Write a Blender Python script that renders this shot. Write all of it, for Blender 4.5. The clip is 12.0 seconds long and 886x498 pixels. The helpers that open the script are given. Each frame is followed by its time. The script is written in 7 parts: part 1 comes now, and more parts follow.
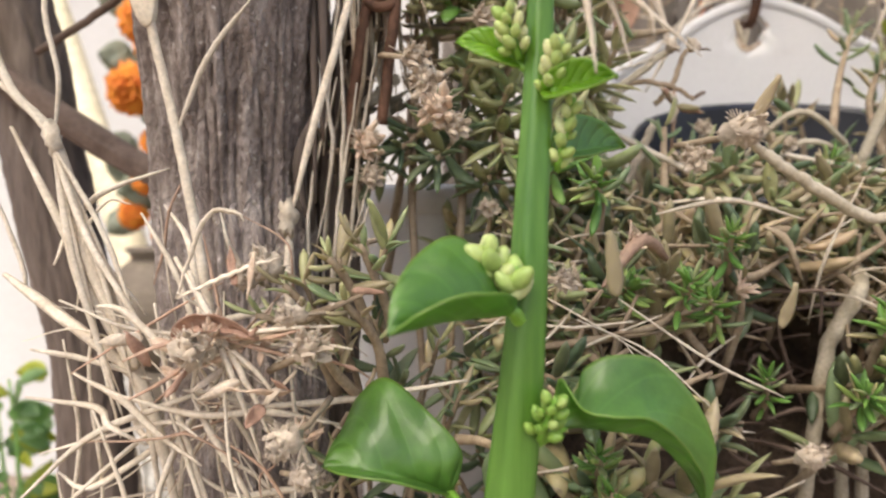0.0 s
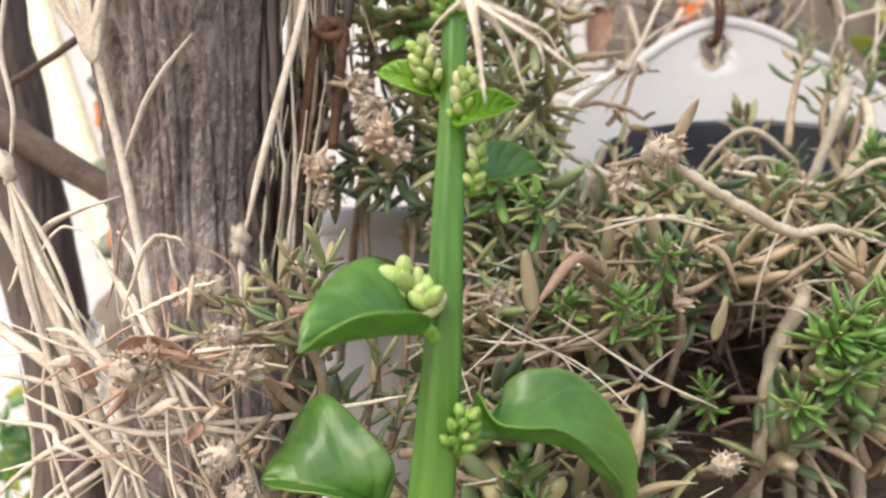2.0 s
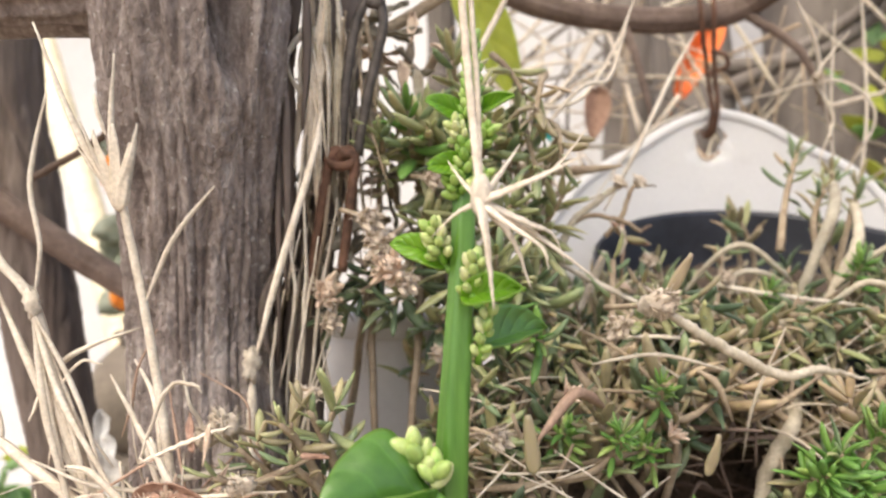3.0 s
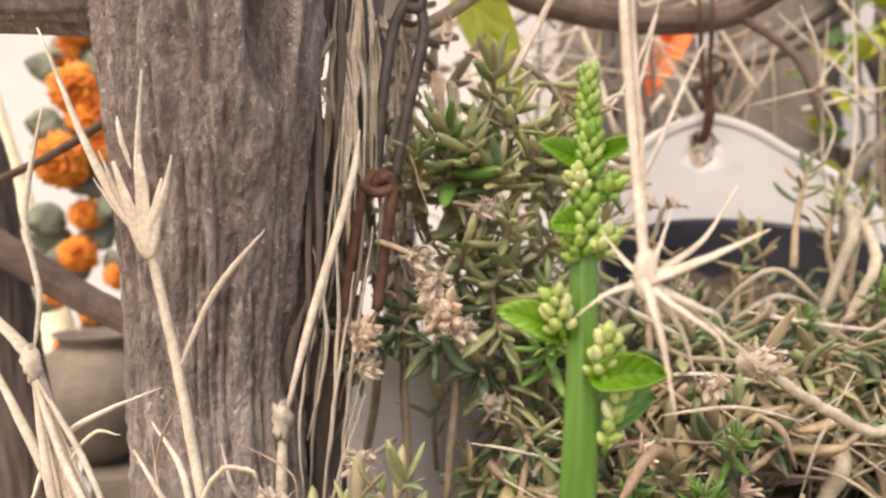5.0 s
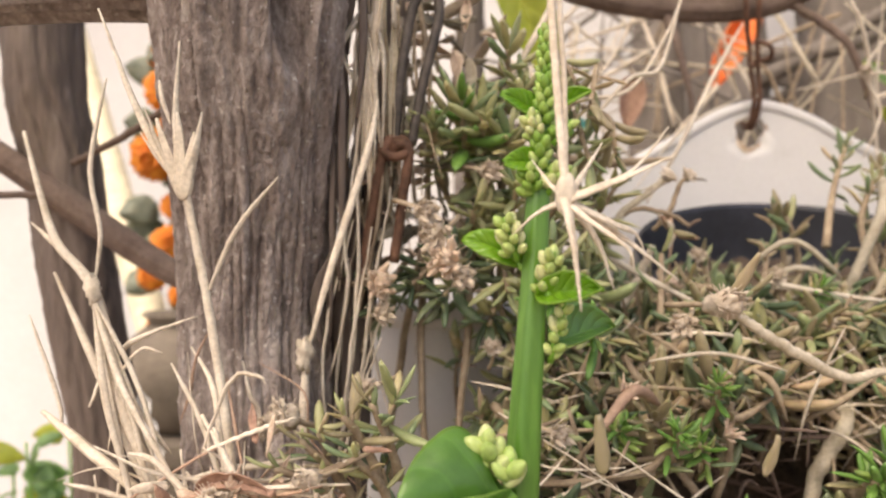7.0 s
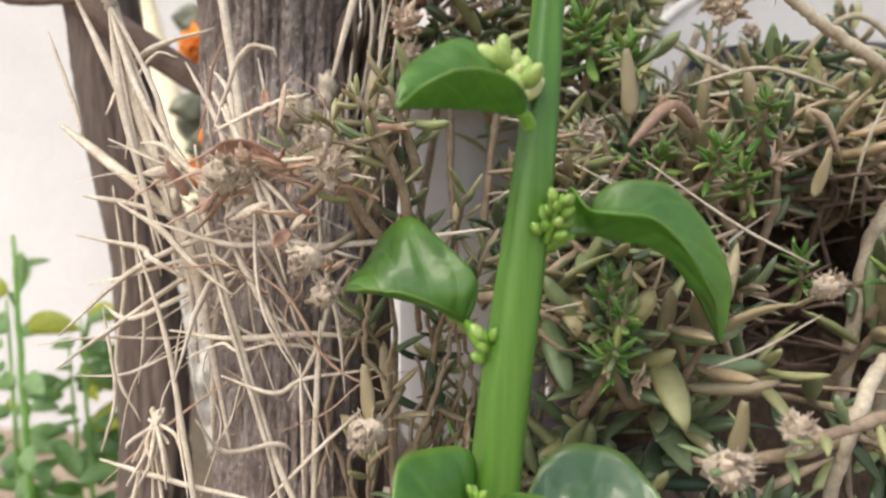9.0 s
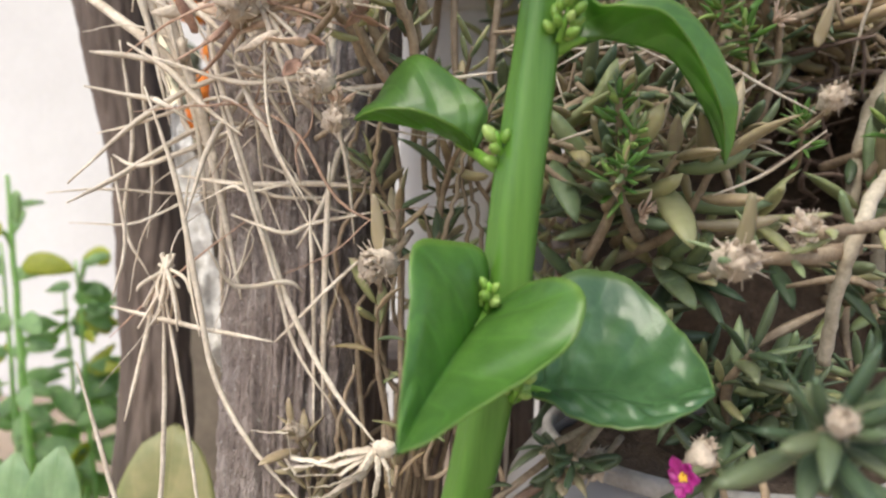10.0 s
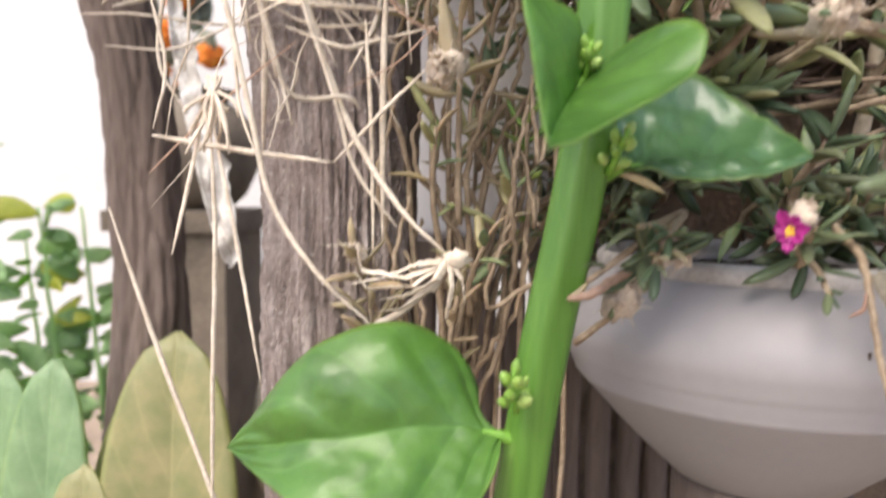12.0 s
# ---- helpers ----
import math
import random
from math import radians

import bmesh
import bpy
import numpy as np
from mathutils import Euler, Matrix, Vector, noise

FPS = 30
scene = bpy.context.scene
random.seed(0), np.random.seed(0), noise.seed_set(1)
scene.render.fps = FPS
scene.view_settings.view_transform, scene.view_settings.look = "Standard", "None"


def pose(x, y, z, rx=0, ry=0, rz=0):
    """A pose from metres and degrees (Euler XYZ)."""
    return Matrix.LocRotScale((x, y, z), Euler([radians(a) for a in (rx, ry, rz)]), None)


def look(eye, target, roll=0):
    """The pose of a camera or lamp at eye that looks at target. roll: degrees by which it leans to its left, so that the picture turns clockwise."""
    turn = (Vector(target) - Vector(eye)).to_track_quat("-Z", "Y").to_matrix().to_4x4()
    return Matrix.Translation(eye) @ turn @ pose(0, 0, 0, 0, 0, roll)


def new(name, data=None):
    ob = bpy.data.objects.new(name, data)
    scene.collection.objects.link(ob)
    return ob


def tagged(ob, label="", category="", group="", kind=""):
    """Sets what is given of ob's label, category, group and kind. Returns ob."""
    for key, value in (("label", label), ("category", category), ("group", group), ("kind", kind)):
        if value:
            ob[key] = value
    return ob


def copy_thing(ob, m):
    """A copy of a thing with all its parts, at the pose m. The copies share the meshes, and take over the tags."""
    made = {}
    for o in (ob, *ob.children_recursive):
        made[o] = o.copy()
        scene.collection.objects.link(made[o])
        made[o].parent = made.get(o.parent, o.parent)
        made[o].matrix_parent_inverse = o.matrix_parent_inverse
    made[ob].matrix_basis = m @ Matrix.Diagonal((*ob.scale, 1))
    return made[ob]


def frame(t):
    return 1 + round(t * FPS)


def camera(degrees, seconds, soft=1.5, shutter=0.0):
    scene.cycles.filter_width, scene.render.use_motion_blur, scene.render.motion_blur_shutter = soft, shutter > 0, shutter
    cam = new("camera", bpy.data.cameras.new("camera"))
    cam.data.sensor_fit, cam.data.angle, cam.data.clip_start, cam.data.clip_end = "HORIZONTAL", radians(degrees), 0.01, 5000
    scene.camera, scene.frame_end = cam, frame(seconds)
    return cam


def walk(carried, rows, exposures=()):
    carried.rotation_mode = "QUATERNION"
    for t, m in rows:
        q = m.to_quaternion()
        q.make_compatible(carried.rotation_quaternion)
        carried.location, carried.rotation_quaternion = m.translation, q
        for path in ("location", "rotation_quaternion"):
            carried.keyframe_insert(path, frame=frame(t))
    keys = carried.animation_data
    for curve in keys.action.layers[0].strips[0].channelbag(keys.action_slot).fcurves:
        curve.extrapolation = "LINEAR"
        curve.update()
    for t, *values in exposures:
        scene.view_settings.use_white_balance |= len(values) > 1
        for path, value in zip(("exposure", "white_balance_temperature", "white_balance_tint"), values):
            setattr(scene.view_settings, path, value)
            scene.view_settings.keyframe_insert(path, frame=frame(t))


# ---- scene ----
cam = camera(61.1, 12.0, soft=2.2, shutter=0.25)
cam.data.dof.use_dof, cam.data.dof.focus_distance, cam.data.dof.aperture_fstop = True, 0.25, 11.5
PATH = [
    (0, (0.008, 0.007, 0.689), (-0.029, 2.004, 0.602), 0.1),
    (0.2, (0.007, 0.03, 0.693), (-0.04, 2.026, 0.573), 0.5),
    (0.5, (0.008, 0.064, 0.685), (-0.08, 2.055, 0.522), 0.5),
    (0.7, (0.015, 0.054, 0.693), (-0.09, 2.047, 0.568), -0.2),
    (1, (0.022, 0.036, 0.687), (-0.084, 2.031, 0.604), -0.7),
    (1.5, (0.025, 0.018, 0.686), (-0.038, 2.015, 0.597), -0.4),
    (2, (0.031, -0.003, 0.69), (-0.011, 1.996, 0.651), -0.8),
    (2.5, (0.039, -0.014, 0.707), (-0.005, 1.986, 0.715), -0.8),
    (3, (0.028, -0.016, 0.729), (-0.005, 1.983, 0.786), 0.1),
    (3.2, (0.025, -0.019, 0.736), (-0.014, 1.98, 0.777), 0.9),
    (4.8, (-0.023, 0.011, 0.752), (0.14, 2.004, 0.776), 0.6),
    (5, (-0.023, 0.019, 0.754), (0.143, 2.012, 0.751), 0.4),
    (5.5, (-0.019, 0.024, 0.755), (0.131, 2.018, 0.754), -0.1),
    (6, (-0.007, 0.008, 0.742), (0.059, 2.007, 0.739), 0.1),
    (6.5, (0.006, -0.007, 0.738), (0.003, 1.993, 0.753), 0.2),
    (6.7, (0.008, -0.015, 0.737), (-0.019, 1.985, 0.752), 0.6),
    (8.3, (0.015, -0.007, 0.679), (-0.197, 1.981, 0.633), 1.7),
    (8.5, (0.015, -0.007, 0.667), (-0.181, 1.982, 0.603), 1.9),
    (9, (0.023, -0.001, 0.638), (-0.185, 1.986, 0.544), 1.6),
    (9.5, (0.017, -0.005, 0.615), (-0.132, 1.984, 0.478), 1.0),
    (10, (0.019, -0.007, 0.589), (-0.164, 1.98, 0.451), 1.6),
    (10.5, (0.02, -0.008, 0.568), (-0.118, 1.982, 0.427), 1.2),
    (11, (0.018, -0.005, 0.544), (-0.061, 1.988, 0.403), 0.8),
    (11.5, (0.009, -0.012, 0.567), (-0.074, 1.984, 0.475), 0.9),
    (12, (-0.02, -0.007, 0.53), (-0.06, 1.985, 0.359), 0.6),
]
GRADE = [(0.0, 0.96, 7050, 13), (1.0, 1.0, 6950, 12), (2.0, 1.12, 6850, 12), (3.2, 1.18, 7150, 13), (4.8, 1.1, 7850, 18), (6.7, 1.04, 7750, 17), (8.3, 0.86, 7350, 14), (9.5, 0.87, 6650, 10), (10.5, 1.02, 6650, 11), (11.2, 1.2, 6700, 13), (12.0, 1.2, 6700, 15)]
walk(cam, [(t, look(eye, target, roll)) for t, eye, target, roll in PATH], GRADE)

# ---- light ----
world = bpy.data.worlds.new("sky")
scene.world = world
world.use_nodes = True
wn = world.node_tree.nodes
sky = wn.new("ShaderNodeTexSky")
sky.sky_type = "NISHITA"
sky.sun_disc = False
sky.sun_elevation = radians(56)
sky.sun_rotation = radians(209)
sky.air_density, sky.dust_density, sky.ozone_density = 1.0, 3.0, 0.6
world.node_tree.links.new(sky.outputs[0], wn["Background"].inputs[0])
wn["Background"].inputs[1].default_value = 0.14
sun_data = bpy.data.lights.new("sun", "SUN")
sun_data.energy, sun_data.angle, sun_data.color = 2.4, radians(42), (1.0, 0.95, 0.87)
sun = new("sun", sun_data)
sun.matrix_world = look((-1.5, -2.3, 5.2), (0, 0.4, 0.6))


# ---- materials ----
def mat_new(name):
    m = bpy.data.materials.new(name)
    m.use_nodes = True
    nt = m.node_tree
    return m, nt, nt.nodes, nt.links, nt.nodes["Principled BSDF"]


def ramp(nt, fac, stops):
    r = nt.nodes.new("ShaderNodeValToRGB")
    el = r.color_ramp.elements
    while len(el) < len(stops):
        el.new(0.5)
    for e, (p, c) in zip(el, stops):
        e.position, e.color = p, (*c, 1)
    nt.links.new(fac, r.inputs[0])
    return r.outputs[0]


def noise_node(nt, scale, detail=4.0, rough=0.6, stretch=(1, 1, 1)):
    co = nt.nodes.new("ShaderNodeTexCoord")
    mp = nt.nodes.new("ShaderNodeMapping")
    mp.inputs["Scale"].default_value = stretch
    n = nt.nodes.new("ShaderNodeTexNoise")
    n.inputs["Scale"].default_value, n.inputs["Detail"].default_value = scale, detail
    n.inputs["Roughness"].default_value = rough
    nt.links.new(co.outputs["Object"], mp.inputs[0])
    nt.links.new(mp.outputs[0], n.inputs[0])
    return n.outputs[0]


def mix(nt, fac, a, b, kind="MIX"):
    m = nt.nodes.new("ShaderNodeMix")
    m.data_type, m.blend_type = "RGBA", kind
    for sock, v in ((m.inputs[0], fac), (m.inputs[6], a), (m.inputs[7], b)):
        if isinstance(v, (int, float)):
            sock.default_value = v
        elif isinstance(v, tuple):
            sock.default_value = (*v, 1)
        else:
            nt.links.new(v, sock)
    return m.outputs[2]


def bump(nt, bsdf, height, strength=0.4, dist=0.001):
    b = nt.nodes.new("ShaderNodeBump")
    b.inputs["Strength"].default_value, b.inputs["Distance"].default_value = strength, dist
    nt.links.new(height, b.inputs["Height"])
    nt.links.new(b.outputs[0], bsdf.inputs["Normal"])


def surface(name, stops, scale, rough=0.7, stretch=(1, 1, 1), fine=400, bumpy=0.4, dist=0.001, metal=0.0, spread=0.0, by="object", grain=0.45):
    """Two scales of noise for colour and relief; spread: how far single pieces differ in brightness."""
    m, nt, nodes, links, bsdf = mat_new(name)
    big = noise_node(nt, scale, 5, 0.65, stretch)
    small = noise_node(nt, fine, 3, 0.6, stretch)
    col = ramp(nt, big, stops)
    col = mix(nt, grain, col, ramp(nt, small, [(0.3, (0.55, 0.55, 0.55)), (0.7, (1.25, 1.25, 1.25))]), "MULTIPLY")
    if spread:
        src = nodes.new("ShaderNodeObjectInfo" if by == "object" else "ShaderNodeNewGeometry")
        out = src.outputs["Random"] if by == "object" else src.outputs["Random Per Island"]
        col = mix(nt, 1.0, col, ramp(nt, out, [(0, (1 - spread,) * 3), (1, (1 + spread,) * 3)]), "MULTIPLY")
    links.new(col, bsdf.inputs["Base Color"])
    bsdf.inputs["Roughness"].default_value, bsdf.inputs["Metallic"].default_value = rough, metal
    bump(nt, bsdf, small, bumpy, dist)
    return m


def fleshy(name, stops, by, rough=0.45):
    """Succulent leaves: colour differs from leaf to leaf and is mottled along each."""
    m, nt, nodes, links, bsdf = mat_new(name)
    src = nodes.new("ShaderNodeObjectInfo" if by == "object" else "ShaderNodeNewGeometry")
    col = ramp(nt, src.outputs["Random" if by == "object" else "Random Per Island"], stops)
    mott = noise_node(nt, 160 if by != "object" else 3.0, 4, 0.6)
    col = mix(nt, 0.6, col, ramp(nt, mott, [(0.3, (0.62, 0.6, 0.55)), (0.72, (1.3, 1.25, 1.2))]), "MULTIPLY")
    links.new(col, bsdf.inputs["Base Color"])
    bsdf.inputs["Roughness"].default_value = rough
    bsdf.inputs["Subsurface Weight"].default_value = 0.15
    bsdf.inputs["Subsurface Radius"].default_value = (0.6, 0.8, 0.2)
    bsdf.inputs["Subsurface Scale"].default_value = 0.002
    bump(nt, bsdf, noise_node(nt, 900 if by != "object" else 14, 2), 0.25, 0.0006)
    return m


def leaf_green(name, dark, light, translucent=0.3, rough=0.28, coat=0.0):
    """Broad leaf: veins by the leaf's own coordinates, a paler rim, soft gloss, light passing through."""
    m, nt, nodes, links, bsdf = mat_new(name)
    uv = nodes.new("ShaderNodeUVMap")
    sep = nodes.new("ShaderNodeSeparateXYZ")
    links.new(uv.outputs[0], sep.inputs[0])

    def math_node(op, a, b=0.0):
        n = nodes.new("ShaderNodeMath")
        n.operation = op
        for s, v in ((n.inputs[0], a), (n.inputs[1], b)):
            if isinstance(v, (int, float)):
                s.default_value = v
            else:
                links.new(v, s)
        return n.outputs[0]

    side = math_node("ABSOLUTE", sep.outputs[1])
    lat = math_node("SUBTRACT", sep.outputs[0], math_node("MULTIPLY", side, 0.32))
    wob = noise_node(nt, 60, 2)
    lat = math_node("ADD", lat, math_node("MULTIPLY", wob, 0.05))
    wave = math_node("ABSOLUTE", math_node("SUBTRACT", math_node("FRACT", math_node("MULTIPLY", lat, 5.5)), 0.5))
    vein = math_node("SUBTRACT", 1.0, math_node("MINIMUM", math_node("MULTIPLY", wave, 11.0), 1.0))
    mid = math_node("SUBTRACT", 1.0, math_node("MINIMUM", math_node("MULTIPLY", side, 22.0), 1.0))
    veins = math_node("MAXIMUM", math_node("MULTIPLY", vein, 0.5), mid)
    rim = math_node("MAXIMUM", math_node("MULTIPLY", math_node("SUBTRACT", side, 0.93), 12.0), 0.0)
    blotch = noise_node(nt, 55, 4, 0.6)
    col = ramp(nt, blotch, [(0.3, dark), (0.7, light)])
    col = mix(nt, math_node("MULTIPLY", veins, 0.22), col, tuple(min(1, c * 1.7 + 0.02) for c in light))
    col = mix(nt, math_node("MULTIPLY", rim, 0.35), col, (0.36, 0.45, 0.10))
    links.new(col, bsdf.inputs["Base Color"])
    bsdf.inputs["Roughness"].default_value = rough
    bsdf.inputs["Specular IOR Level"].default_value = 0.7
    bsdf.inputs["Coat Weight"].default_value, bsdf.inputs["Coat Roughness"].default_value = coat, 0.14
    height = math_node("ADD", math_node("MULTIPLY", noise_node(nt, 130, 3), 0.6), math_node("MULTIPLY", math_node("MINIMUM", wave, 0.3), 1.3))
    height = math_node("SUBTRACT", height, math_node("MULTIPLY", mid, 0.4))
    bump(nt, bsdf, height, 0.55, 0.0018)
    tr = nodes.new("ShaderNodeBsdfTranslucent")
    links.new(mix(nt, 1.0, col, (1.5, 1.7, 0.6), "MULTIPLY"), tr.inputs[0])
    ms = nodes.new("ShaderNodeMixShader")
    ms.inputs[0].default_value = translucent
    links.new(bsdf.outputs[0], ms.inputs[1])
    links.new(tr.outputs[0], ms.inputs[2])
    links.new(ms.outputs[0], nodes["Material Output"].inputs[0])
    return m


def bark(name, stops, fleck):
    """Weathered bark: long streaks, granular grain, darker furrows and pale flecks of lichen."""
    m, nt, nodes, links, bsdf = mat_new(name)
    streak = noise_node(nt, 150, 5, 0.6, (1, 1, 0.24))
    grain = noise_node(nt, 520, 4, 0.7, (1, 1, 0.6))
    patch = noise_node(nt, 26, 3, 0.6, (1, 1, 0.6))
    col = ramp(nt, streak, stops)
    col = mix(nt, 0.85, col, ramp(nt, grain, [(0.3, (0.6, 0.6, 0.6)), (0.7, (1.26, 1.26, 1.26))]), "MULTIPLY")
    col = mix(nt, 0.5, col, ramp(nt, patch, [(0.35, (0.78, 0.72, 0.72)), (0.65, (1.15, 1.15, 1.17))]), "MULTIPLY")
    spots = ramp(nt, noise_node(nt, 330, 2, 0.5), [(0.66, (0, 0, 0)), (0.74, (0.75, 0.75, 0.75))])
    col = mix(nt, spots, col, fleck)
    links.new(col, bsdf.inputs["Base Color"])
    bsdf.inputs["Roughness"].default_value = 0.9
    bump(nt, bsdf, grain, 1.0, 0.004)
    return m


BARK = bark("grey_bark", [(0.28, (0.178, 0.139, 0.124)), (0.5, (0.38, 0.313, 0.282)), (0.72, (0.61, 0.535, 0.492))], (0.70, 0.65, 0.60))
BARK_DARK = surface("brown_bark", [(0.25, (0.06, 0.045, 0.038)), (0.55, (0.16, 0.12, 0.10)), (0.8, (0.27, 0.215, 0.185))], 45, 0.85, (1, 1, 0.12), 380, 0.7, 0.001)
LIMB = surface("limb_bark", [(0.3, (0.10, 0.065, 0.05)), (0.7, (0.22, 0.155, 0.125))], 40, 0.85, (1, 1, 1), 300, 0.6, 0.001)
FAR_BARK = surface("far_bark", [(0.3, (0.095, 0.08, 0.07)), (0.7, (0.22, 0.19, 0.17))], 12, 0.9, (1, 1, 0.2), 120, 0.6, 0.003)
STRAW = surface("straw", [(0.3, (0.53, 0.435, 0.33)), (0.7, (0.82, 0.73, 0.61))], 90, 0.65, (1, 1, 1), 700, 0.3, 0.0004, spread=0.16)
STRAW_RED = surface("reddish_straw", [(0.3, (0.33, 0.20, 0.14)), (0.7, (0.56, 0.38, 0.28))], 90, 0.7, (1, 1, 1), 700, 0.3, 0.0004, spread=0.2)
TWIG = surface("dry_stem", [(0.3, (0.23, 0.16, 0.105)), (0.7, (0.47, 0.37, 0.26))], 120, 0.8, (1, 1, 1), 600, 0.5, 0.0006, spread=0.25)
PALE_STEM = surface("pale_stem", [(0.3, (0.36, 0.30, 0.215)), (0.7, (0.60, 0.53, 0.42))], 110, 0.75, (1, 1, 1), 600, 0.5, 0.0006, spread=0.15)
WITHERED = surface("withered_leaf_skin", [(0.3, (0.17, 0.145, 0.105)), (0.7, (0.30, 0.265, 0.20))], 160, 0.7, (1, 1, 1), 700, 0.5, 0.0005)
CHAFF = surface("chaff", [(0.3, (0.38, 0.295, 0.22)), (0.65, (0.70, 0.60, 0.49))], 150, 0.9, (1, 1, 1), 900, 0.6, 0.0005)
CHAFF_PINK = surface("pinkish_chaff", [(0.3, (0.50, 0.34, 0.25)), (0.65, (0.78, 0.62, 0.48))], 150, 0.85, (1, 1, 1), 900, 0.6, 0.0005)
HUSK = surface("brown_husk", [(0.3, (0.28, 0.155, 0.11)), (0.65, (0.46, 0.29, 0.215))], 150, 0.85, (1, 1, 1), 900, 0.6, 0.0005)
# grey-white plastic, darkened so that its colour carries the front pot's shade
GREY_POT = surface("shaded_grey_plastic", [(0.2, (0.25, 0.235, 0.225)), (0.45, (0.315, 0.30, 0.30)), (0.8, (0.34, 0.325, 0.33))], 7, 0.55, (1, 1, 1), 220, 0.06, 0.0003, grain=0.06)
ENAMEL = surface("white_plastic", [(0.22, (0.54, 0.51, 0.48)), (0.42, (0.64, 0.62, 0.61)), (0.8, (0.68, 0.665, 0.66))], 9, 0.42, (1, 1, 1), 260, 0.08, 0.0003, grain=0.08)
RIM_DIRT = surface("scuffed_white_plastic", [(0.35, (0.42, 0.38, 0.33)), (0.55, (0.70, 0.68, 0.65)), (0.8, (0.8, 0.79, 0.78))], 45, 0.5, (1, 1, 1), 300, 0.3, 0.0005)
# darker copy of the scuffed white plastic, for the front pot's shaded rim
RIM_GREY = surface("scuffed_shaded_rim", [(0.35, (0.32, 0.29, 0.26)), (0.55, (0.48, 0.46, 0.445)), (0.8, (0.56, 0.545, 0.535))], 45, 0.5, (1, 1, 1), 300, 0.3, 0.0005)
BLACK = surface("black_plastic", [(0.3, (0.012, 0.013, 0.018)), (0.7, (0.03, 0.032, 0.045))], 30, 0.38, (1, 1, 1), 300, 0.2, 0.0004)
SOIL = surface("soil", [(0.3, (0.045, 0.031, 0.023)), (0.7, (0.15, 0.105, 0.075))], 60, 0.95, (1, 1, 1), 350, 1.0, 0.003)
GROUND = surface("earth", [(0.3, (0.16, 0.12, 0.09)), (0.7, (0.33, 0.27, 0.21))], 3, 0.95, (1, 1, 1), 60, 0.8, 0.01)
PLASTER = surface("white_plaster", [(0.3, (0.505, 0.50, 0.505)), (0.7, (0.595, 0.595, 0.605))], 2.2, 0.9, (1, 1, 1), 70, 0.3, 0.004, grain=0.12)
CREAM = surface("cream_paint", [(0.3, (0.62, 0.54, 0.36)), (0.7, (0.78, 0.71, 0.53))], 5, 0.7, (1, 1, 1), 80, 0.2, 0.002)
RUST = surface("rusty_wire", [(0.3, (0.07, 0.035, 0.022)), (0.7, (0.22, 0.11, 0.07))], 140, 0.8, (1, 1, 1), 900, 0.6, 0.0004, metal=0.25)
WIRE = surface("dark_wire", [(0.3, (0.05, 0.042, 0.038)), (0.7, (0.14, 0.115, 0.10))], 120, 0.6, (1, 1, 1), 800, 0.4, 0.0004, metal=0.4)
STAIN = surface("rust_stain", [(0.35, (0.36, 0.20, 0.11)), (0.6, (0.66, 0.56, 0.45))], 150, 0.8, (1, 1, 1), 700, 0.4, 0.0004)
BUD = fleshy("pale_green_bud", [(0, (0.31, 0.45, 0.12)), (0.6, (0.45, 0.56, 0.21)), (1, (0.62, 0.65, 0.36))], "object", 0.4)
BUD_GREEN = fleshy("green_bud", [(0, (0.17, 0.33, 0.05)), (0.6, (0.27, 0.43, 0.09)), (1, (0.40, 0.53, 0.18))], "object", 0.4)
STEM_GREEN = surface("green_stem", [(0.3, (0.05, 0.145, 0.014)), (0.7, (0.112, 0.245, 0.038))], 160, 0.33, (1, 1, 0.05), 600, 0.12, 0.0003, grain=0.2)
PETIOLE = surface("petiole", [(0.3, (0.13, 0.32, 0.03)), (0.7, (0.22, 0.43, 0.06))], 40, 0.4, (1, 1, 1), 500, 0.15, 0.0003)
LEAF = leaf_green("spinach_leaf", (0.074, 0.192, 0.031), (0.140, 0.312, 0.052), 0.42, 0.48, coat=0.6)
# bluer, darker copy: sky reflection and shade painted into the leaf green
LEAF_SKY = leaf_green("sky_tinted_spinach_leaf", (0.052, 0.140, 0.050), (0.100, 0.225, 0.082), 0.3, 0.45, coat=0.8)
LEAF_YOUNG = leaf_green("young_leaf", (0.12, 0.30, 0.02), (0.22, 0.42, 0.03), 0.35)
LEAF_FAR = leaf_green("shrub_leaf", (0.17, 0.29, 0.135), (0.32, 0.46, 0.24), 0.5, 0.55)
LEAF_PALE = leaf_green("pale_paddle", (0.20, 0.33, 0.17), (0.33, 0.46, 0.27), 0.35, 0.5)
LEAF_OLIVE = leaf_green("olive_paddle", (0.27, 0.29, 0.13), (0.42, 0.38, 0.20), 0.3, 0.5)
LEAF_GREY = leaf_green("grey_green_leaf", (0.075, 0.095, 0.07), (0.25, 0.27, 0.20), 0.2, 0.6)
LEAF_LIME = leaf_green("lime_leaf", (0.30, 0.34, 0.03), (0.45, 0.46, 0.06), 0.4, 0.5)
MARIGOLD = surface("marigold", [(0.3, (0.70, 0.14, 0.016)), (0.7, (0.86, 0.34, 0.03))], 2.2, 0.7, (1, 1, 1), 500, 0.2, 0.0005, spread=0.15, by="island")
ORANGE = surface("orange_cloth", [(0.3, (0.62, 0.10, 0.02)), (0.7, (0.80, 0.22, 0.04))], 30, 0.6, (1, 1, 1), 300, 0.3, 0.001)
PINK = surface("magenta_petal", [(0.3, (0.26, 0.008, 0.14)), (0.7, (0.42, 0.03, 0.25))], 200, 0.5, (1, 1, 1), 900, 0.2, 0.0003)
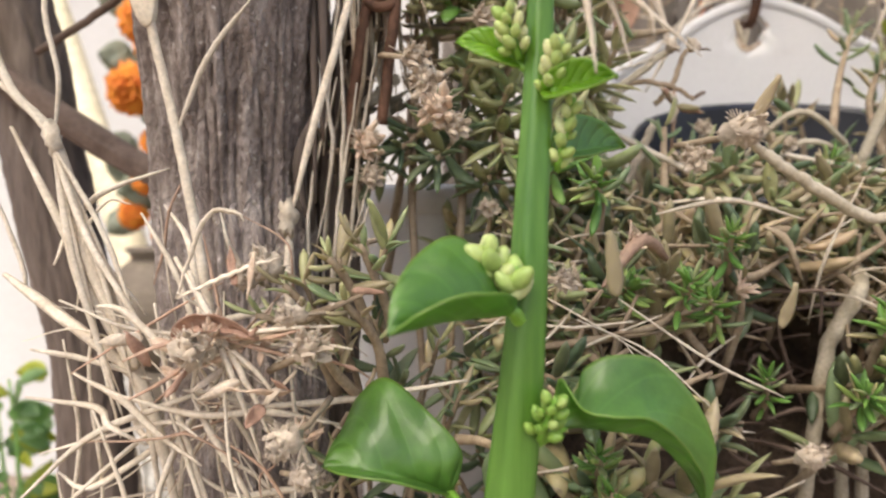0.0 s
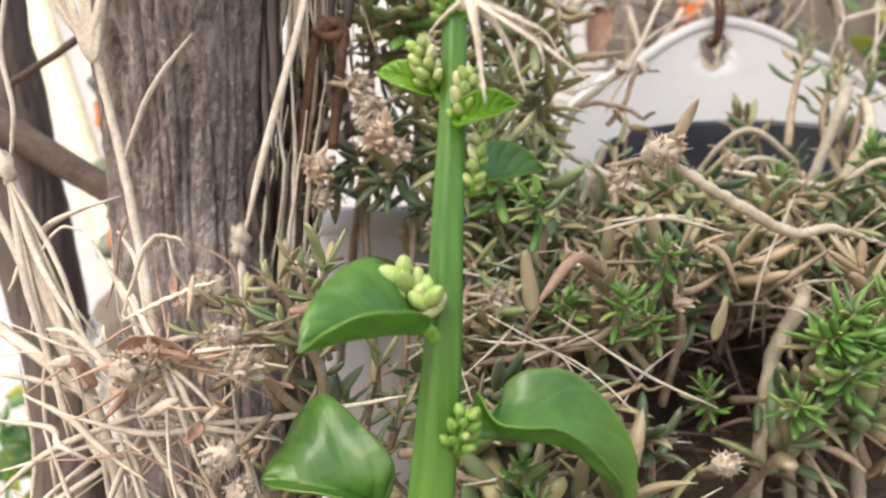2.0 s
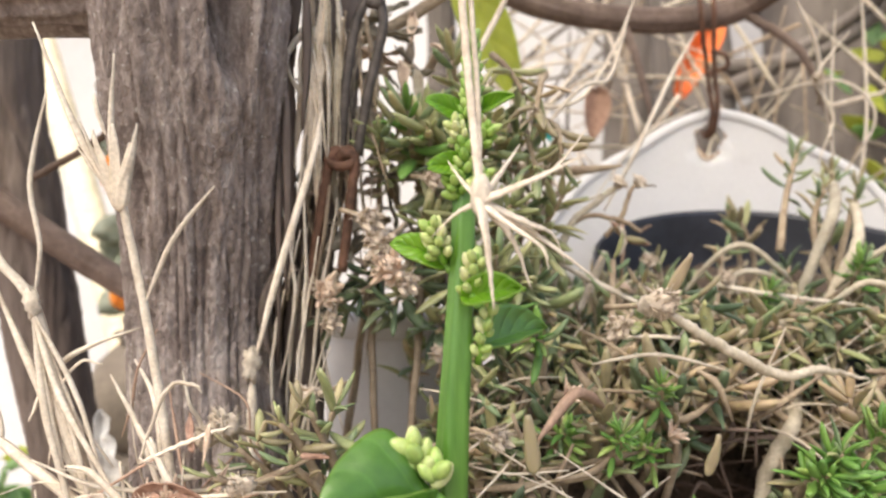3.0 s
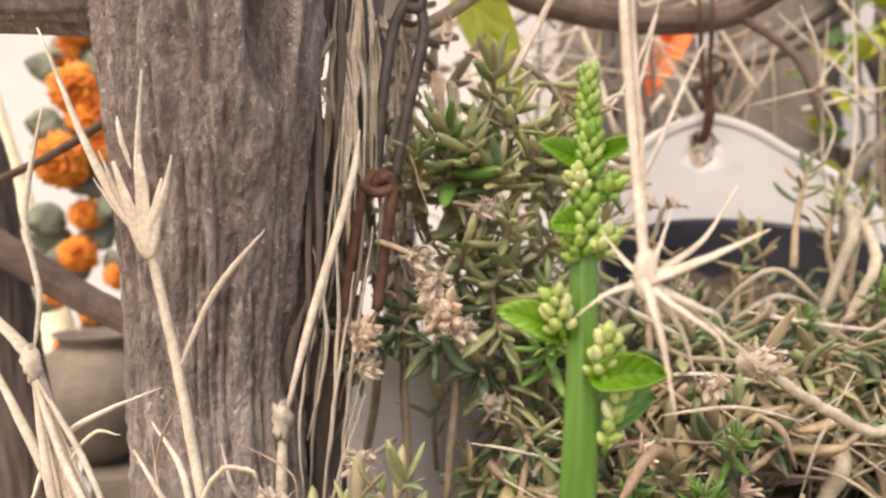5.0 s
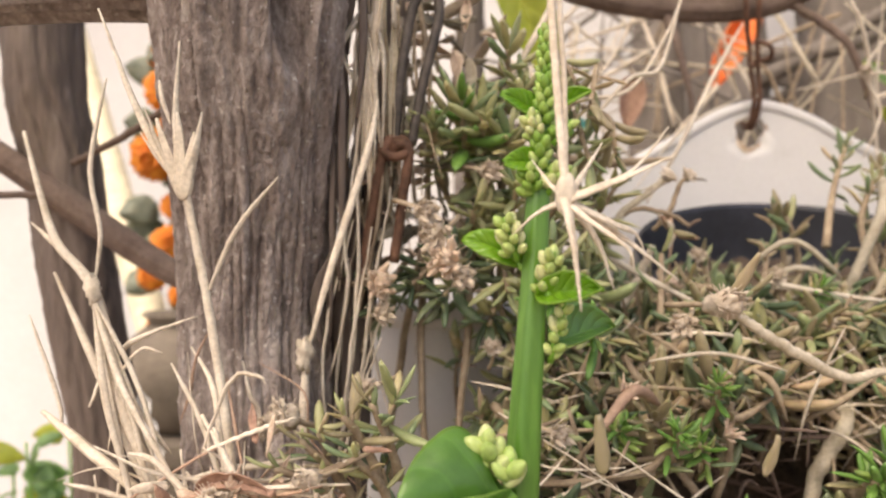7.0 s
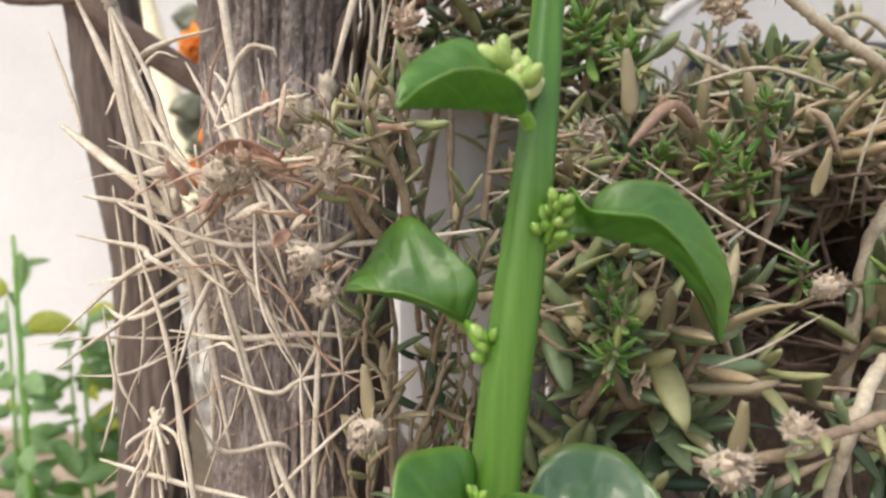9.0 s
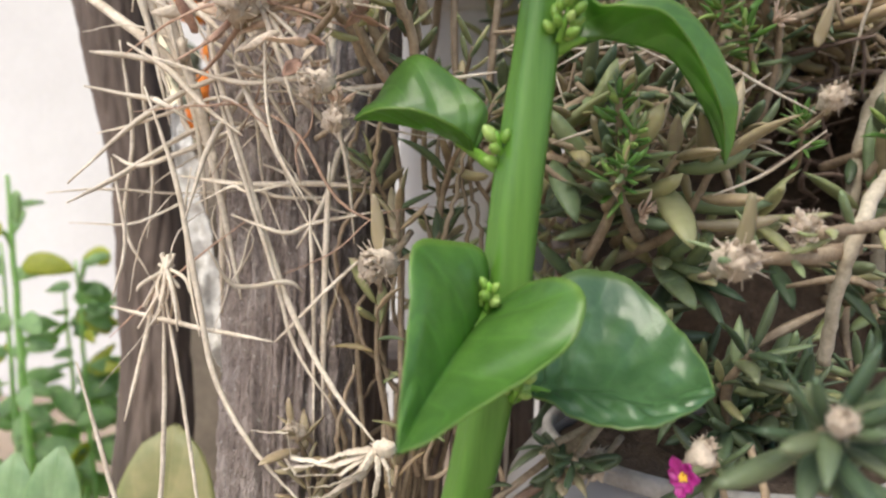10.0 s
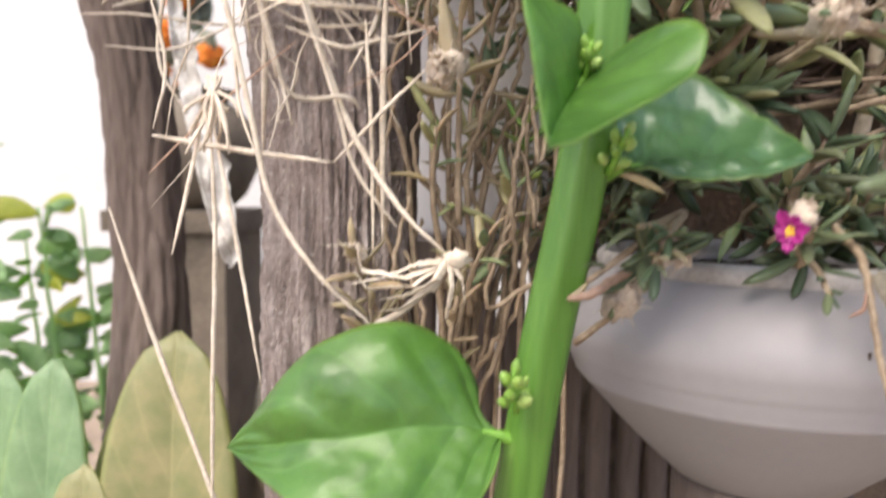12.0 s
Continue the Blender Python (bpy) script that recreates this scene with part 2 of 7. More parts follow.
YELLOW = surface("stamen_yellow", [(0.3, (0.75, 0.42, 0.03)), (0.7, (0.85, 0.6, 0.08))], 300, 0.6, (1, 1, 1), 900, 0.2, 0.0003)
TEAL = surface("teal_plastic", [(0.3, (0.02, 0.22, 0.20)), (0.7, (0.05, 0.34, 0.30))], 30, 0.4, (1, 1, 1), 300, 0.1, 0.0003)
BLUE = surface("blue_plastic", [(0.3, (0.04, 0.09, 0.30)), (0.7, (0.08, 0.16, 0.42))], 30, 0.4, (1, 1, 1), 300, 0.1, 0.0003)
OLIVE_STOPS = [(0.0, (0.145, 0.215, 0.115)), (0.3, (0.21, 0.28, 0.145)), (0.6, (0.295, 0.335, 0.165)), (0.85, (0.37, 0.36, 0.185)), (1.0, (0.43, 0.345, 0.20))]
# dark leaf green, lowered further to carry the shade on low, deep sprigs
DARK_SHADE_STOPS = [(0.0, (0.055, 0.095, 0.052)), (0.5, (0.10, 0.145, 0.078)), (1.0, (0.165, 0.19, 0.105))]
BRIGHT_STOPS = [(0.0, (0.09, 0.22, 0.045)), (0.6, (0.15, 0.30, 0.065)), (1.0, (0.27, 0.38, 0.11))]
TAN_STOPS = [(0.0, (0.285, 0.25, 0.15)), (0.6, (0.385, 0.32, 0.21)), (1.0, (0.44, 0.325, 0.21))]
CLAY = surface("grey_clay", [(0.3, (0.11, 0.088, 0.068)), (0.7, (0.22, 0.18, 0.14))], 14, 0.85, (1, 1, 1), 160, 0.5, 0.001)
# light olive leaf green, lifted to offset shade on the upper sprigs
PALE_STOPS = [(0.0, (0.25, 0.29, 0.145)), (0.5, (0.36, 0.38, 0.195)), (1.0, (0.48, 0.455, 0.265))]
FLESH = {}
for tone, stops in (("pale", PALE_STOPS), ("olive", OLIVE_STOPS), ("dark", DARK_SHADE_STOPS), ("bright", BRIGHT_STOPS), ("tan", TAN_STOPS)):
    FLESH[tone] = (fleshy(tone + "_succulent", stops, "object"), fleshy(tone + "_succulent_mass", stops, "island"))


# ---- mesh helpers ----
class Geo:
    """Vertices, faces and, where asked, leaf coordinates of one mesh."""

    def __init__(self):
        self.v, self.f, self.uv = [], [], []

    def add(self, verts, faces, uv=None):
        k = len(self.v)
        self.v += [tuple(p) for p in verts]
        self.f += [tuple(i + k for i in f) for f in faces]
        self.uv += uv if uv else [(0.0, 0.0)] * len(verts)

    def mesh(self, name, smooth=True):
        me = bpy.data.meshes.new(name)
        me.from_pydata(self.v, [], self.f)
        layer = me.uv_layers.new(name="leaf")
        idx = np.empty(len(me.loops), dtype=np.int32)
        me.loops.foreach_get("vertex_index", idx)
        layer.data.foreach_set("uv", np.array(self.uv, dtype=np.float32)[idx].ravel())
        me.polygons.foreach_set("use_smooth", [smooth] * len(me.polygons))
        me.update()
        return me


def thing(name, base, label, category, group="", kind=""):
    ob = new(name)
    ob.location = base
    ob.empty_display_size = 0.01
    return tagged(ob, label, category, group, kind)


def root_of(ob):
    p = Vector((0, 0, 0))
    while ob:
        p += ob.location
        ob = ob.parent
    return p


def part(name, geo, material, parent=None, label="", smooth=True):
    """Links a mesh, given in world places, as one object under a thing or a part."""
    me = geo if isinstance(geo, bpy.types.Mesh) else geo.mesh(name, smooth)
    if not me.materials:
        me.materials.append(material)
    ob = new(name, me)
    if parent:
        ob.parent = parent
        ob.location = -root_of(parent)
    return tagged(ob, label) if label else ob


def piece(name, me, parent, m):
    """A piece that shares its mesh with others, at the world pose m."""
    ob = new(name, me)
    ob.parent = parent
    ob.matrix_local = Matrix.Translation(-root_of(parent)) @ m
    return ob


def spline(points, n):
    """n places along a smooth line through the points."""
    p = [Vector(q) for q in points]
    if len(p) == 2:
        return [p[0].lerp(p[1], i / (n - 1)) for i in range(n)]
    p = [p[0] * 2 - p[1]] + p + [p[-1] * 2 - p[-2]]
    out, m = [], len(p) - 3
    for i in range(n):
        s = i / (n - 1) * m
        k = min(int(s), m - 1)
        t = s - k
        a, b, c, d = p[k:k + 4]
        out.append(0.5 * (2 * b + (c - a) * t + (2 * a - 5 * b + 4 * c - d) * t * t + (3 * b - a - 3 * c + d) * t ** 3))
    return out


def frames(line):
    """Side directions along a line, carried on without twisting."""
    t0 = (line[1] - line[0]).normalized()
    n = t0.orthogonal().normalized()
    out = []
    for i, p in enumerate(line):
        t = (line[min(i + 1, len(line) - 1)] - line[max(i - 1, 0)]).normalized()
        n = (n - t * n.dot(t)).normalized()
        out.append((t, n, t.cross(n)))
    return out


def tube(geo, points, radii, seg=6, n=None, flat=1.0, wobble=0.0, cap=True):
    """A tapered tube along a smooth line; flat below 1 squeezes it into a strip."""
    n = n or max(4, 4 * len(points))
    line = spline(points, n)
    rl = [radii] * 2 if isinstance(radii, (int, float)) else list(radii)
    verts, faces = [], []
    for i, (p, (t, a, b)) in enumerate(zip(line, frames(line))):
        s = i / (n - 1) * (len(rl) - 1)
        k = min(int(s), len(rl) - 2)
        r = rl[k] + (rl[k + 1] - rl[k]) * (s - k)
        if wobble:
            p = p + Vector((random.uniform(-1, 1), random.uniform(-1, 1), random.uniform(-1, 1))) * wobble
        for j in range(seg):
            c = 2 * math.pi * j / seg
            verts.append(p + a * (math.cos(c) * r) + b * (math.sin(c) * r * flat))
    for i in range(n - 1):
        for j in range(seg):
            faces.append((i * seg + j, i * seg + (j + 1) % seg, (i + 1) * seg + (j + 1) % seg, (i + 1) * seg + j))
    if cap:
        faces += [tuple(range(seg - 1, -1, -1)), tuple((n - 1) * seg + j for j in range(seg))]
    geo.add(verts, faces)
    return geo


def lathe(geo, centre, profile, seg=64, tilt=0.0):
    """A turned body round an upright axis; tilt leans it towards the viewer's side, in degrees."""
    rot = Matrix.Rotation(radians(tilt), 3, "X")
    verts, faces = [], []
    for r, z in profile:
        for j in range(seg):
            c = 2 * math.pi * j / seg
            verts.append(Vector(centre) + rot @ Vector((r * math.cos(c), r * math.sin(c), z)))
    m = len(profile)
    for i in range(m - 1):
        for j in range(seg):
            faces.append((i * seg + j, i * seg + (j + 1) % seg, (i + 1) * seg + (j + 1) % seg, (i + 1) * seg + j))
    geo.add(verts, faces)
    return geo


def blob(geo, centre, size, rough=0.0, rings=6, seg=8, axis=None):
    """A rounded, uneven body."""
    rot = Vector(axis).to_track_quat("Z", "Y").to_matrix() if axis else Matrix.Identity(3)
    verts, faces = [], []
    for i in range(rings + 1):
        a = math.pi * i / rings
        for j in range(seg):
            c = 2 * math.pi * j / seg
            k = 1 + random.uniform(-rough, rough)
            verts.append(Vector(centre) + rot @ Vector((math.sin(a) * math.cos(c) * size[0] * k, math.sin(a) * math.sin(c) * size[1] * k, math.cos(a) * size[2] * k)))
    for i in range(rings):
        for j in range(seg):
            faces.append((i * seg + j, (i + 1) * seg + j, (i + 1) * seg + (j + 1) % seg, i * seg + (j + 1) % seg))
    geo.add(verts, faces)
    return geo


def rand_dir():
    v = Vector((random.gauss(0, 1), random.gauss(0, 1), random.gauss(0, 1)))
    return v.normalized()


def broad_leaf(base, tip, half_a, half_b, wide_a, wide_b, arch=(0, 0, 0), curl=0.0, lobe=0.22, ripple=0.02, thick=0.0007, nu=22, nv=9, point=1.0, pucker=0.0):
    """A leaf with thickness. From its midrib, which runs from base to tip with an arch, one half spreads along half_a and the other along half_b."""
    base, tip, arch = Vector(base), Vector(tip), Vector(arch)
    da, db = Vector(half_a).normalized(), Vector(half_b).normalized()
    axis = tip - base
    length = axis.length
    da = (da - axis.normalized() * da.dot(axis.normalized()) * 0.7).normalized()
    db = (db - axis.normalized() * db.dot(axis.normalized()) * 0.7).normalized()
    nrm_a = axis.normalized().cross(da).normalized()
    nrm_b = axis.normalized().cross(db).normalized()
    if nrm_a.dot(nrm_b) < 0:
        nrm_b = -nrm_b
    best = 0.42 / (0.42 + 0.8 * point)
    peak = best ** 0.42 * (1 - best) ** (0.8 * point)
    phase = random.uniform(0, 6)
    grid, uvs = [], []
    for i in range(nu + 1):
        u = i / nu
        u2 = u ** 1.15
        w = (u2 ** 0.42) * ((1 - u2) ** (0.8 * point)) / peak + 0.18 * (1 - u2) ** 6 * u
        mid = base + axis * u2 + arch * (4 * u2 * (1 - u2))
        row, ruv = [], []
        for j in range(-nv, nv + 1):
            s = j / nv
            a = abs(s)
            d, nr, wide = (da, nrm_a, wide_a) if j > 0 else (db, nrm_b, wide_b)
            back = -lobe * length * (a ** 1.3) * (1 - u2) ** 3
            p = mid + d * (w * wide * a) + axis.normalized() * back
            p = p + nr * (pucker * noise.noise(p * 110) + 0.5 * pucker * noise.noise(p * 260))
            p = p + nr * (curl * wide * a * a + ripple * wide * math.sin(9 * u + phase + 2 * s) * a * a)
            row.append(p)
            ruv.append((u2, s))
        grid.append(row)
        uvs.append(ruv)
    g = Geo()
    cols = 2 * nv + 1
    flat = [p for r in grid for p in r]
    normals = []
    for i in range(nu + 1):
        for j in range(cols):
            e = grid[min(i + 1, nu)][j] - grid[max(i - 1, 0)][j]
            f = grid[i][min(j + 1, cols - 1)] - grid[i][max(j - 1, 0)]
            n = e.cross(f)
            normals.append(n.normalized() if n.length > 1e-12 else Vector((0, 0, 1)))
    top = [p + n * thick / 2 for p, n in zip(flat, normals)]
    low = [p - n * thick / 2 for p, n in zip(flat, normals)]
    k = len(flat)
    faces = []
    for i in range(nu):
        for j in range(cols - 1):
            a, b, c, d = i * cols + j, i * cols + j + 1, (i + 1) * cols + j + 1, (i + 1) * cols + j
            faces += [(d, c, b, a), (k + a, k + b, k + c, k + d)]
    ring = [j for j in range(cols)] + [i * cols + cols - 1 for i in range(1, nu + 1)] + [nu * cols + j for j in range(cols - 2, -1, -1)] + [i * cols for i in range(nu - 1, 0, -1)]
    for a, b in zip(ring, ring[1:] + ring[:1]):
        faces.append((a, b, k + b, k + a))
    uvl = [q for r in uvs for q in r]
    g.add(top + low, faces, uvl + uvl)
    return g


def cupped_leaf(mid, edge_a, edge_b, bulge=(0.08, 0.08), pucker=0.0, thick=0.0007, nu=56, nv=18):
    """A leaf with thickness, folded along its midrib: mid runs from base to tip, and the two margins swing from base to tip on either side."""
    rib = spline(mid, nu + 1)
    margins = [spline([mid[0], *e, mid[-1]], nu + 1) for e in (edge_a, edge_b)]
    grid, uvs = [], []
    for i in range(nu + 1):
        u = i / nu
        m = rib[i]
        along = (rib[min(i + 1, nu)] - rib[max(i - 1, 0)]).normalized()
        row, ruv = [], []
        for j in range(-nv, nv + 1):
            a = abs(j) / nv
            k = 0 if j > 0 else 1
            across = margins[k][i] - m
            nr = along.cross(across) * (1 if k == 0 else -1)
            nr = nr.normalized() if nr.length > 1e-9 else Vector((0, 0, 1))
            p = m + across * a + nr * (bulge[k] * across.length * 4 * a * (1 - a))
            quilt = math.sin(2 * math.pi * (5.5 * (u - 0.32 * a)) + 0.8 * noise.noise(p * 60)) * a * (1 - a) * 3
            p = p + nr * (pucker * (noise.noise(p * 95) + 0.5 * noise.noise(p * 240) + 0.5 * quilt) * min(1, across.length / 0.008))
            row.append(p)
            ruv.append((u, j / nv))
        grid.append(row)
        uvs.append(ruv)
    cols = 2 * nv + 1
    flat = [p for r in grid for p in r]
    normals = []
    for i in range(nu + 1):
        for j in range(cols):
            n = (grid[min(i + 1, nu)][j] - grid[max(i - 1, 0)][j]).cross(grid[i][min(j + 1, cols - 1)] - grid[i][max(j - 1, 0)])
            normals.append(n.normalized() if n.length > 1e-12 else Vector((0, 0, 1)))
    k = len(flat)
    faces = []
    for i in range(nu):
        for j in range(cols - 1):
            a, b, c, d = i * cols + j, i * cols + j + 1, (i + 1) * cols + j + 1, (i + 1) * cols + j
            faces += [(d, c, b, a), (k + a, k + b, k + c, k + d)]
    ring = list(range(cols)) + [i * cols + cols - 1 for i in range(1, nu + 1)] + [nu * cols + j for j in range(cols - 2, -1, -1)] + [i * cols for i in range(nu - 1, 0, -1)]
    for a, b in zip(ring, ring[1:] + ring[:1]):
        faces.append((a, b, k + b, k + a))
    g = Geo()
    uvl = [q for r in uvs for q in r]
    g.add([p + n * thick / 2 for p, n in zip(flat, normals)] + [p - n * thick / 2 for p, n in zip(flat, normals)], faces, uvl + uvl)
    return g


def rough_trunk(points, radii, seg=150, n=260, depth=0.004, ribs=26, seed=0.0, groove=None, flutes=0):
    """A trunk with furrowed bark: long ridges and cracks that wander up the stem. groove: (angle, low z, high z, depth) of a split."""
    line = spline(points, n)
    verts, faces = [], []
    for i, (p, (t, a, b)) in enumerate(zip(line, frames(line))):
        s = i / (n - 1) * (len(radii) - 1)
        k = min(int(s), len(radii) - 2)
        r = radii[k] + (radii[k + 1] - radii[k]) * (s - k)
        for j in range(seg):
            c = 2 * math.pi * j / seg
            x, y = math.cos(c), math.sin(c)
            q = Vector((x * ribs / 6.3, y * ribs / 6.3, p.z * ((0.22 if flutes else 0.55) * ribs) + seed))
            warp = noise.noise(Vector((x * 1.6, y * 1.6, p.z * 14 + seed)))
            f1 = 1 - abs(noise.noise(q + Vector((warp, warp, 0)) * (0.3 if flutes else 0.8))) * 3.2
            f2 = noise.noise(Vector((x * ribs / 2.4, y * ribs / 2.4, p.z * 90 + seed)))
            f3 = noise.noise(Vector((x * ribs / 1.1, y * ribs / 1.1, p.z * 260 + seed)))
            lump = noise.noise(Vector((x * 0.9, y * 0.9, p.z * 9 + seed + 7)))
            d = depth * (-max(f1, 0) ** 2 * 1.1 + 0.42 * f2 + (0.34 if flutes else 0.22) * f3) + r * (0.05 if flutes else 0.10) * lump
            if flutes:
                d += depth * 0.3 * math.cos(flutes * c + 1.6 * warp)
            if groove:
                ang, lo, hi, dep = groove
                w = (Vector((a * x + b * y)).x * math.cos(ang) + Vector((a * x + b * y)).y * math.sin(ang))
                if lo < p.z < hi and w > 0.955:
                    d -= dep * min(1, (w - 0.955) / 0.015) * min(1, (p.z - lo) / 0.03)
            verts.append(p + (a * x + b * y) * (r + d))
    for i in range(n - 1):
        for j in range(seg):
            faces.append((i * seg + j, i * seg + (j + 1) % seg, (i + 1) * seg + (j + 1) % seg, (i + 1) * seg + j))
    faces += [tuple(range(seg - 1, -1, -1)), tuple((n - 1) * seg + j for j in range(seg))]
    g = Geo()
    g.add(verts, faces)
    return g


# ---- setting ----
def build_ground():
    n, size = 60, 60.0
    g = Geo()
    verts, faces = [], []
    for i in range(n + 1):
        for j in range(n + 1):
            u, v = 2 * i / n - 1, 2 * j / n - 1
            x, y = size * u * abs(u) ** 1.5, size * v * abs(v) ** 1.5
            verts.append((x, y, 0.02 * noise.noise(Vector((x * 2, y * 2, 0))) - 0.02))
    for i in range(n):
        for j in range(n):
            a = i * (n + 1) + j
            faces.append((a, a + n + 1, a + n + 2, a + 1))
    g.add(verts, faces)
    tagged(part("ground", g, GROUND), "bare pale brown earth of the yard", "ground", kind="structure")


def box(geo, lo, hi):
    x0, y0, z0 = lo
    x1, y1, z1 = hi
    geo.add([(x0, y0, z0), (x1, y0, z0), (x1, y1, z0), (x0, y1, z0), (x0, y0, z1), (x1, y0, z1), (x1, y1, z1), (x0, y1, z1)],
            [(3, 2, 1, 0), (4, 5, 6, 7), (0, 1, 5, 4), (1, 2, 6, 5), (2, 3, 7, 6), (3, 0, 4, 7)])
    return geo


def build_wall():
    tagged(part("wall_north", box(Geo(), (-5, 2.0, -0.1), (5, 2.2, 2.8)), PLASTER, smooth=False), "white plastered garden wall", "wall", kind="structure")
    g = tube(Geo(), [(-0.195, 0.946, -0.02), (-0.67, 1.33, 0.95), (-1.46, 1.965, 2.6)], [0.028, 0.027, 0.027], 24, 40)
    tagged(part("cream_pole", g, CREAM), "cream painted pole leaning against the white wall", "pole")


build_ground()
build_wall()


# ---- trees ----
def build_main_tree():
    t = thing("old_tree", (-0.09, 0.31, 0), "old grey tree trunk with deeply furrowed bark", "tree")
    pts = [(-0.085, 0.315, -0.03), (-0.066, 0.30, 0.30), (-0.067, 0.283, 0.47), (-0.070, 0.295, 0.54), (-0.082, 0.325, 0.63), (-0.092, 0.342, 0.70), (-0.089, 0.325, 0.775), (-0.086, 0.305, 0.84), (-0.085, 0.30, 0.95), (-0.088, 0.31, 1.3), (-0.10, 0.33, 1.7)]
    trunk = part("trunk", rough_trunk(pts, [0.05, 0.034, 0.028, 0.0285, 0.0335, 0.0355, 0.037, 0.041, 0.042, 0.038, 0.033], n=720, seg=320, ribs=44, depth=0.0029, flutes=17, groove=(radians(-48), 0.805, 1.2, 0.022)), BARK, t)
    part("branch", rough_trunk([(-0.10, 0.31, 0.860), (-0.135, 0.32, 0.862), (-0.19, 0.335, 0.863), (-0.27, 0.35, 0.860), (-0.45, 0.38, 0.850)], [0.022, 0.027, 0.024, 0.022, 0.019], seg=80, n=160, depth=0.003, seed=4.0), BARK, t, "thick side branch leaving the trunk")
    g = tube(Geo(), [(-0.1165, 0.281, 0.866), (-0.1125, 0.279, 0.850), (-0.1130, 0.281, 0.835), (-0.1105, 0.283, 0.818)], [0.0006, 0.0016, 0.0012, 0.0003], 5, 18, 0.5, 0.0003)
    part("bark_crack", g, SOIL, t, "dark split in the bark below the branch")
    # shaggy strips of bark along the shaded flank, dark brown standing partly for shade
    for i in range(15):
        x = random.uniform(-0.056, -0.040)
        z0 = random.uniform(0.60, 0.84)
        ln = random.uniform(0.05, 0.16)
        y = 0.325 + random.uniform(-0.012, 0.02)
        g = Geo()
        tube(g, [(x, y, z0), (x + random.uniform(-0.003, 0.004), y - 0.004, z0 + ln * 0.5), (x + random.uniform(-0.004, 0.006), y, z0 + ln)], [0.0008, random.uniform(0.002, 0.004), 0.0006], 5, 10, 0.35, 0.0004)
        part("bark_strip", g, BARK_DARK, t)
    # dark backing added to close bright gaps and stand in for shadow there
    part("bark_slab", rough_trunk([(-0.052, 0.352, 0.40), (-0.050, 0.356, 0.60), (-0.047, 0.360, 0.72), (-0.038, 0.372, 0.80), (-0.033, 0.378, 0.90), (-0.03, 0.38, 1.1)], [0.010, 0.012, 0.011, 0.013, 0.013, 0.011], seg=60, n=160, depth=0.003, ribs=16, seed=12.0), BARK_DARK, t, "dark bark-like slab added as backing for the shadowed gap")
    # unseen crown, added to screen sun and sky from the plants
    crown = Geo()
    for i in range(2600):
        c = Vector((-0.42, -0.35, 2.0)) + Vector((random.gauss(0, 0.42), random.gauss(0, 0.42), random.gauss(0, 0.16)))
        d = rand_dir() * 0.05
        s = d.cross(rand_dir()).normalized() * 0.018
        crown.add([c, c + d * 0.5 + s, c + d, c + d * 0.5 - s], [(0, 1, 2, 3)])
    part("crown", crown, LEAF_FAR, t, "sparse green crown high overhead, unseen, added to shade the plants")
    # limbs added to carry the unseen crown
    for i in range(5):
        a = i * 1.3
        g = tube(Geo(), [(-0.10, 0.33, 1.62), (-0.22 + 0.15 * math.cos(a), 0.05 + 0.15 * math.sin(a), 1.85), (-0.42 + 0.4 * math.cos(a), -0.35 + 0.4 * math.sin(a), 2.05)], [0.018, 0.011, 0.004], 8, 14)
        part("limb", g, BARK, t)


def build_left_tree():
    t = thing("slanting_tree", (-0.22, 0.50, 0), "slanting dark brown trunk with smoother bark", "tree")
    pts = [(-0.212, 0.50, -0.03), (-0.230, 0.50, 0.30), (-0.231, 0.50, 0.47), (-0.2365, 0.50, 0.58), (-0.2550, 0.50, 0.68), (-0.276, 0.505, 0.78), (-0.300, 0.51, 0.92), (-0.33, 0.53, 1.5)]
    part("trunk", rough_trunk(pts, [0.045, 0.033, 0.0245, 0.0232, 0.0245, 0.0262, 0.027, 0.02], seg=90, n=260, depth=0.0022, ribs=18, seed=2.5), BARK_DARK, t)
    part("branch", rough_trunk([(-0.12, 0.46, 0.692), (-0.185, 0.47, 0.718), (-0.235, 0.475, 0.747), (-0.30, 0.48, 0.788), (-0.42, 0.50, 0.85)], [0.008, 0.0088, 0.0092, 0.0095, 0.010], seg=40, n=90, depth=0.0012, ribs=14, seed=6.0), LIMB, t, "bare brown limb crossing behind the trunk")


build_main_tree()
build_left_tree()


def build_far_trees():
    spots = [(0.42, 1.10, 0.06), (0.62, 1.25, 0.10), (0.80, 1.05, 0.07), (1.05, 1.3, 0.13), (0.385, 1.45, 0.06), (0.02, 1.3, 0.028), (1.35, 1.2, 0.10), (0.48, 1.55, 0.10), (0.86, 1.6, 0.12)]
    for k, (x, y, r) in enumerate(spots):
        t = thing("garden_tree", (x, y, 0), "grey-barked garden tree trunk standing before the wall", "tree", "trees before the wall")
        lean = random.uniform(-0.06, 0.06)
        part("trunk", rough_trunk([(x, y, -0.03), (x + lean * 0.4, y, 0.6), (x + lean * 0.8, y, 1.1), (x + lean * 2, y, 2.2)], [r * 1.2, r, r * 0.95, r * 0.7], seg=48, n=90, depth=0.006, ribs=12, seed=k * 3.1), FAR_BARK, t)
        for i in range(4):
            z = random.uniform(0.75, 1.5)
            d = random.choice((-1, 1))
            g = tube(Geo(), [(x + lean, y - r * 0.3, z), (x + d * 0.13, y - 0.1, z + random.uniform(0.0, 0.15)), (x + d * 0.32, y - 0.16, z + random.uniform(-0.1, 0.3))], [r * 0.25, r * 0.16, r * 0.08], 8, 12, 1, 0.002)
            part("branch", g, FAR_BARK, t)


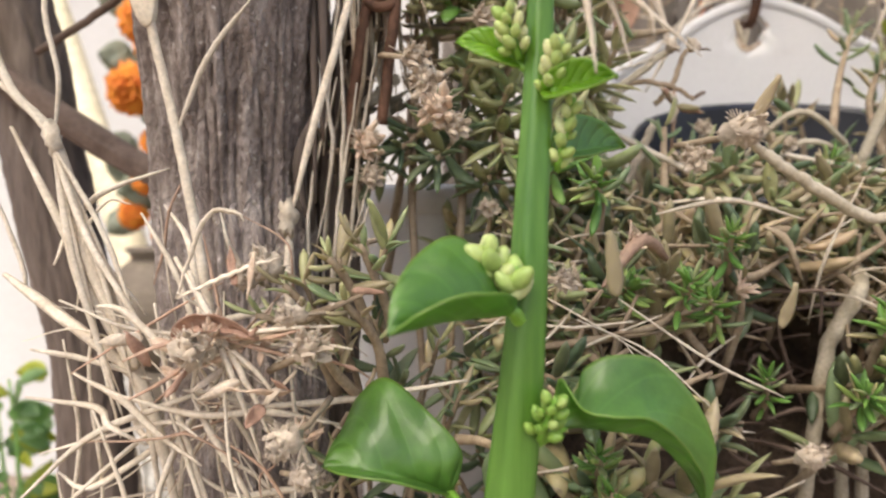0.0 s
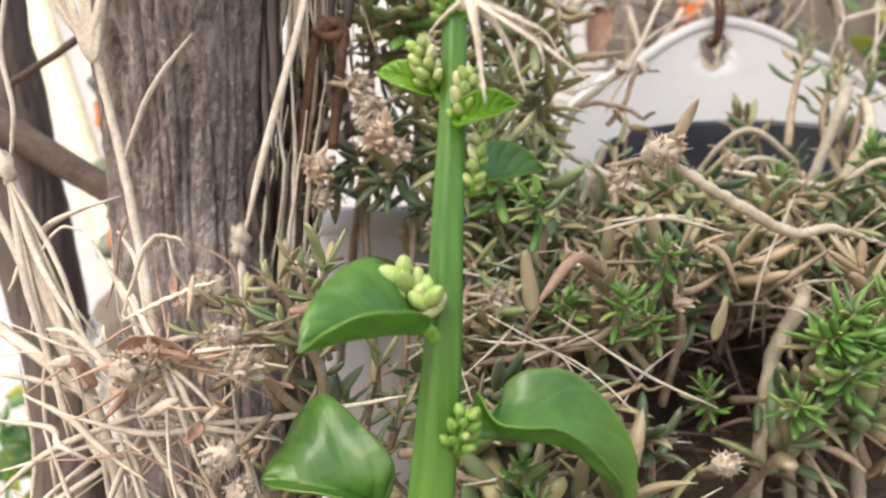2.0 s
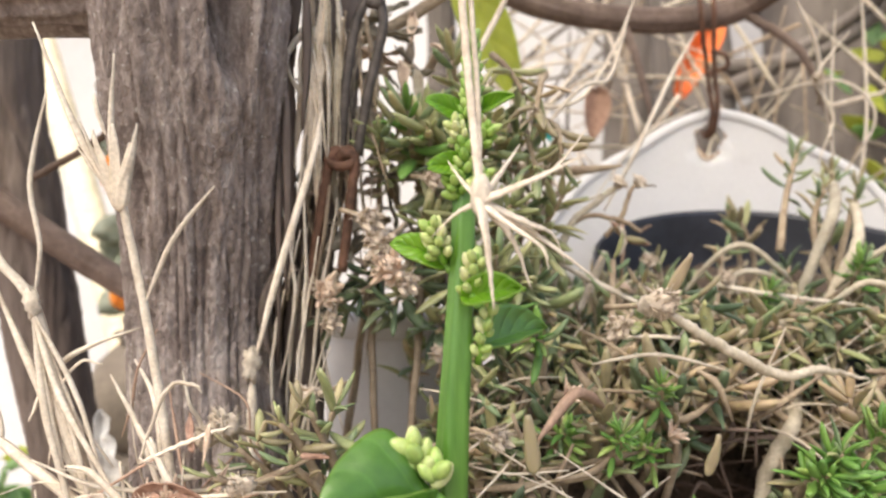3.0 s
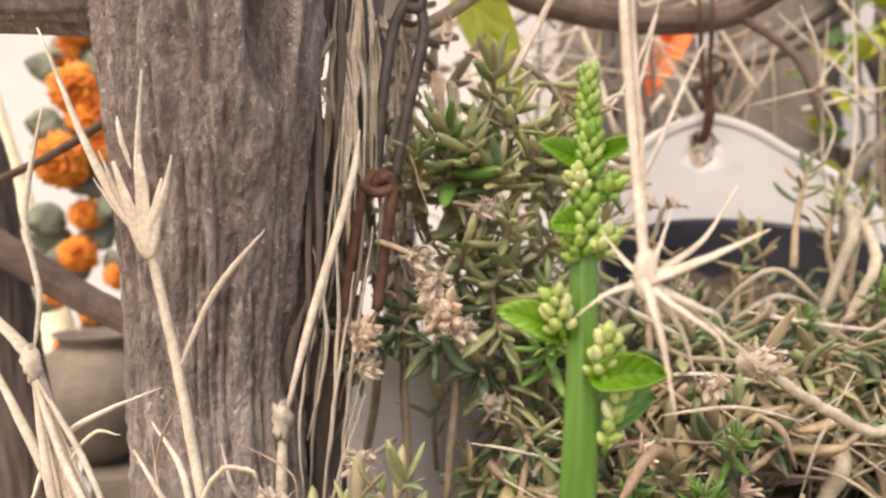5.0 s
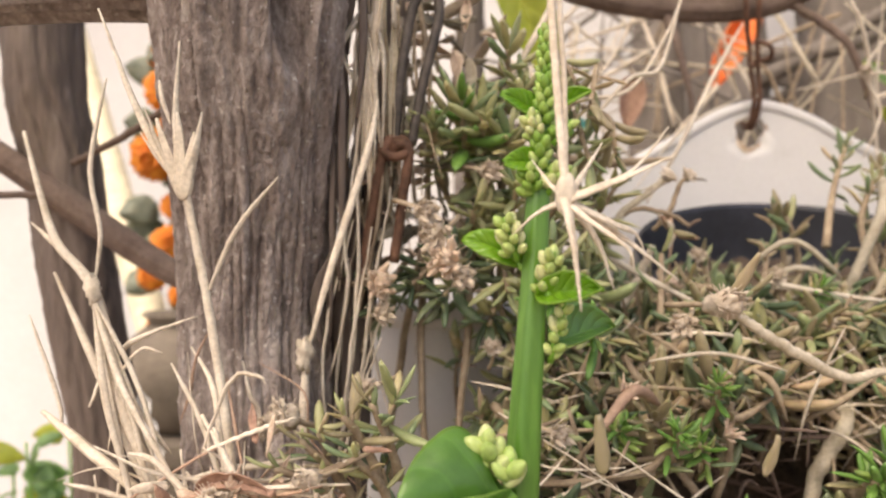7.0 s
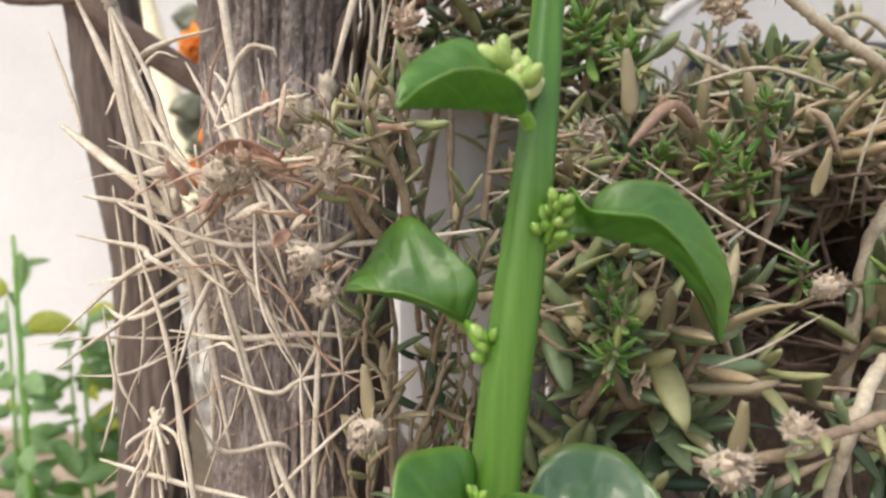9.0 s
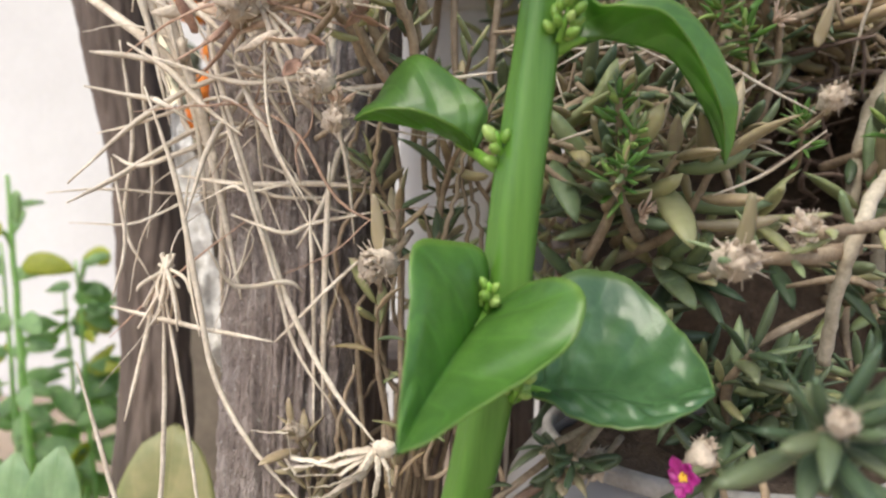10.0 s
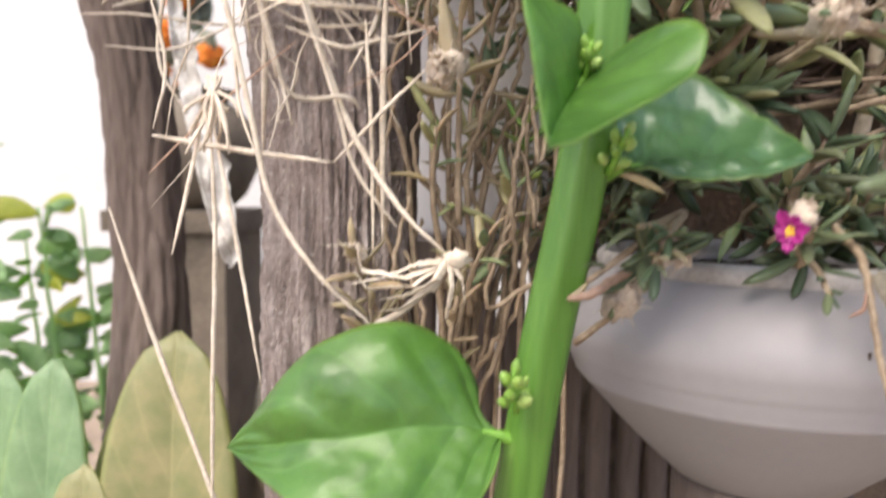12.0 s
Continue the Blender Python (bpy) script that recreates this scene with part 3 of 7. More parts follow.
build_far_trees()


# ---- pots ----
def build_front_pot():
    c = (0.095, 0.271, 0)
    t = thing("flower_pot", (c[0], c[1], 0.4235), "round greyish-white plastic pot, darkened for shade, with ridges near its base", "pot")
    body = [(0.0, 0.4235), (0.030, 0.4235), (0.0325, 0.4247), (0.045, 0.4360), (0.0555, 0.4465), (0.0630, 0.4548), (0.0682, 0.4602), (0.0700, 0.4622), (0.0697, 0.4637), (0.0714, 0.4653), (0.0711, 0.4669), (0.0727, 0.4687), (0.0730, 0.4705), (0.0750, 0.4750), (0.0757, 0.4795), (0.0744, 0.4850), (0.0710, 0.4912), (0.0667, 0.4965), (0.0634, 0.4996), (0.0616, 0.5008)]
    inner = [(0.0585, 0.5005), (0.0583, 0.498), (0.0640, 0.484), (0.060, 0.468), (0.0, 0.460)]
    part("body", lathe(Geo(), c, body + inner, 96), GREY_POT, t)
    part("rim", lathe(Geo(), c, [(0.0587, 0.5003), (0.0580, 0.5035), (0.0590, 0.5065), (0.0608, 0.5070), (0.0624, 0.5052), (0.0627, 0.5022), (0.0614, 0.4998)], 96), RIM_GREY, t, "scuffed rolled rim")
    g = Geo()
    n = 26
    verts, faces = [(c[0], c[1], 0.498)], []
    for i in range(1, n):
        for j in range(48):
            a = 2 * math.pi * j / 48
            r = 0.0578 * i / (n - 1)
            verts.append((c[0] + r * math.cos(a), c[1] + r * math.sin(a), 0.497 + 0.005 * noise.noise(Vector((r * 90 * math.cos(a), r * 90 * math.sin(a), 2)))))
    for j in range(48):
        faces.append((0, 1 + j, 1 + (j + 1) % 48))
    for i in range(n - 2):
        for j in range(48):
            a, b = 1 + i * 48 + j, 1 + i * 48 + (j + 1) % 48
            faces.append((a, a + 48, b + 48, b))
    g.add(verts, faces)
    part("soil", g, SOIL, t, "dark moist soil")
    # specks of dirt on the wall of the pot
    for a, z in ((-92, 0.4845), (-84, 0.4865)):
        r = 0.0746
        g = blob(Geo(), (c[0] + r * math.cos(radians(a)), c[1] + r * math.sin(radians(a)), z), (0.0006, 0.0006, 0.0010), 0.3, 4, 6)
        part("dirt_speck", g, SOIL, t)
    s = rough_trunk([(c[0], c[1], -0.03), (c[0], c[1], 0.2), (c[0], c[1], 0.4231)], [0.045, 0.036, 0.031], seg=48, n=60, depth=0.002, seed=5)
    tagged(part("stump", s, BARK_DARK), "sawn brown stump that carries the white pot", "stump")


REAR = Vector((0.252, 0.50, 0.725))
REAR_TILT = 21.0


def build_rear_pot():
    t = thing("hanging_planter", (0.25, 0.52, 0.60), "white hanging planter with a holed lug and a black inner pot", "planter")
    prof = [(0.0, -0.10), (0.085, -0.10), (0.10, -0.095), (0.117, -0.045), (0.119, -0.04), (0.1185, -0.038)]
    part("outer_pot", lathe(Geo(), REAR, prof + [(0.116, -0.04), (0.112, -0.05)], 96, REAR_TILT), ENAMEL, t)
    part("inner_pot", lathe(Geo(), REAR, [(0.0, -0.07), (0.10, -0.07), (0.1195, -0.03), (0.1255, 0.006), (0.127, 0.010), (0.1285, 0.0075), (0.1275, -0.01)], 96, REAR_TILT), BLACK, t, "black plastic inner pot")
    # the upright lug behind the rim, with its hole
    cx, z0, y0 = 0.254, 0.745, 0.632
    half, high, hole = 0.150, 0.119, Vector((0.247, 0, 0.842))
    hr = 0.0122

    def shoulder(dx):
        """How far the lug's outline lies below its crown: a round head that flares into sloping shoulders."""
        bend, slope, k = (0.066, 0.60, 3.0) if dx < 0 else (0.088, 0.48, 2.5)
        a = abs(dx)
        return k * min(a, bend) ** 1.7 + slope * max(0.0, a - bend)

    n = 96
    verts, faces = [], []
    thick = 0.007
    outer, ring = [], []
    for i in range(n):
        a = 2 * math.pi * i / n
        d = Vector((math.cos(a), 0, math.sin(a)))
        # leave along d from the hole until the arch or the foot is met
        lo, hi = 0.0, 0.4
        for k in range(30):
            m = (lo + hi) / 2
            q = hole + d * m
            dx = q.x - cx
            top = z0 + high - shoulder(dx)
            inside = q.z < top and q.z > z0 - 0.03 and abs(dx) < half
            lo, hi = (m, hi) if inside else (lo, m)
        outer.append(hole + d * lo)
        ring.append(hole + d * hr * (1 + 0.08 * math.sin(3 * a) + 0.05 * math.sin(7 * a + 1)))
    steps = 10
    for side in (0, 1):
        for k in range(steps + 1):
            for i in range(n):
                p = ring[i].lerp(outer[i], k / steps)
                verts.append((p.x, y0 + (thick if side else 0) + 0.3 * (p.x - cx) ** 2 * -1 + 0.0, p.z))
    m = (steps + 1) * n
    for k in range(steps):
        for i in range(n):
            a, b = k * n + i, k * n + (i + 1) % n
            faces += [(a, b, b + n, a + n), (m + a + n, m + b + n, m + b, m + a)]
    for i in range(n):
        j = (i + 1) % n
        faces += [(i, m + i, m + j, j), (steps * n + i, steps * n + j, m + steps * n + j, m + steps * n + i)]
    g = Geo()
    g.add(verts, faces)
    part("lug", g, ENAMEL, t)
    bead = [(p.x, y0 + 0.0035 - 0.3 * (p.x - cx) ** 2, p.z) for p in outer if p.z > z0 - 0.028]
    k = max(range(len(bead)), key=lambda i: (Vector(bead[i]) - Vector(bead[i - 1])).length)
    bead = bead[k:] + bead[:k]
    part("lug_edge", tube(Geo(), bead[::3] + bead[-1:], [0.0058, 0.0058], 10, 90), ENAMEL, t, "rolled edge of the lug")
    # rust round the hole and a trail below it
    g = Geo()
    verts, faces = [], []
    for k in range(2):
        for i in range(40):
            a = 2 * math.pi * i / 40
            r = hr * (1 + 0.08 * math.sin(3 * a) + 0.05 * math.sin(7 * a + 1)) + (0.0002 if k == 0 else 0.0003 + 0.0045 * max(0, noise.noise(Vector((math.cos(a) * 2, math.sin(a) * 2, 3)))) + 0.005 * max(0, -math.sin(a + 0.3)) ** 5)
            p = hole + Vector((math.cos(a), 0, math.sin(a))) * r
            verts.append((p.x, y0 - 0.0006 - 0.3 * (p.x - cx) ** 2, p.z))
    for i in range(40):
        j = (i + 1) % 40
        faces.append((i, j, 40 + j, 40 + i))
    g.add(verts, faces)
    part("rust_ring", g, STAIN, t, "brown rust round the hole")
    # potting soil
    rot = Matrix.Rotation(radians(REAR_TILT), 3, "X")
    g = Geo()
    verts, faces = [REAR + rot @ Vector((0, 0, -0.03))], []
    for i in range(1, 20):
        for j in range(48):
            a = 2 * math.pi * j / 48
            r = 0.117 * i / 19
            q = Vector((r * math.cos(a), r * math.sin(a), -0.034 + 0.012 * noise.noise(Vector((40 * r * math.cos(a), 40 * r * math.sin(a), 5)))))
            verts.append(REAR + rot @ q)
    for j in range(48):
        faces.append((0, 1 + j, 1 + (j + 1) % 48))
    for i in range(18):
        for j in range(48):
            a, b = 1 + i * 48 + j, 1 + i * 48 + (j + 1) % 48
            faces.append((a, a + 48, b + 48, b))
    g.add(verts, faces)
    part("soil", g, SOIL, t)
    # rusty wire from the branch to the hole
    w = thing("hanging_wire", (0.247, 0.63, 0.95), "rusty wire looped over the branch and through the lug", "wire")
    for dx in (-0.007, 0.004):
        g = tube(Geo(), [(0.238 + dx, 0.612, 0.975), (0.236 + dx, 0.598, 0.945), (0.243 + dx * 0.6, 0.615, 0.905), (0.249 + dx * 0.4, 0.622, 0.865), (0.2475 + dx * 0.3, 0.634, 0.846), (0.247, 0.65, 0.852)], 0.0021, 8, 40, 1, 0.0003)
        part("wire_strand", g, RUST, w)
    g = tube(Geo(), [(0.240, 0.605, 0.912), (0.250, 0.600, 0.906), (0.255, 0.612, 0.900), (0.243, 0.618, 0.897), (0.240, 0.606, 0.892)], 0.0018, 8, 30)
    part("wire_twist", g, RUST, w)
    b = thing("bare_branch", (0.2, 0.62, 0.94), "bare grey-brown branch spanning above the planter", "branch")
    part("main_limb", rough_trunk([(0.02, 0.64, 1.0), (0.10, 0.625, 0.958), (0.173, 0.62, 0.943), (0.23, 0.62, 0.943), (0.27, 0.62, 0.953), (0.31, 0.615, 0.975), (0.42, 0.75, 1.04), (0.60, 1.0, 1.12)], [0.011, 0.0115, 0.0115, 0.0115, 0.0115, 0.011, 0.012, 0.016], seg=40, n=150, depth=0.0018, ribs=12, seed=8), LIMB, b)
    for pts in ([(0.17, 0.62, 0.94), (0.178, 0.60, 0.90), (0.19, 0.60, 0.85)], [(0.27, 0.62, 0.95), (0.31, 0.60, 0.91), (0.335, 0.6, 0.85)], [(0.12, 0.62, 0.955), (0.10, 0.60, 0.99), (0.06, 0.58, 1.04)]):
        part("side_twig", tube(Geo(), pts, [0.0045, 0.0035, 0.002], 8, 18, 1, 0.0006), LIMB, b)


def build_tall_planter():
    c = (-0.004, 0.455, 0)
    t = thing("white_planter", (c[0], c[1], 0.50), "white planter standing on a crate, shaded by foliage", "planter")
    part("body", lathe(Geo(), c, [(0.0, 0.50), (0.040, 0.50), (0.043, 0.505), (0.050, 0.69), (0.0505, 0.70), (0.0465, 0.70), (0.046, 0.66), (0.0, 0.66)], 72), ENAMEL, t)
    part("rim", lathe(Geo(), c, [(0.0467, 0.699), (0.047, 0.704), (0.050, 0.706), (0.0535, 0.703), (0.0535, 0.692), (0.0507, 0.690)], 72), ENAMEL, t)
    g = blob(Geo(), (c[0], c[1], 0.68), (0.044, 0.044, 0.016), 0.06, 10, 32)
    part("soil", g, SOIL, t)
    k = thing("wooden_crate", (0.03, 0.47, 0), "dark weathered crate of upright slats under the planter", "crate")
    for i in range(11):
        x = -0.055 + i * 0.0165
        part("slat", rough_trunk([(x, 0.405 + random.uniform(-0.003, 0.003), -0.02), (x + random.uniform(-0.003, 0.003), 0.405, 0.24), (x, 0.405, 0.488 + random.uniform(-0.012, 0.004))], [0.0075, 0.007, 0.007], seg=14, n=50, depth=0.0012, ribs=8, seed=i * 2.2), BARK_DARK, k)
    part("lid", box(Geo(), (-0.066, 0.395, 0.489), (0.125, 0.55, 0.4995)), BARK_DARK, k, smooth=False)


build_front_pot()
build_rear_pot()
build_tall_planter()


# the height-to-depth line along which the foliage bank rises from the front pot to the planter
BANK = [(0.50, 0.250), (0.55, 0.226), (0.60, 0.238), (0.64, 0.270), (0.675, 0.315), (0.695, 0.385), (0.71, 0.46), (0.73, 0.53)]


def bank_y(z):
    for (z0, y0), (z1, y1) in zip(BANK, BANK[1:]):
        if z <= z1:
            return y0 + (y1 - y0) * max(0.0, (z - z0) / (z1 - z0))
    return BANK[-1][1]


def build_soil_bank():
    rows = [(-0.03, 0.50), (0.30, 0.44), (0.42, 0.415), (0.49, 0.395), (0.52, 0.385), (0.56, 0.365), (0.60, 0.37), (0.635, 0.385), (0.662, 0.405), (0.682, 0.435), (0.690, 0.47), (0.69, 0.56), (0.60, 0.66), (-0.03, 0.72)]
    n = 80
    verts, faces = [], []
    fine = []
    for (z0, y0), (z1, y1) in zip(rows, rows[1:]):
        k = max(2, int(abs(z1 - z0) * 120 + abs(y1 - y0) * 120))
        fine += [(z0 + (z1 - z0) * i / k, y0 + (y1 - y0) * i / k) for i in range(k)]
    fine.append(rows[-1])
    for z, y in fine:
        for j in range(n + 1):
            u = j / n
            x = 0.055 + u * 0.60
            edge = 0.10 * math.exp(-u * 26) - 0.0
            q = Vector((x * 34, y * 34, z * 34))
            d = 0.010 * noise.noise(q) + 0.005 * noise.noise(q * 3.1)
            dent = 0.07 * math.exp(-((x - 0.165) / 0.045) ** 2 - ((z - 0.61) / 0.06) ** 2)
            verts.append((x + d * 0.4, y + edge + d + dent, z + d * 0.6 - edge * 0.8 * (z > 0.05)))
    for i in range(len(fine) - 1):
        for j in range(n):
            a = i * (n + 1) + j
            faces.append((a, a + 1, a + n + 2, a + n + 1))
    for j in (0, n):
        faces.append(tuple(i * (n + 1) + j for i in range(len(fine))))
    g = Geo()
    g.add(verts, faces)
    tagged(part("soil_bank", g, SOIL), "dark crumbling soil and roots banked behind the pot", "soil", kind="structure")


build_soil_bank()


# ---- green climber ----
def bud_mesh(material):
    g = blob(Geo(), (0, 0, 0), (0.42, 0.42, 0.52), 0.0, 7, 10)
    g.v = [(x * (1 - 0.35 * max(z, 0)), y * (1 - 0.35 * max(z, 0)), z) for x, y, z in g.v]
    me = g.mesh("bud")
    me.materials.append(material)
    return me


def build_climber():
    t = thing("spinach_vine", (-0.01, 0.20, 0), "upright green climbing spinach with glossy leaves and pale buds", "plant")
    line = [(-0.03, 0.21, -0.03), (-0.012, 0.203, 0.36), (-0.001, 0.202, 0.445), (0.0055, 0.203, 0.487), (0.0120, 0.203, 0.52), (0.0172, 0.203, 0.555), (0.0200, 0.203, 0.59), (0.0230, 0.204, 0.62), (0.0262, 0.205, 0.655), (0.028, 0.208, 0.69), (0.030, 0.212, 0.725), (0.031, 0.215, 0.755), (0.0325, 0.219, 0.785), (0.033, 0.221, 0.797)]
    rad = [0.0068, 0.0068, 0.0068, 0.0069, 0.0070, 0.0070, 0.0070, 0.0065, 0.0055, 0.0046, 0.0040, 0.0034, 0.0024, 0.0012]
    sm = spline(line, 160)
    verts, faces, seg = [], [], 28
    for i, (p, (tt, a, b)) in enumerate(zip(sm, frames(sm))):
        s = i / 159 * (len(rad) - 1)
        k = min(int(s), len(rad) - 2)
        r = rad[k] + (rad[k + 1] - rad[k]) * (s - k)
        for j in range(seg):
            c = 2 * math.pi * j / seg
            rr = r * (1 + 0.075 * math.cos(5 * c + 0.9) + 0.02 * noise.noise(Vector((c, p.z * 60, 1))))
            verts.append(p + a * (math.cos(c) * rr) + b * (math.sin(c) * rr))
    for i in range(159):
        for j in range(seg):
            faces.append((i * seg + j, i * seg + (j + 1) % seg, (i + 1) * seg + (j + 1) % seg, (i + 1) * seg + j))
    g = Geo()
    g.add(verts, faces)
    part("stem", g, STEM_GREEN, t, "ridged green stem")

    def leaf(stem_at, base, tip, ha, hb, wa, wb, material=LEAF, pr=0.0022, **kw):
        lf = part("leaf", broad_leaf(base, tip, ha, hb, wa, wb, nu=20, nv=7, pucker=0.0006, **kw), material, t)
        g = tube(Geo(), [stem_at, Vector(stem_at).lerp(Vector(base), 0.5) + Vector((0, 0, -0.001)), base, Vector(base).lerp(Vector(tip), 0.08)], [pr * 1.2, pr, pr * 0.8, pr * 0.25], 8, 14)
        part("petiole", g, PETIOLE, lf)
        return lf

    def large_leaf(stem_at, mid, edge_a, edge_b, bulge, pucker=0.0004, pr=0.0022, material=LEAF):
        lf = part("leaf", cupped_leaf(mid, edge_a, edge_b, bulge, pucker), material, t)
        base = Vector(mid[0])
        g = tube(Geo(), [stem_at, Vector(stem_at).lerp(base, 0.5) + Vector((0, 0, -0.0012)), base, base.lerp(Vector(mid[1]), 0.6)], [pr * 1.25, pr, pr * 0.85, pr * 0.25], 8, 18)
        part("petiole", g, PETIOLE, lf)

    # folded leaf under the pale buds
    large_leaf((0.027, 0.205, 0.6615), [(0.0225, 0.199, 0.6645), (0.019, 0.194, 0.664), (0.0064, 0.185, 0.664), (-0.002, 0.178, 0.6632), (-0.0074, 0.174, 0.6622)],
               [(0.0148, 0.202, 0.672), (0.0107, 0.200, 0.682), (0.0047, 0.197, 0.6836), (-0.0031, 0.188, 0.678), (-0.0069, 0.179, 0.6706)],
               [(0.0225, 0.192, 0.669), (0.0175, 0.179, 0.6715), (0.0087, 0.172, 0.6715), (-0.0005, 0.171, 0.6674)], (-0.16, 0.05))
    # boat-shaped leaf that bends down at its tip
    large_leaf((0.0235, 0.203, 0.630), [(0.0330, 0.203, 0.632), (0.0400, 0.204, 0.6335), (0.0497, 0.205, 0.6322), (0.0614, 0.209, 0.6289), (0.0729, 0.219, 0.617), (0.0828, 0.230, 0.6015)],
               [(0.042, 0.219, 0.6395), (0.0451, 0.222, 0.6456), (0.0533, 0.222, 0.6491), (0.0657, 0.224, 0.6474), (0.0774, 0.226, 0.6363), (0.0846, 0.228, 0.6217), (0.0849, 0.229, 0.6101)],
               [(0.0352, 0.205, 0.646), (0.0398, 0.196, 0.6403), (0.0459, 0.192, 0.6393), (0.0566, 0.195, 0.638), (0.0674, 0.205, 0.6295), (0.0779, 0.218, 0.6159)], (-0.12, 0.06))
    # dark leaf whose upper lobe leans back
    large_leaf((0.0195, 0.204, 0.5965), [(0.0061, 0.235, 0.6034), (-0.004, 0.233, 0.6081), (-0.0167, 0.231, 0.6115), (-0.0241, 0.231, 0.6126), (-0.0325, 0.231, 0.6129)],
               [(0.0093, 0.234, 0.6113), (0.0087, 0.234, 0.6190), (-0.0020, 0.241, 0.6285), (-0.0147, 0.248, 0.6366), (-0.0240, 0.250, 0.6300), (-0.0282, 0.246, 0.6215), (-0.031, 0.238, 0.6170)],
               [(0.0039, 0.222, 0.6081), (-0.0074, 0.215, 0.6137), (-0.0193, 0.216, 0.6153), (-0.027, 0.222, 0.6141)], (-0.10, 0.04))
    # leaf reaching forward, folded like an open book
    large_leaf((0.0165, 0.201, 0.5575), [(0.0131, 0.196, 0.5585), (0.0075, 0.185, 0.5523), (0.0024, 0.165, 0.5452), (-0.0008, 0.150, 0.5403), (-0.0027, 0.139, 0.5373)],
               [(0.0128, 0.199, 0.5677), (0.0106, 0.197, 0.5749), (0.0029, 0.190, 0.5774), (-0.0055, 0.177, 0.5769), (-0.0045, 0.165, 0.5621), (-0.0038, 0.150, 0.5469)],
               [(0.0203, 0.193, 0.5646), (0.0274, 0.184, 0.5692), (0.0339, 0.176, 0.5695), (0.0367, 0.170, 0.5653), (0.0341, 0.166, 0.5575), (0.025, 0.158, 0.5509), (0.0124, 0.150, 0.544), (0.0037, 0.143, 0.5391)], (-0.05, 0.06))
    # quilted leaf over the pot, dark bluish sky sheen put into its colour
    large_leaf((0.0155, 0.203, 0.533), [(0.0247, 0.204, 0.5351), (0.0353, 0.200, 0.5359), (0.0485, 0.196, 0.5362), (0.0614, 0.194, 0.5366), (0.0744, 0.196, 0.5384)],
               [(0.0265, 0.212, 0.5413), (0.0264, 0.222, 0.5509), (0.0321, 0.231, 0.5622), (0.0438, 0.235, 0.5673), (0.0571, 0.235, 0.5637), (0.0678, 0.226, 0.5546), (0.0741, 0.210, 0.5452)],
               [(0.0283, 0.196, 0.5345), (0.0412, 0.185, 0.5332), (0.0525, 0.181, 0.5327), (0.064, 0.186, 0.5347)], (-0.18, 0.04), 0.0022, material=LEAF_SKY)
    # the largest leaf, low on the stem
    large_leaf((0.0015, 0.201, 0.459), [(-0.0067, 0.200, 0.4594), (-0.0163, 0.199, 0.462), (-0.0304, 0.195, 0.4631), (-0.0487, 0.192, 0.4611), (-0.0683, 0.196, 0.4578), (-0.0868, 0.206, 0.4526)],
               [(-0.013, 0.206, 0.4635), (-0.0143, 0.211, 0.4713), (-0.0194, 0.213, 0.4801), (-0.029, 0.211, 0.4875), (-0.0393, 0.206, 0.4903), (-0.0521, 0.204, 0.4877), (-0.0649, 0.203, 0.4797), (-0.0778, 0.205, 0.464)],
               [(-0.0104, 0.186, 0.4522), (-0.0206, 0.172, 0.4432), (-0.0353, 0.164, 0.4412), (-0.0547, 0.174, 0.4452), (-0.0736, 0.192, 0.4489)], (-0.15, 0.05), 0.0012)
    leaf((0.030, 0.212, 0.728), (0.023, 0.214, 0.732), (0.008, 0.216, 0.7375), (0.2, -0.3, 0.9), (-0.1, -0.7, -0.5), 0.0055, 0.005, LEAF_YOUNG, 0.0013, arch=(0, 0, 0.001), curl=0.2)
    leaf((0.030, 0.212, 0.722), (0.033, 0.203, 0.7215), (0.048, 0.196, 0.7235), (0.1, -0.3, 0.9), (0.0, -0.7, -0.6), 0.006, 0.006, LEAF_YOUNG, 0.0013, arch=(0, 0, 0.001), curl=0.2)
    leaf((0.030, 0.211, 0.704), (0.036, 0.217, 0.7055), (0.058, 0.236, 0.7095), (-0.1, 0.3, 1), (0.1, -0.5, -0.25), 0.0105, 0.0045, LEAF, 0.0013, arch=(0, 0, 0.001), curl=0.15, lobe=0.1)
    leaf((0.031, 0.216, 0.762), (0.029, 0.213, 0.761), (0.020, 0.206, 0.760), (0.1, -0.3, 0.9), (0.0, -0.8, -0.4), 0.0045, 0.0045, LEAF_YOUNG, 0.001, curl=0.2)
    leaf((0.032, 0.218, 0.779), (0.036, 0.218, 0.779), (0.046, 0.214, 0.783), (0.0, -0.4, 0.9), (0.0, -0.7, -0.5), 0.004, 0.004, LEAF_YOUNG, 0.001, curl=0.2)
    leaf((0.032, 0.218, 0.777), (0.029, 0.217, 0.778), (0.019, 0.214, 0.782), (0.0, -0.4, 0.9), (0.0, -0.7, -0.5), 0.004, 0.004, LEAF_YOUNG, 0.001, curl=0.2)

    bud, green_bud = bud_mesh(BUD), bud_mesh(BUD_GREEN)

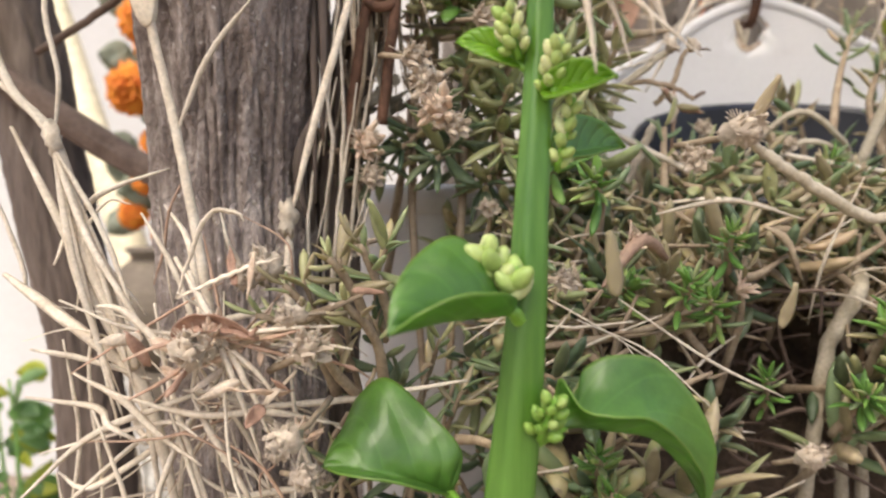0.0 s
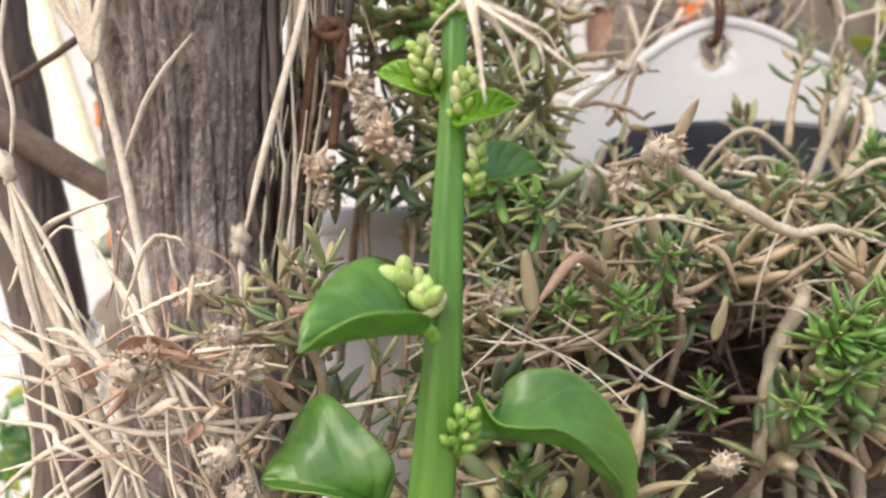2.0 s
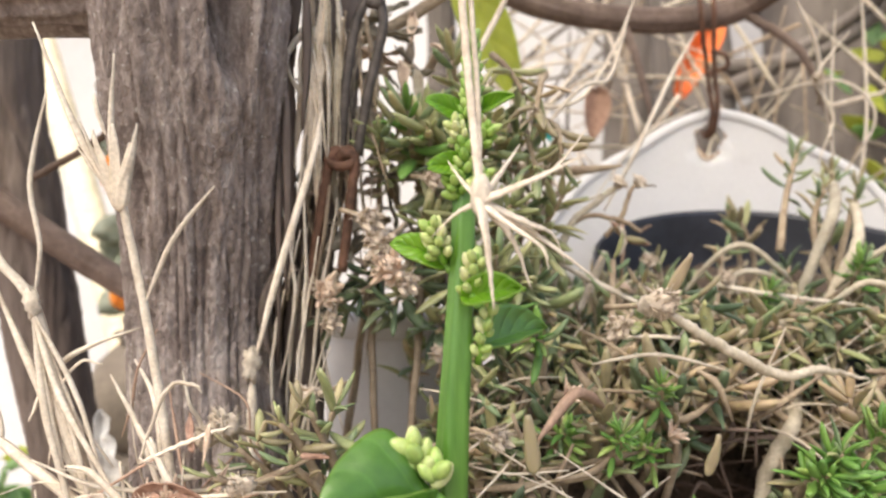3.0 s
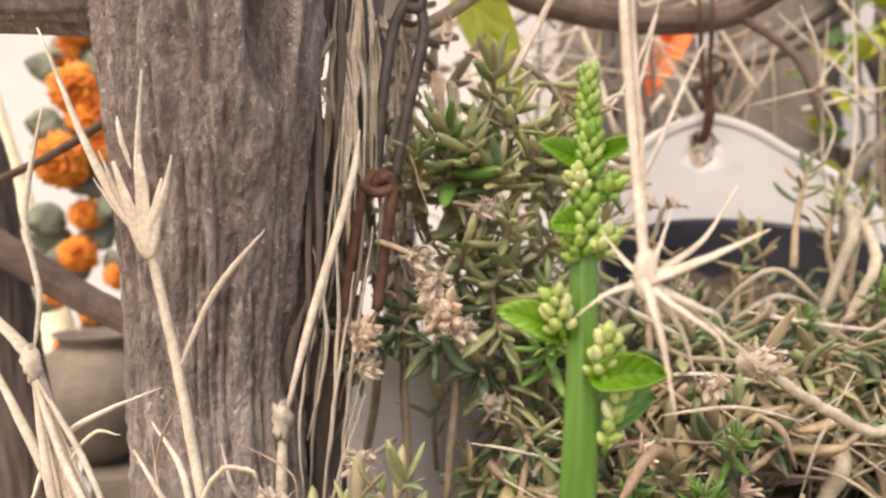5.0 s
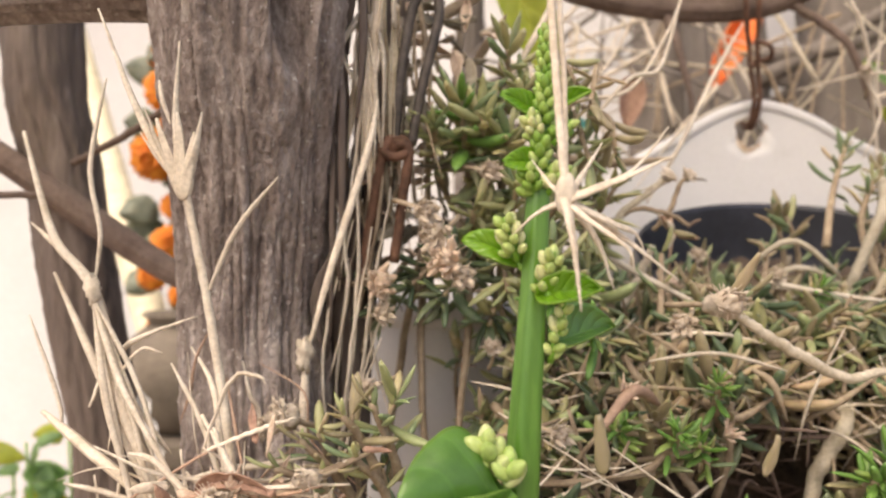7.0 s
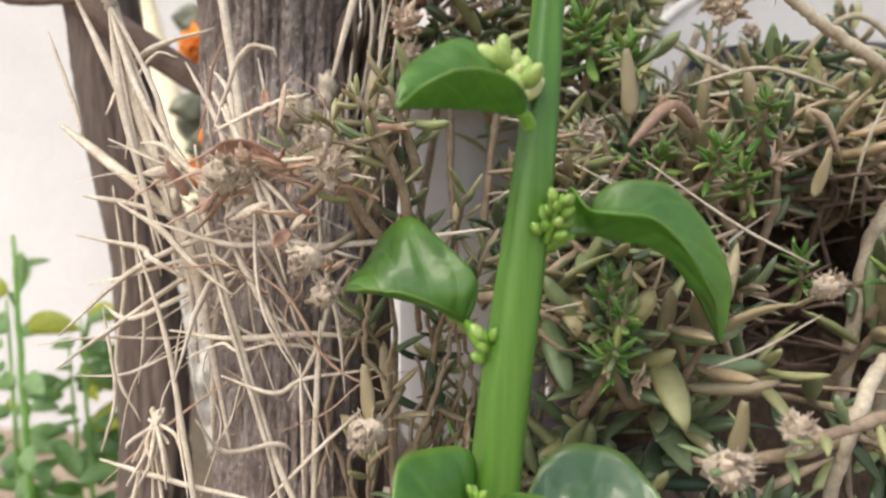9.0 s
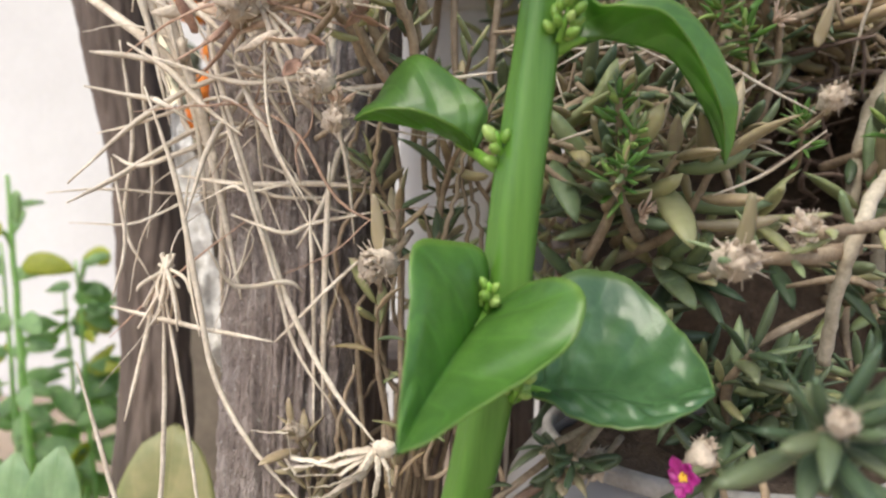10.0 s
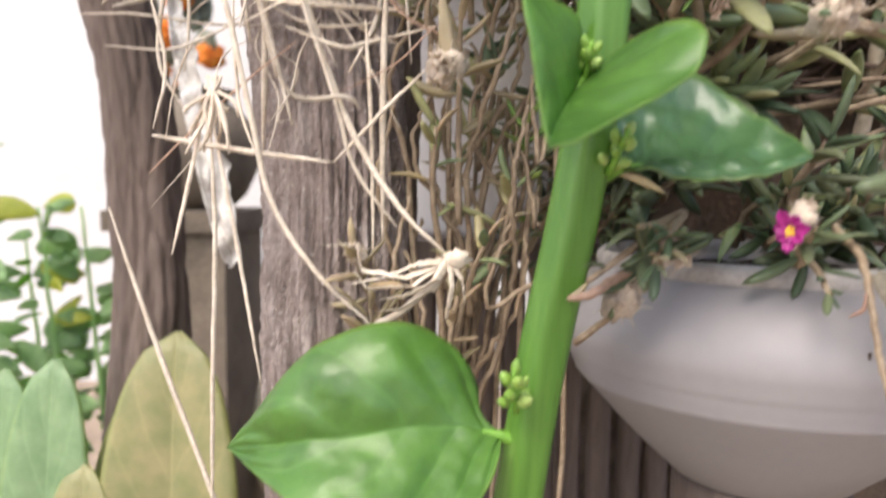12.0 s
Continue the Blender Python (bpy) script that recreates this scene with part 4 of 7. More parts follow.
    def cluster(c, axis, n, size, length, spread, mesh=None):
        c, ax = Vector(c), Vector(axis).normalized()
        part("flower_stalk", tube(Geo(), [c - ax * 0.002, c + ax * length], [0.0011, 0.0006], 6, 6), PETIOLE, t)
        o = ax.orthogonal().normalized()
        for i in range(n):
            a = i * 2.4
            d = (o * math.cos(a) + ax.cross(o) * math.sin(a))
            p = c + ax * (length * (i + 0.5) / n) + d * spread * (1 - 0.45 * i / n)
            q = (d * 0.8 + ax * (0.5 + i / n)).to_track_quat("Z", "Y")
            s = size * random.uniform(0.8, 1.15)
            piece("bud", mesh or bud, t, Matrix.LocRotScale(p, q, Vector((s, s, s * random.uniform(1.1, 1.4)))))

    cluster((0.0185, 0.200, 0.671), (-0.35, -0.3, 0.9), 11, 0.0062, 0.012, 0.0036)
    cluster((0.0225, 0.196, 0.670), (0.05, -0.3, 1), 4, 0.0066, 0.007, 0.0026)
    cluster((0.024, 0.210, 0.733), (-0.3, -0.3, 0.9), 16, 0.0038, 0.012, 0.0033)
    cluster((0.033, 0.206, 0.722), (0.1, -0.4, 0.9), 18, 0.0038, 0.013, 0.0037)
    cluster((0.035, 0.209, 0.703), (0.2, -0.3, 1), 12, 0.0036, 0.018, 0.0022)
    cluster((0.030, 0.198, 0.633), (0.25, -0.35, 0.9), 16, 0.0036, 0.012, 0.0038, green_bud)
    cluster((0.016, 0.203, 0.598), (-0.2, -0.5, 0.8), 7, 0.0040, 0.011, 0.0034, green_bud)
    cluster((0.013, 0.193, 0.560), (0.05, -0.5, 0.8), 7, 0.0034, 0.008, 0.0026, green_bud)
    cluster((0.021, 0.197, 0.535), (0.25, -0.5, 0.8), 9, 0.0036, 0.012, 0.0034, green_bud)
    cluster((-0.004, 0.190, 0.471), (-0.1, -0.5, 0.9), 9, 0.0038, 0.013, 0.0034, green_bud)
    cluster((0.0290, 0.212, 0.752), (-0.35, -0.4, 0.8), 11, 0.0037, 0.008, 0.0026, green_bud)
    cluster((0.0342, 0.212, 0.753), (0.4, -0.4, 0.8), 11, 0.0037, 0.008, 0.0026)
    cluster((0.031, 0.214, 0.755), (0.0, -0.2, 1), 18, 0.0036, 0.014, 0.0030, green_bud)
    cluster((0.0298, 0.213, 0.769), (-0.4, -0.3, 0.7), 11, 0.0035, 0.007, 0.0024)
    cluster((0.0358, 0.213, 0.768), (0.5, -0.3, 0.7), 11, 0.0035, 0.007, 0.0024, green_bud)
    cluster((0.032, 0.216, 0.770), (0.05, -0.1, 1), 30, 0.0034, 0.018, 0.0031, green_bud)
    cluster((0.033, 0.219, 0.783), (0.0, 0.0, 1), 40, 0.0030, 0.021, 0.0028, green_bud)


build_climber()


# ---- moss rose plants ----
def succulent_mesh(k):
    rings, seg = 7, 8
    verts, faces = [(0, 0, 0)], []
    bend = 0.05 * (k - 1.5)
    for i in range(1, rings):
        u = i / rings
        w = (0.112, 0.10, 0.125, 0.10)[k] * (math.sin(math.pi * u ** (1.2, 1.05, 0.92, 0.78)[k])) ** (0.45, 0.55, 0.75, 0.9)[k]
        for j in range(seg):
            c = 2 * math.pi * j / seg
            verts.append((w * math.cos(c), w * (0.72, 0.72, 0.42, 0.5)[k] * math.sin(c) + bend * 4 * u * (1 - u), u))
    verts.append((0, 0, 1))
    for j in range(seg):
        faces.append((0, 1 + (j + 1) % seg, 1 + j))
        faces.append((len(verts) - 1, len(verts) - 1 - seg + j, len(verts) - 1 - seg + (j + 1) % seg))
    for i in range(rings - 2):
        for j in range(seg):
            a, b = 1 + i * seg + j, 1 + i * seg + (j + 1) % seg
            faces.append((a, b, b + seg, a + seg))
    g = Geo()
    g.add(verts, faces)
    return g


SUCC = [succulent_mesh(k) for k in range(4)]
SUCC_MESH = {}
for tone in FLESH:
    for k in range(4):
        me = SUCC[k].mesh("leaf")
        me.materials.append(FLESH[tone][0])
        SUCC_MESH[tone, k] = me


def under_leaf(p):
    """Within the space that the climber's quilted leaf takes up over the pot."""
    return 0.026 < p.x < 0.078 and 0.188 < p.y < 0.252 and 0.530 < p.z < 0.574


class Plant:
    """A moss rose: stems and leaves are gathered, then linked."""

    def __init__(self, name, base, label):
        self.root = thing(name, base, label, "plant")
        self.leaves = []

    def sprig(self, base, tip, n=14, size=0.019, tone="olive", start=0.35, open_=62, stem=0.0016, sag=0.0, second=None):
        base, tip = Vector(base), Vector(tip)
        mid = base.lerp(tip, 0.5) + Vector((random.uniform(-1, 1), random.uniform(-1, 1), random.uniform(-1, 1))) * (tip - base).length * 0.10 + Vector((0, 0, -sag))
        line = spline([base, mid, tip], 16)
        if not any(under_leaf(p) for p in line):
            part("stem", tube(Geo(), [base, mid, tip], [stem * 1.25, stem, stem * 0.7], 6, 14, 1, 0.0002), TWIG, self.root)
        fr = frames(line)
        for i in range(n):
            u = start + (1 - start) * (i / max(n - 1, 1)) ** 0.55
            k = min(int(u * 15), 14)
            p = line[k].lerp(line[k + 1], u * 15 - k)
            t, a, b = fr[k]
            ang = i * 2.399 + random.uniform(-0.3, 0.3)
            out = radians(open_ * (1.15 - 0.75 * u ** 3) + random.uniform(-12, 12))
            d = t * math.cos(out) + (a * math.cos(ang) + b * math.sin(ang)) * math.sin(out)
            s = size * (0.75 + 0.35 * math.sin(math.pi * min(u, 0.95))) * random.uniform(0.8, 1.15)
            s *= random.choice((0.7, 0.9, 1.0, 1.1, 1.2))
            fat = random.uniform(0.85, 1.3)
            m = Matrix.LocRotScale(p, d.to_track_quat("Z", "Y"), Vector((s * fat, s * fat, s)))
            tn = tone if not second or random.random() > 0.2 else second
            self.leaves.append((m, tn, random.randrange(4)))

    def finish(self, single=290):
        order = [e for e in self.leaves if not any(under_leaf(e[0] @ Vector((0, 0, h))) for h in (0, 0.5, 1))]
        order = sorted(order, key=lambda e: e[0].translation.y)
        for m, tone, k in order[:single]:
            piece("leaf", SUCC_MESH[tone, k], self.root, m)
        rest = {}
        for m, tone, k in order[single:]:
            g = rest.setdefault(tone, Geo())
            g.add([m @ Vector(v) for v in SUCC[k].v], SUCC[k].f)
        for tone, g in rest.items():
            tagged(part("foliage", g, FLESH[tone][1], self.root), kind="stuff")


def recess(x, z):
    """How much further back the bank stands on its far, lower side."""
    return 0.05 * min(1.0, max(0.0, (x - 0.098) / 0.035)) if z < 0.67 else 0.0


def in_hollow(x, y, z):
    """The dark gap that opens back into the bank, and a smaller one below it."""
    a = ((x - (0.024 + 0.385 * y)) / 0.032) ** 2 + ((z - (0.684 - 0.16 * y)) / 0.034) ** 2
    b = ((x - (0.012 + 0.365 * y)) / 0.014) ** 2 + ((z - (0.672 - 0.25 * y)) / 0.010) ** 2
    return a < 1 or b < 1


def bank_plants():
    front = Plant("moss_rose", (0.095, 0.278, 0.49), "olive-green moss rose with drying leaves spilling from the white pot")
    rear = Plant("moss_rose", (0.252, 0.47, 0.70), "straggling moss rose with grey-green leaves in the hanging planter")
    tones = ["olive"] * 7 + ["tan"] * 3 + ["dark"] * 3
    for i in range(150):
        z = random.uniform(0.525, 0.69)
        x = random.uniform(0.035, 0.19 + (z - 0.5) * 0.7)
        if z < 0.60 and random.random() < 0.45:
            continue
        y = bank_y(z) + random.uniform(-0.004, 0.03) + 0.25 * max(0, x - 0.13) ** 1.2
        y += recess(x, z)
        if in_hollow(x, y, z) or (x > 0.105 and z < 0.615 and random.random() < 0.7):
            continue
        if x < 0.09 and z < 0.58:
            y = max(y, 0.278)
        tip = Vector((x, y, z))
        base = tip + Vector((random.uniform(-0.03, 0.03), random.uniform(0.02, 0.05), random.uniform(-0.045, 0.01)))
        # below 0.60 darker leaf tones stand in for shade deep in the bank
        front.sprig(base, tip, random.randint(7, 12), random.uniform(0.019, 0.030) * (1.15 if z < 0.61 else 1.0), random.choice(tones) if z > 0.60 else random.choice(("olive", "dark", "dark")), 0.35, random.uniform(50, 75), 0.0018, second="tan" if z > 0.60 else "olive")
    for i in range(110):
        z = random.uniform(0.665, 0.72)
        x = random.uniform(0.06, 0.40)
        y = bank_y(z) + random.uniform(-0.01, 0.05)
        tip = Vector((x, y, z))
        base = tip + Vector((random.uniform(-0.04, 0.04), random.uniform(0.0, 0.05), random.uniform(-0.06, -0.02)))
        rear.sprig(base, tip, random.randint(8, 14), random.uniform(0.017, 0.025), random.choice(tones), 0.35, random.uniform(50, 75), 0.0017, second="tan")
    # taller shoots standing before the lug
    for x, y, z, n in ((0.262, 0.50, 0.812, 16), (0.285, 0.50, 0.798, 14), (0.305, 0.50, 0.79, 14), (0.33, 0.50, 0.80, 14), (0.35, 0.52, 0.83, 12), (0.27, 0.48, 0.785, 10), (0.37, 0.52, 0.80, 14), (0.34, 0.50, 0.765, 12), (0.20, 0.47, 0.74, 8), (0.15, 0.44, 0.735, 8), (0.115, 0.40, 0.735, 8)):
        rear.sprig((x - random.uniform(0.0, 0.03), y - 0.02, z - 0.07), (x, y, z), n, 0.018, "olive", 0.55, 70, 0.0022, second="tan")
    for i in range(17):
        x = random.uniform(0.13, 0.36)
        y = random.uniform(0.40, 0.50)
        z = 0.70 + 0.38 * (y - 0.40) + random.uniform(0.0, 0.032)
        rear.sprig((x - random.uniform(-0.03, 0.03), y + 0.01, z - 0.06), (x, y, z), random.randint(7, 12), random.uniform(0.016, 0.023), random.choice(tones), 0.4, 66, 0.0018, second="tan")
    for i in range(44):
        x = random.uniform(0.12, 0.39)
        tip = Vector((x, random.uniform(0.345, 0.378), random.uniform(0.672, 0.715)))
        rear.sprig(tip + Vector((random.uniform(-0.02, 0.02), 0.05, random.uniform(-0.01, 0.02))), tip, random.randint(7, 12), random.uniform(0.018, 0.025), random.choice(tones), 0.35, 64, 0.0019, second="tan")
    # fresh green tufts
    for x, y, z, s in ((0.171, 0.280, 0.648, 0.021), (0.178, 0.283, 0.655, 0.020), (0.185, 0.285, 0.643, 0.021), (0.176, 0.282, 0.636, 0.019), (0.159, 0.285, 0.621, 0.016), (0.133, 0.312, 0.621, 0.015), (0.138, 0.395, 0.676, 0.014), (0.112, 0.295, 0.680, 0.012), (0.105, 0.30, 0.655, 0.014), (0.051, 0.222, 0.597, 0.012), (0.049, 0.226, 0.617, 0.013), (0.054, 0.224, 0.607, 0.012), (0.094, 0.285, 0.662, 0.014), (0.21, 0.31, 0.66, 0.02), (0.06, 0.30, 0.70, 0.018), (0.075, 0.30, 0.66, 0.018), (0.045, 0.32, 0.715, 0.02), (0.20, 0.40, 0.715, 0.016), (0.26, 0.42, 0.73, 0.018)):
        pl = front if y < 0.3 else rear
        pl.sprig((x + random.uniform(-0.01, 0.01), y + 0.025, z - 0.02), (x, y - 0.004, z + 0.003), 26, s * 0.8, "bright", 0.45, 75, 0.0016, second="olive")
    # big blurred rosette close by, at the pot's edge; its dark tone carries shade
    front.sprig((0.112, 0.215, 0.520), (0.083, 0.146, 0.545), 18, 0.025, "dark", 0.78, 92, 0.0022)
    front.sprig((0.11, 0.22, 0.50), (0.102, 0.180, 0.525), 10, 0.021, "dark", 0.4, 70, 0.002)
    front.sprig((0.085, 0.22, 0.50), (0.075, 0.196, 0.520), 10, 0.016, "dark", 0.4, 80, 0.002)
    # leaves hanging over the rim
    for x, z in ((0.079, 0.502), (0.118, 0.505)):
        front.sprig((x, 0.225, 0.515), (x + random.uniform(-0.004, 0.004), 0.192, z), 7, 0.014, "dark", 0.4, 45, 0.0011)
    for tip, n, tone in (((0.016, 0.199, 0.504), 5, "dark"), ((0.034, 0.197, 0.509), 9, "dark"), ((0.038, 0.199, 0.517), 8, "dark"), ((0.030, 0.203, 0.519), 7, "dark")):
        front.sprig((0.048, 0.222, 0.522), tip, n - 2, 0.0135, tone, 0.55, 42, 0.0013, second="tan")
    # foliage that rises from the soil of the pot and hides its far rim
    # dark tone paints the shade between pot soil and bank
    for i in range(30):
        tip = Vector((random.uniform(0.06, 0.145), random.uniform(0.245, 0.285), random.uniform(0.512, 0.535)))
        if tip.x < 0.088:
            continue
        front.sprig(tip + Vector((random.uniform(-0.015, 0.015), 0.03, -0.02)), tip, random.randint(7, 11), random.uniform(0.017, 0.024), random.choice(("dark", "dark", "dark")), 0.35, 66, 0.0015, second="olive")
    for tip in ((0.077, 0.20, 0.575), (0.100, 0.20, 0.582)):
        front.sprig(Vector(tip) + Vector((0.045, 0.03, 0.002)), tip, 5, 0.016, "olive", 0.6, 60, 0.0022, second="olive")
    front.finish()
    rear.finish()


def centre_plant():
    pl = Plant("moss_rose", (0.022, 0.45, 0.70), "grey-green moss rose hanging over the tall white planter")
    # upper sprigs get the paler tone to make up for the crown's shade
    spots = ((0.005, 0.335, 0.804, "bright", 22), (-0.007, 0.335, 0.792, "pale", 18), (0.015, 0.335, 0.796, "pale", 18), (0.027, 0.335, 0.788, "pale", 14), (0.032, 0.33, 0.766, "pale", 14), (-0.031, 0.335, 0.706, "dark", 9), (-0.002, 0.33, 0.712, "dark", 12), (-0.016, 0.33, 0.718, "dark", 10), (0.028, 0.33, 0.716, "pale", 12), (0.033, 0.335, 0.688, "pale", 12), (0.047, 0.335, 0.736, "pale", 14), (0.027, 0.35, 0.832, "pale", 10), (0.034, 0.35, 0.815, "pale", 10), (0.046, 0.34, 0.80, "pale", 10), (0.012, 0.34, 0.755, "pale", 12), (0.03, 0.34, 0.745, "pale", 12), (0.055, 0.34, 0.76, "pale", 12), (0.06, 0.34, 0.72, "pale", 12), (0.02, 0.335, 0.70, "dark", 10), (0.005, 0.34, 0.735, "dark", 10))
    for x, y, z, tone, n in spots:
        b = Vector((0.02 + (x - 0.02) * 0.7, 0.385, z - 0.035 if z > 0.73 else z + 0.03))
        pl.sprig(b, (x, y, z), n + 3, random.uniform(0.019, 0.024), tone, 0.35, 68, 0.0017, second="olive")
    for i in range(40):
        z = random.uniform(0.675, 0.825)
        x = random.uniform(0.01 if z > 0.74 else 0.032, 0.085)
        tip = Vector((x, random.uniform(0.345, 0.38), z))
        b = tip + Vector((random.uniform(-0.02, 0.02), 0.035, random.choice((-0.04, 0.03))))
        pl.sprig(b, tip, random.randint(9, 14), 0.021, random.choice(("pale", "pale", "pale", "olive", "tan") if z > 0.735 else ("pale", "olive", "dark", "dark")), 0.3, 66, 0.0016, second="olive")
    for x in (-0.010, 0.012):
        part("stem", tube(Geo(), [(x + 0.01, 0.40, 0.72), (x, 0.365, 0.735), (x - 0.002, 0.345, 0.69), (x + random.uniform(-0.01, 0.01), 0.345, 0.61)], [0.0024, 0.0024, 0.002, 0.0016], 7, 24, 1, 0.0004), TWIG, pl.root)
    pl.finish()
    # sparse withered plant at the foot of the tangle
    low = Plant("withered_moss_rose", (-0.03, 0.27, 0.0), "half withered moss rose with bare stems beside the trunk")
    for x, y, z, tone in ((-0.035, 0.27, 0.60, "olive"), (-0.02, 0.245, 0.585, "tan"), (-0.028, 0.255, 0.55, "olive"), (-0.005, 0.27, 0.575, "dark"), (0.0, 0.265, 0.61, "olive"), (-0.012, 0.27, 0.63, "dark"), (0.002, 0.275, 0.645, "olive"), (-0.02, 0.26, 0.655, "dark"), (-0.03, 0.25, 0.675, "olive"), (-0.042, 0.25, 0.668, "olive"), (-0.015, 0.255, 0.68, "olive"), (-0.055, 0.245, 0.505, "tan"), (-0.05, 0.245, 0.49, "tan"), (-0.01, 0.26, 0.51, "olive"), (0.0, 0.27, 0.53, "olive"), (-0.02, 0.26, 0.49, "tan"), (0.005, 0.27, 0.555, "bright"), (-0.005, 0.28, 0.60, "dark"), (0.01, 0.28, 0.625, "olive")):
        b = Vector((x * 0.5 - 0.01, y + 0.02, z - random.uniform(0.03, 0.07)))
        low.sprig(b, (x, y, z), random.randint(6, 11), 0.018, tone, 0.4, 70, 0.0011, second="tan")
    for i in range(34):
        z = random.uniform(0.50, 0.655)
        x = random.uniform(-0.015, 0.06)
        tip = Vector((x, random.uniform(0.295, 0.36), z))
        if x < 0.012 and z > 0.60:
            continue
        b = tip + Vector((random.uniform(-0.02, 0.02), 0.035, random.uniform(-0.05, 0.0)))
        low.sprig(b, tip, random.randint(8, 12), 0.019, random.choice(("olive", "dark", "dark", "tan")), 0.3, 68, 0.0011, second="olive")
    for i in range(16):
        tip = Vector((random.uniform(0.0, 0.05), random.uniform(0.33, 0.38), random.uniform(0.62, 0.70)))
        low.sprig(tip + Vector((random.uniform(-0.02, 0.02), 0.03, random.uniform(-0.05, -0.01))), tip, random.randint(8, 12), 0.018, random.choice(("olive", "dark", "olive")), 0.3, 66, 0.0011, second="tan")
    for tip in ((-0.047, 0.245, 0.667), (-0.033, 0.245, 0.676), (-0.055, 0.242, 0.658), (-0.023, 0.247, 0.680), (-0.039, 0.240, 0.655), (-0.028, 0.243, 0.662)):
        low.sprig(Vector((tip[0] * 0.6, 0.262, tip[2] - 0.03)), tip, 7, 0.013, random.choice(("olive", "pale")), 0.45, 62, 0.0018, second="tan")
    for i in range(26):
        x = random.uniform(-0.045, 0.008)
        z = random.uniform(0.50, 0.64)
        y = random.uniform(0.255, 0.29)
        part("stem", tube(Geo(), [(x * 0.5 - 0.015, y + 0.015, -0.03 if i < 6 else z - random.uniform(0.10, 0.2)), (x + random.uniform(-0.022, 0.022), y + 0.008, z - 0.07), (x + random.uniform(-0.012, 0.012), y - 0.004, z - 0.03), (x, y, z)], [0.0012, 0.0011, 0.0007], 6, 30, 1, 0.0009), TWIG, low.root)
    low.finish()


bank_plants()
centre_plant()


# ---- bare stems of the bank ----
def bare_stems():
    t = thing("creeping_shoot", (0.18, 0.36, 0.55), "thick pale creeping shoots trailing down through the foliage", "plant")
    for pts, r in (([(0.205, 0.38, 0.668), (0.188, 0.346, 0.656), (0.178, 0.343, 0.64), (0.174, 0.345, 0.628), (0.169, 0.342, 0.605), (0.166, 0.34, 0.585), (0.166, 0.35, 0.55)], 0.0036),
                   ([(0.185, 0.35, 0.61), (0.182, 0.345, 0.594), (0.185, 0.35, 0.55)], 0.0032),
                   ([(0.196, 0.36, 0.61), (0.193, 0.35, 0.591), (0.197, 0.355, 0.55)], 0.0032),
                   ([(0.235, 0.38, 0.64), (0.218, 0.355, 0.602), (0.220, 0.355, 0.55)], 0.0036),
                   ([(0.285, 0.50, 0.79), (0.262, 0.45, 0.768), (0.246, 0.445, 0.735), (0.238, 0.45, 0.705)], 0.0036),
                   ([(0.30, 0.50, 0.775), (0.276, 0.45, 0.748), (0.256, 0.445, 0.715), (0.25, 0.45, 0.70)], 0.0032),
                   ([(0.13, 0.23, 0.60), (0.120, 0.222, 0.585), (0.116, 0.225, 0.565), (0.119, 0.24, 0.54)], 0.0022)):
        part("stem", tube(Geo(), pts, [r, r * 1.08, r * 0.9, r], 9, 30, 1, 0.0005), PALE_STEM, t)
    for i in range(7):
        x = random.uniform(0.14, 0.37)
        y = random.uniform(0.37, 0.47)
        z = 0.695 + 0.35 * (y - 0.37) + random.uniform(0, 0.03)
        a = random.uniform(-0.5, 0.5)
        part("stem", tube(Geo(), [(x - 0.03 * math.cos(a), y + 0.02, z - 0.03), (x, y - 0.006, z + random.uniform(0, 0.01)), (x + 0.03 * math.cos(a), y - 0.004, z + 0.02 * math.sin(a)), (x + 0.045, y + 0.02, z - 0.02)], [0.0012, 0.0018, 0.0016, 0.0008], 7, 20, 1, 0.0004), PALE_STEM, t)
    fine = Geo()
    for i in range(150):
        z = random.uniform(0.60, 0.72)
        x = random.uniform(0.03, 0.20 + (z - 0.5) * 0.9)
        p = Vector((x, bank_y(z) + recess(x, z) + random.uniform(-0.008, 0.03), z))
        if (x < 0.09 and z < 0.59) or in_hollow(x, p.y, z) or (x > 0.1 and z < 0.64 and i % 5):
            continue
        d = Vector((random.gauss(0, 1), random.gauss(0, 0.4), random.gauss(0, 0.6))).normalized() * random.uniform(0.012, 0.04)
        k = rand_dir() * 0.005
        tube(fine, [p - d, p + k, p + d], [0.0003, random.uniform(0.0004, 0.0009), 0.0002], 5, 8)
    tagged(part("fine_straw", fine, STRAW, t), kind="stuff")
    litter = Geo()
    for i in range(300):
        z = random.uniform(0.54, 0.71)
        x = random.uniform(0.03, 0.20 + (z - 0.5) * 0.8)
        y = bank_y(z) + recess(x, z) + random.uniform(0.0, 0.04)
        if x < 0.09 and z < 0.60 or z < 0.60 and i % 3 or in_hollow(x, y, z) and i % 4 or x > 0.1 and z < 0.635 and i % 6:
            continue
        p = Vector((x, y, z))
        d = Vector((random.gauss(0, 1), random.gauss(0, 0.35), random.gauss(0, 0.6))).normalized() * random.uniform(0.01, 0.035)
        k = Vector((random.gauss(0, 1), random.gauss(0, 1), random.gauss(0, 1))) * 0.004
        tube(litter, [p - d, p + k, p + d], [0.0009, random.uniform(0.0008, 0.0024), 0.0006], 5, 8)
    tagged(part("litter", litter, TWIG, t), kind="stuff")
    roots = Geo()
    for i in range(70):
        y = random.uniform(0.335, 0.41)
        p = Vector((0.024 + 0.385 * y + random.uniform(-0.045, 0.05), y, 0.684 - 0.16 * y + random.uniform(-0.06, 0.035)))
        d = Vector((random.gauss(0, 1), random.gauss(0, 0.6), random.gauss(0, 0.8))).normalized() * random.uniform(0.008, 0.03)
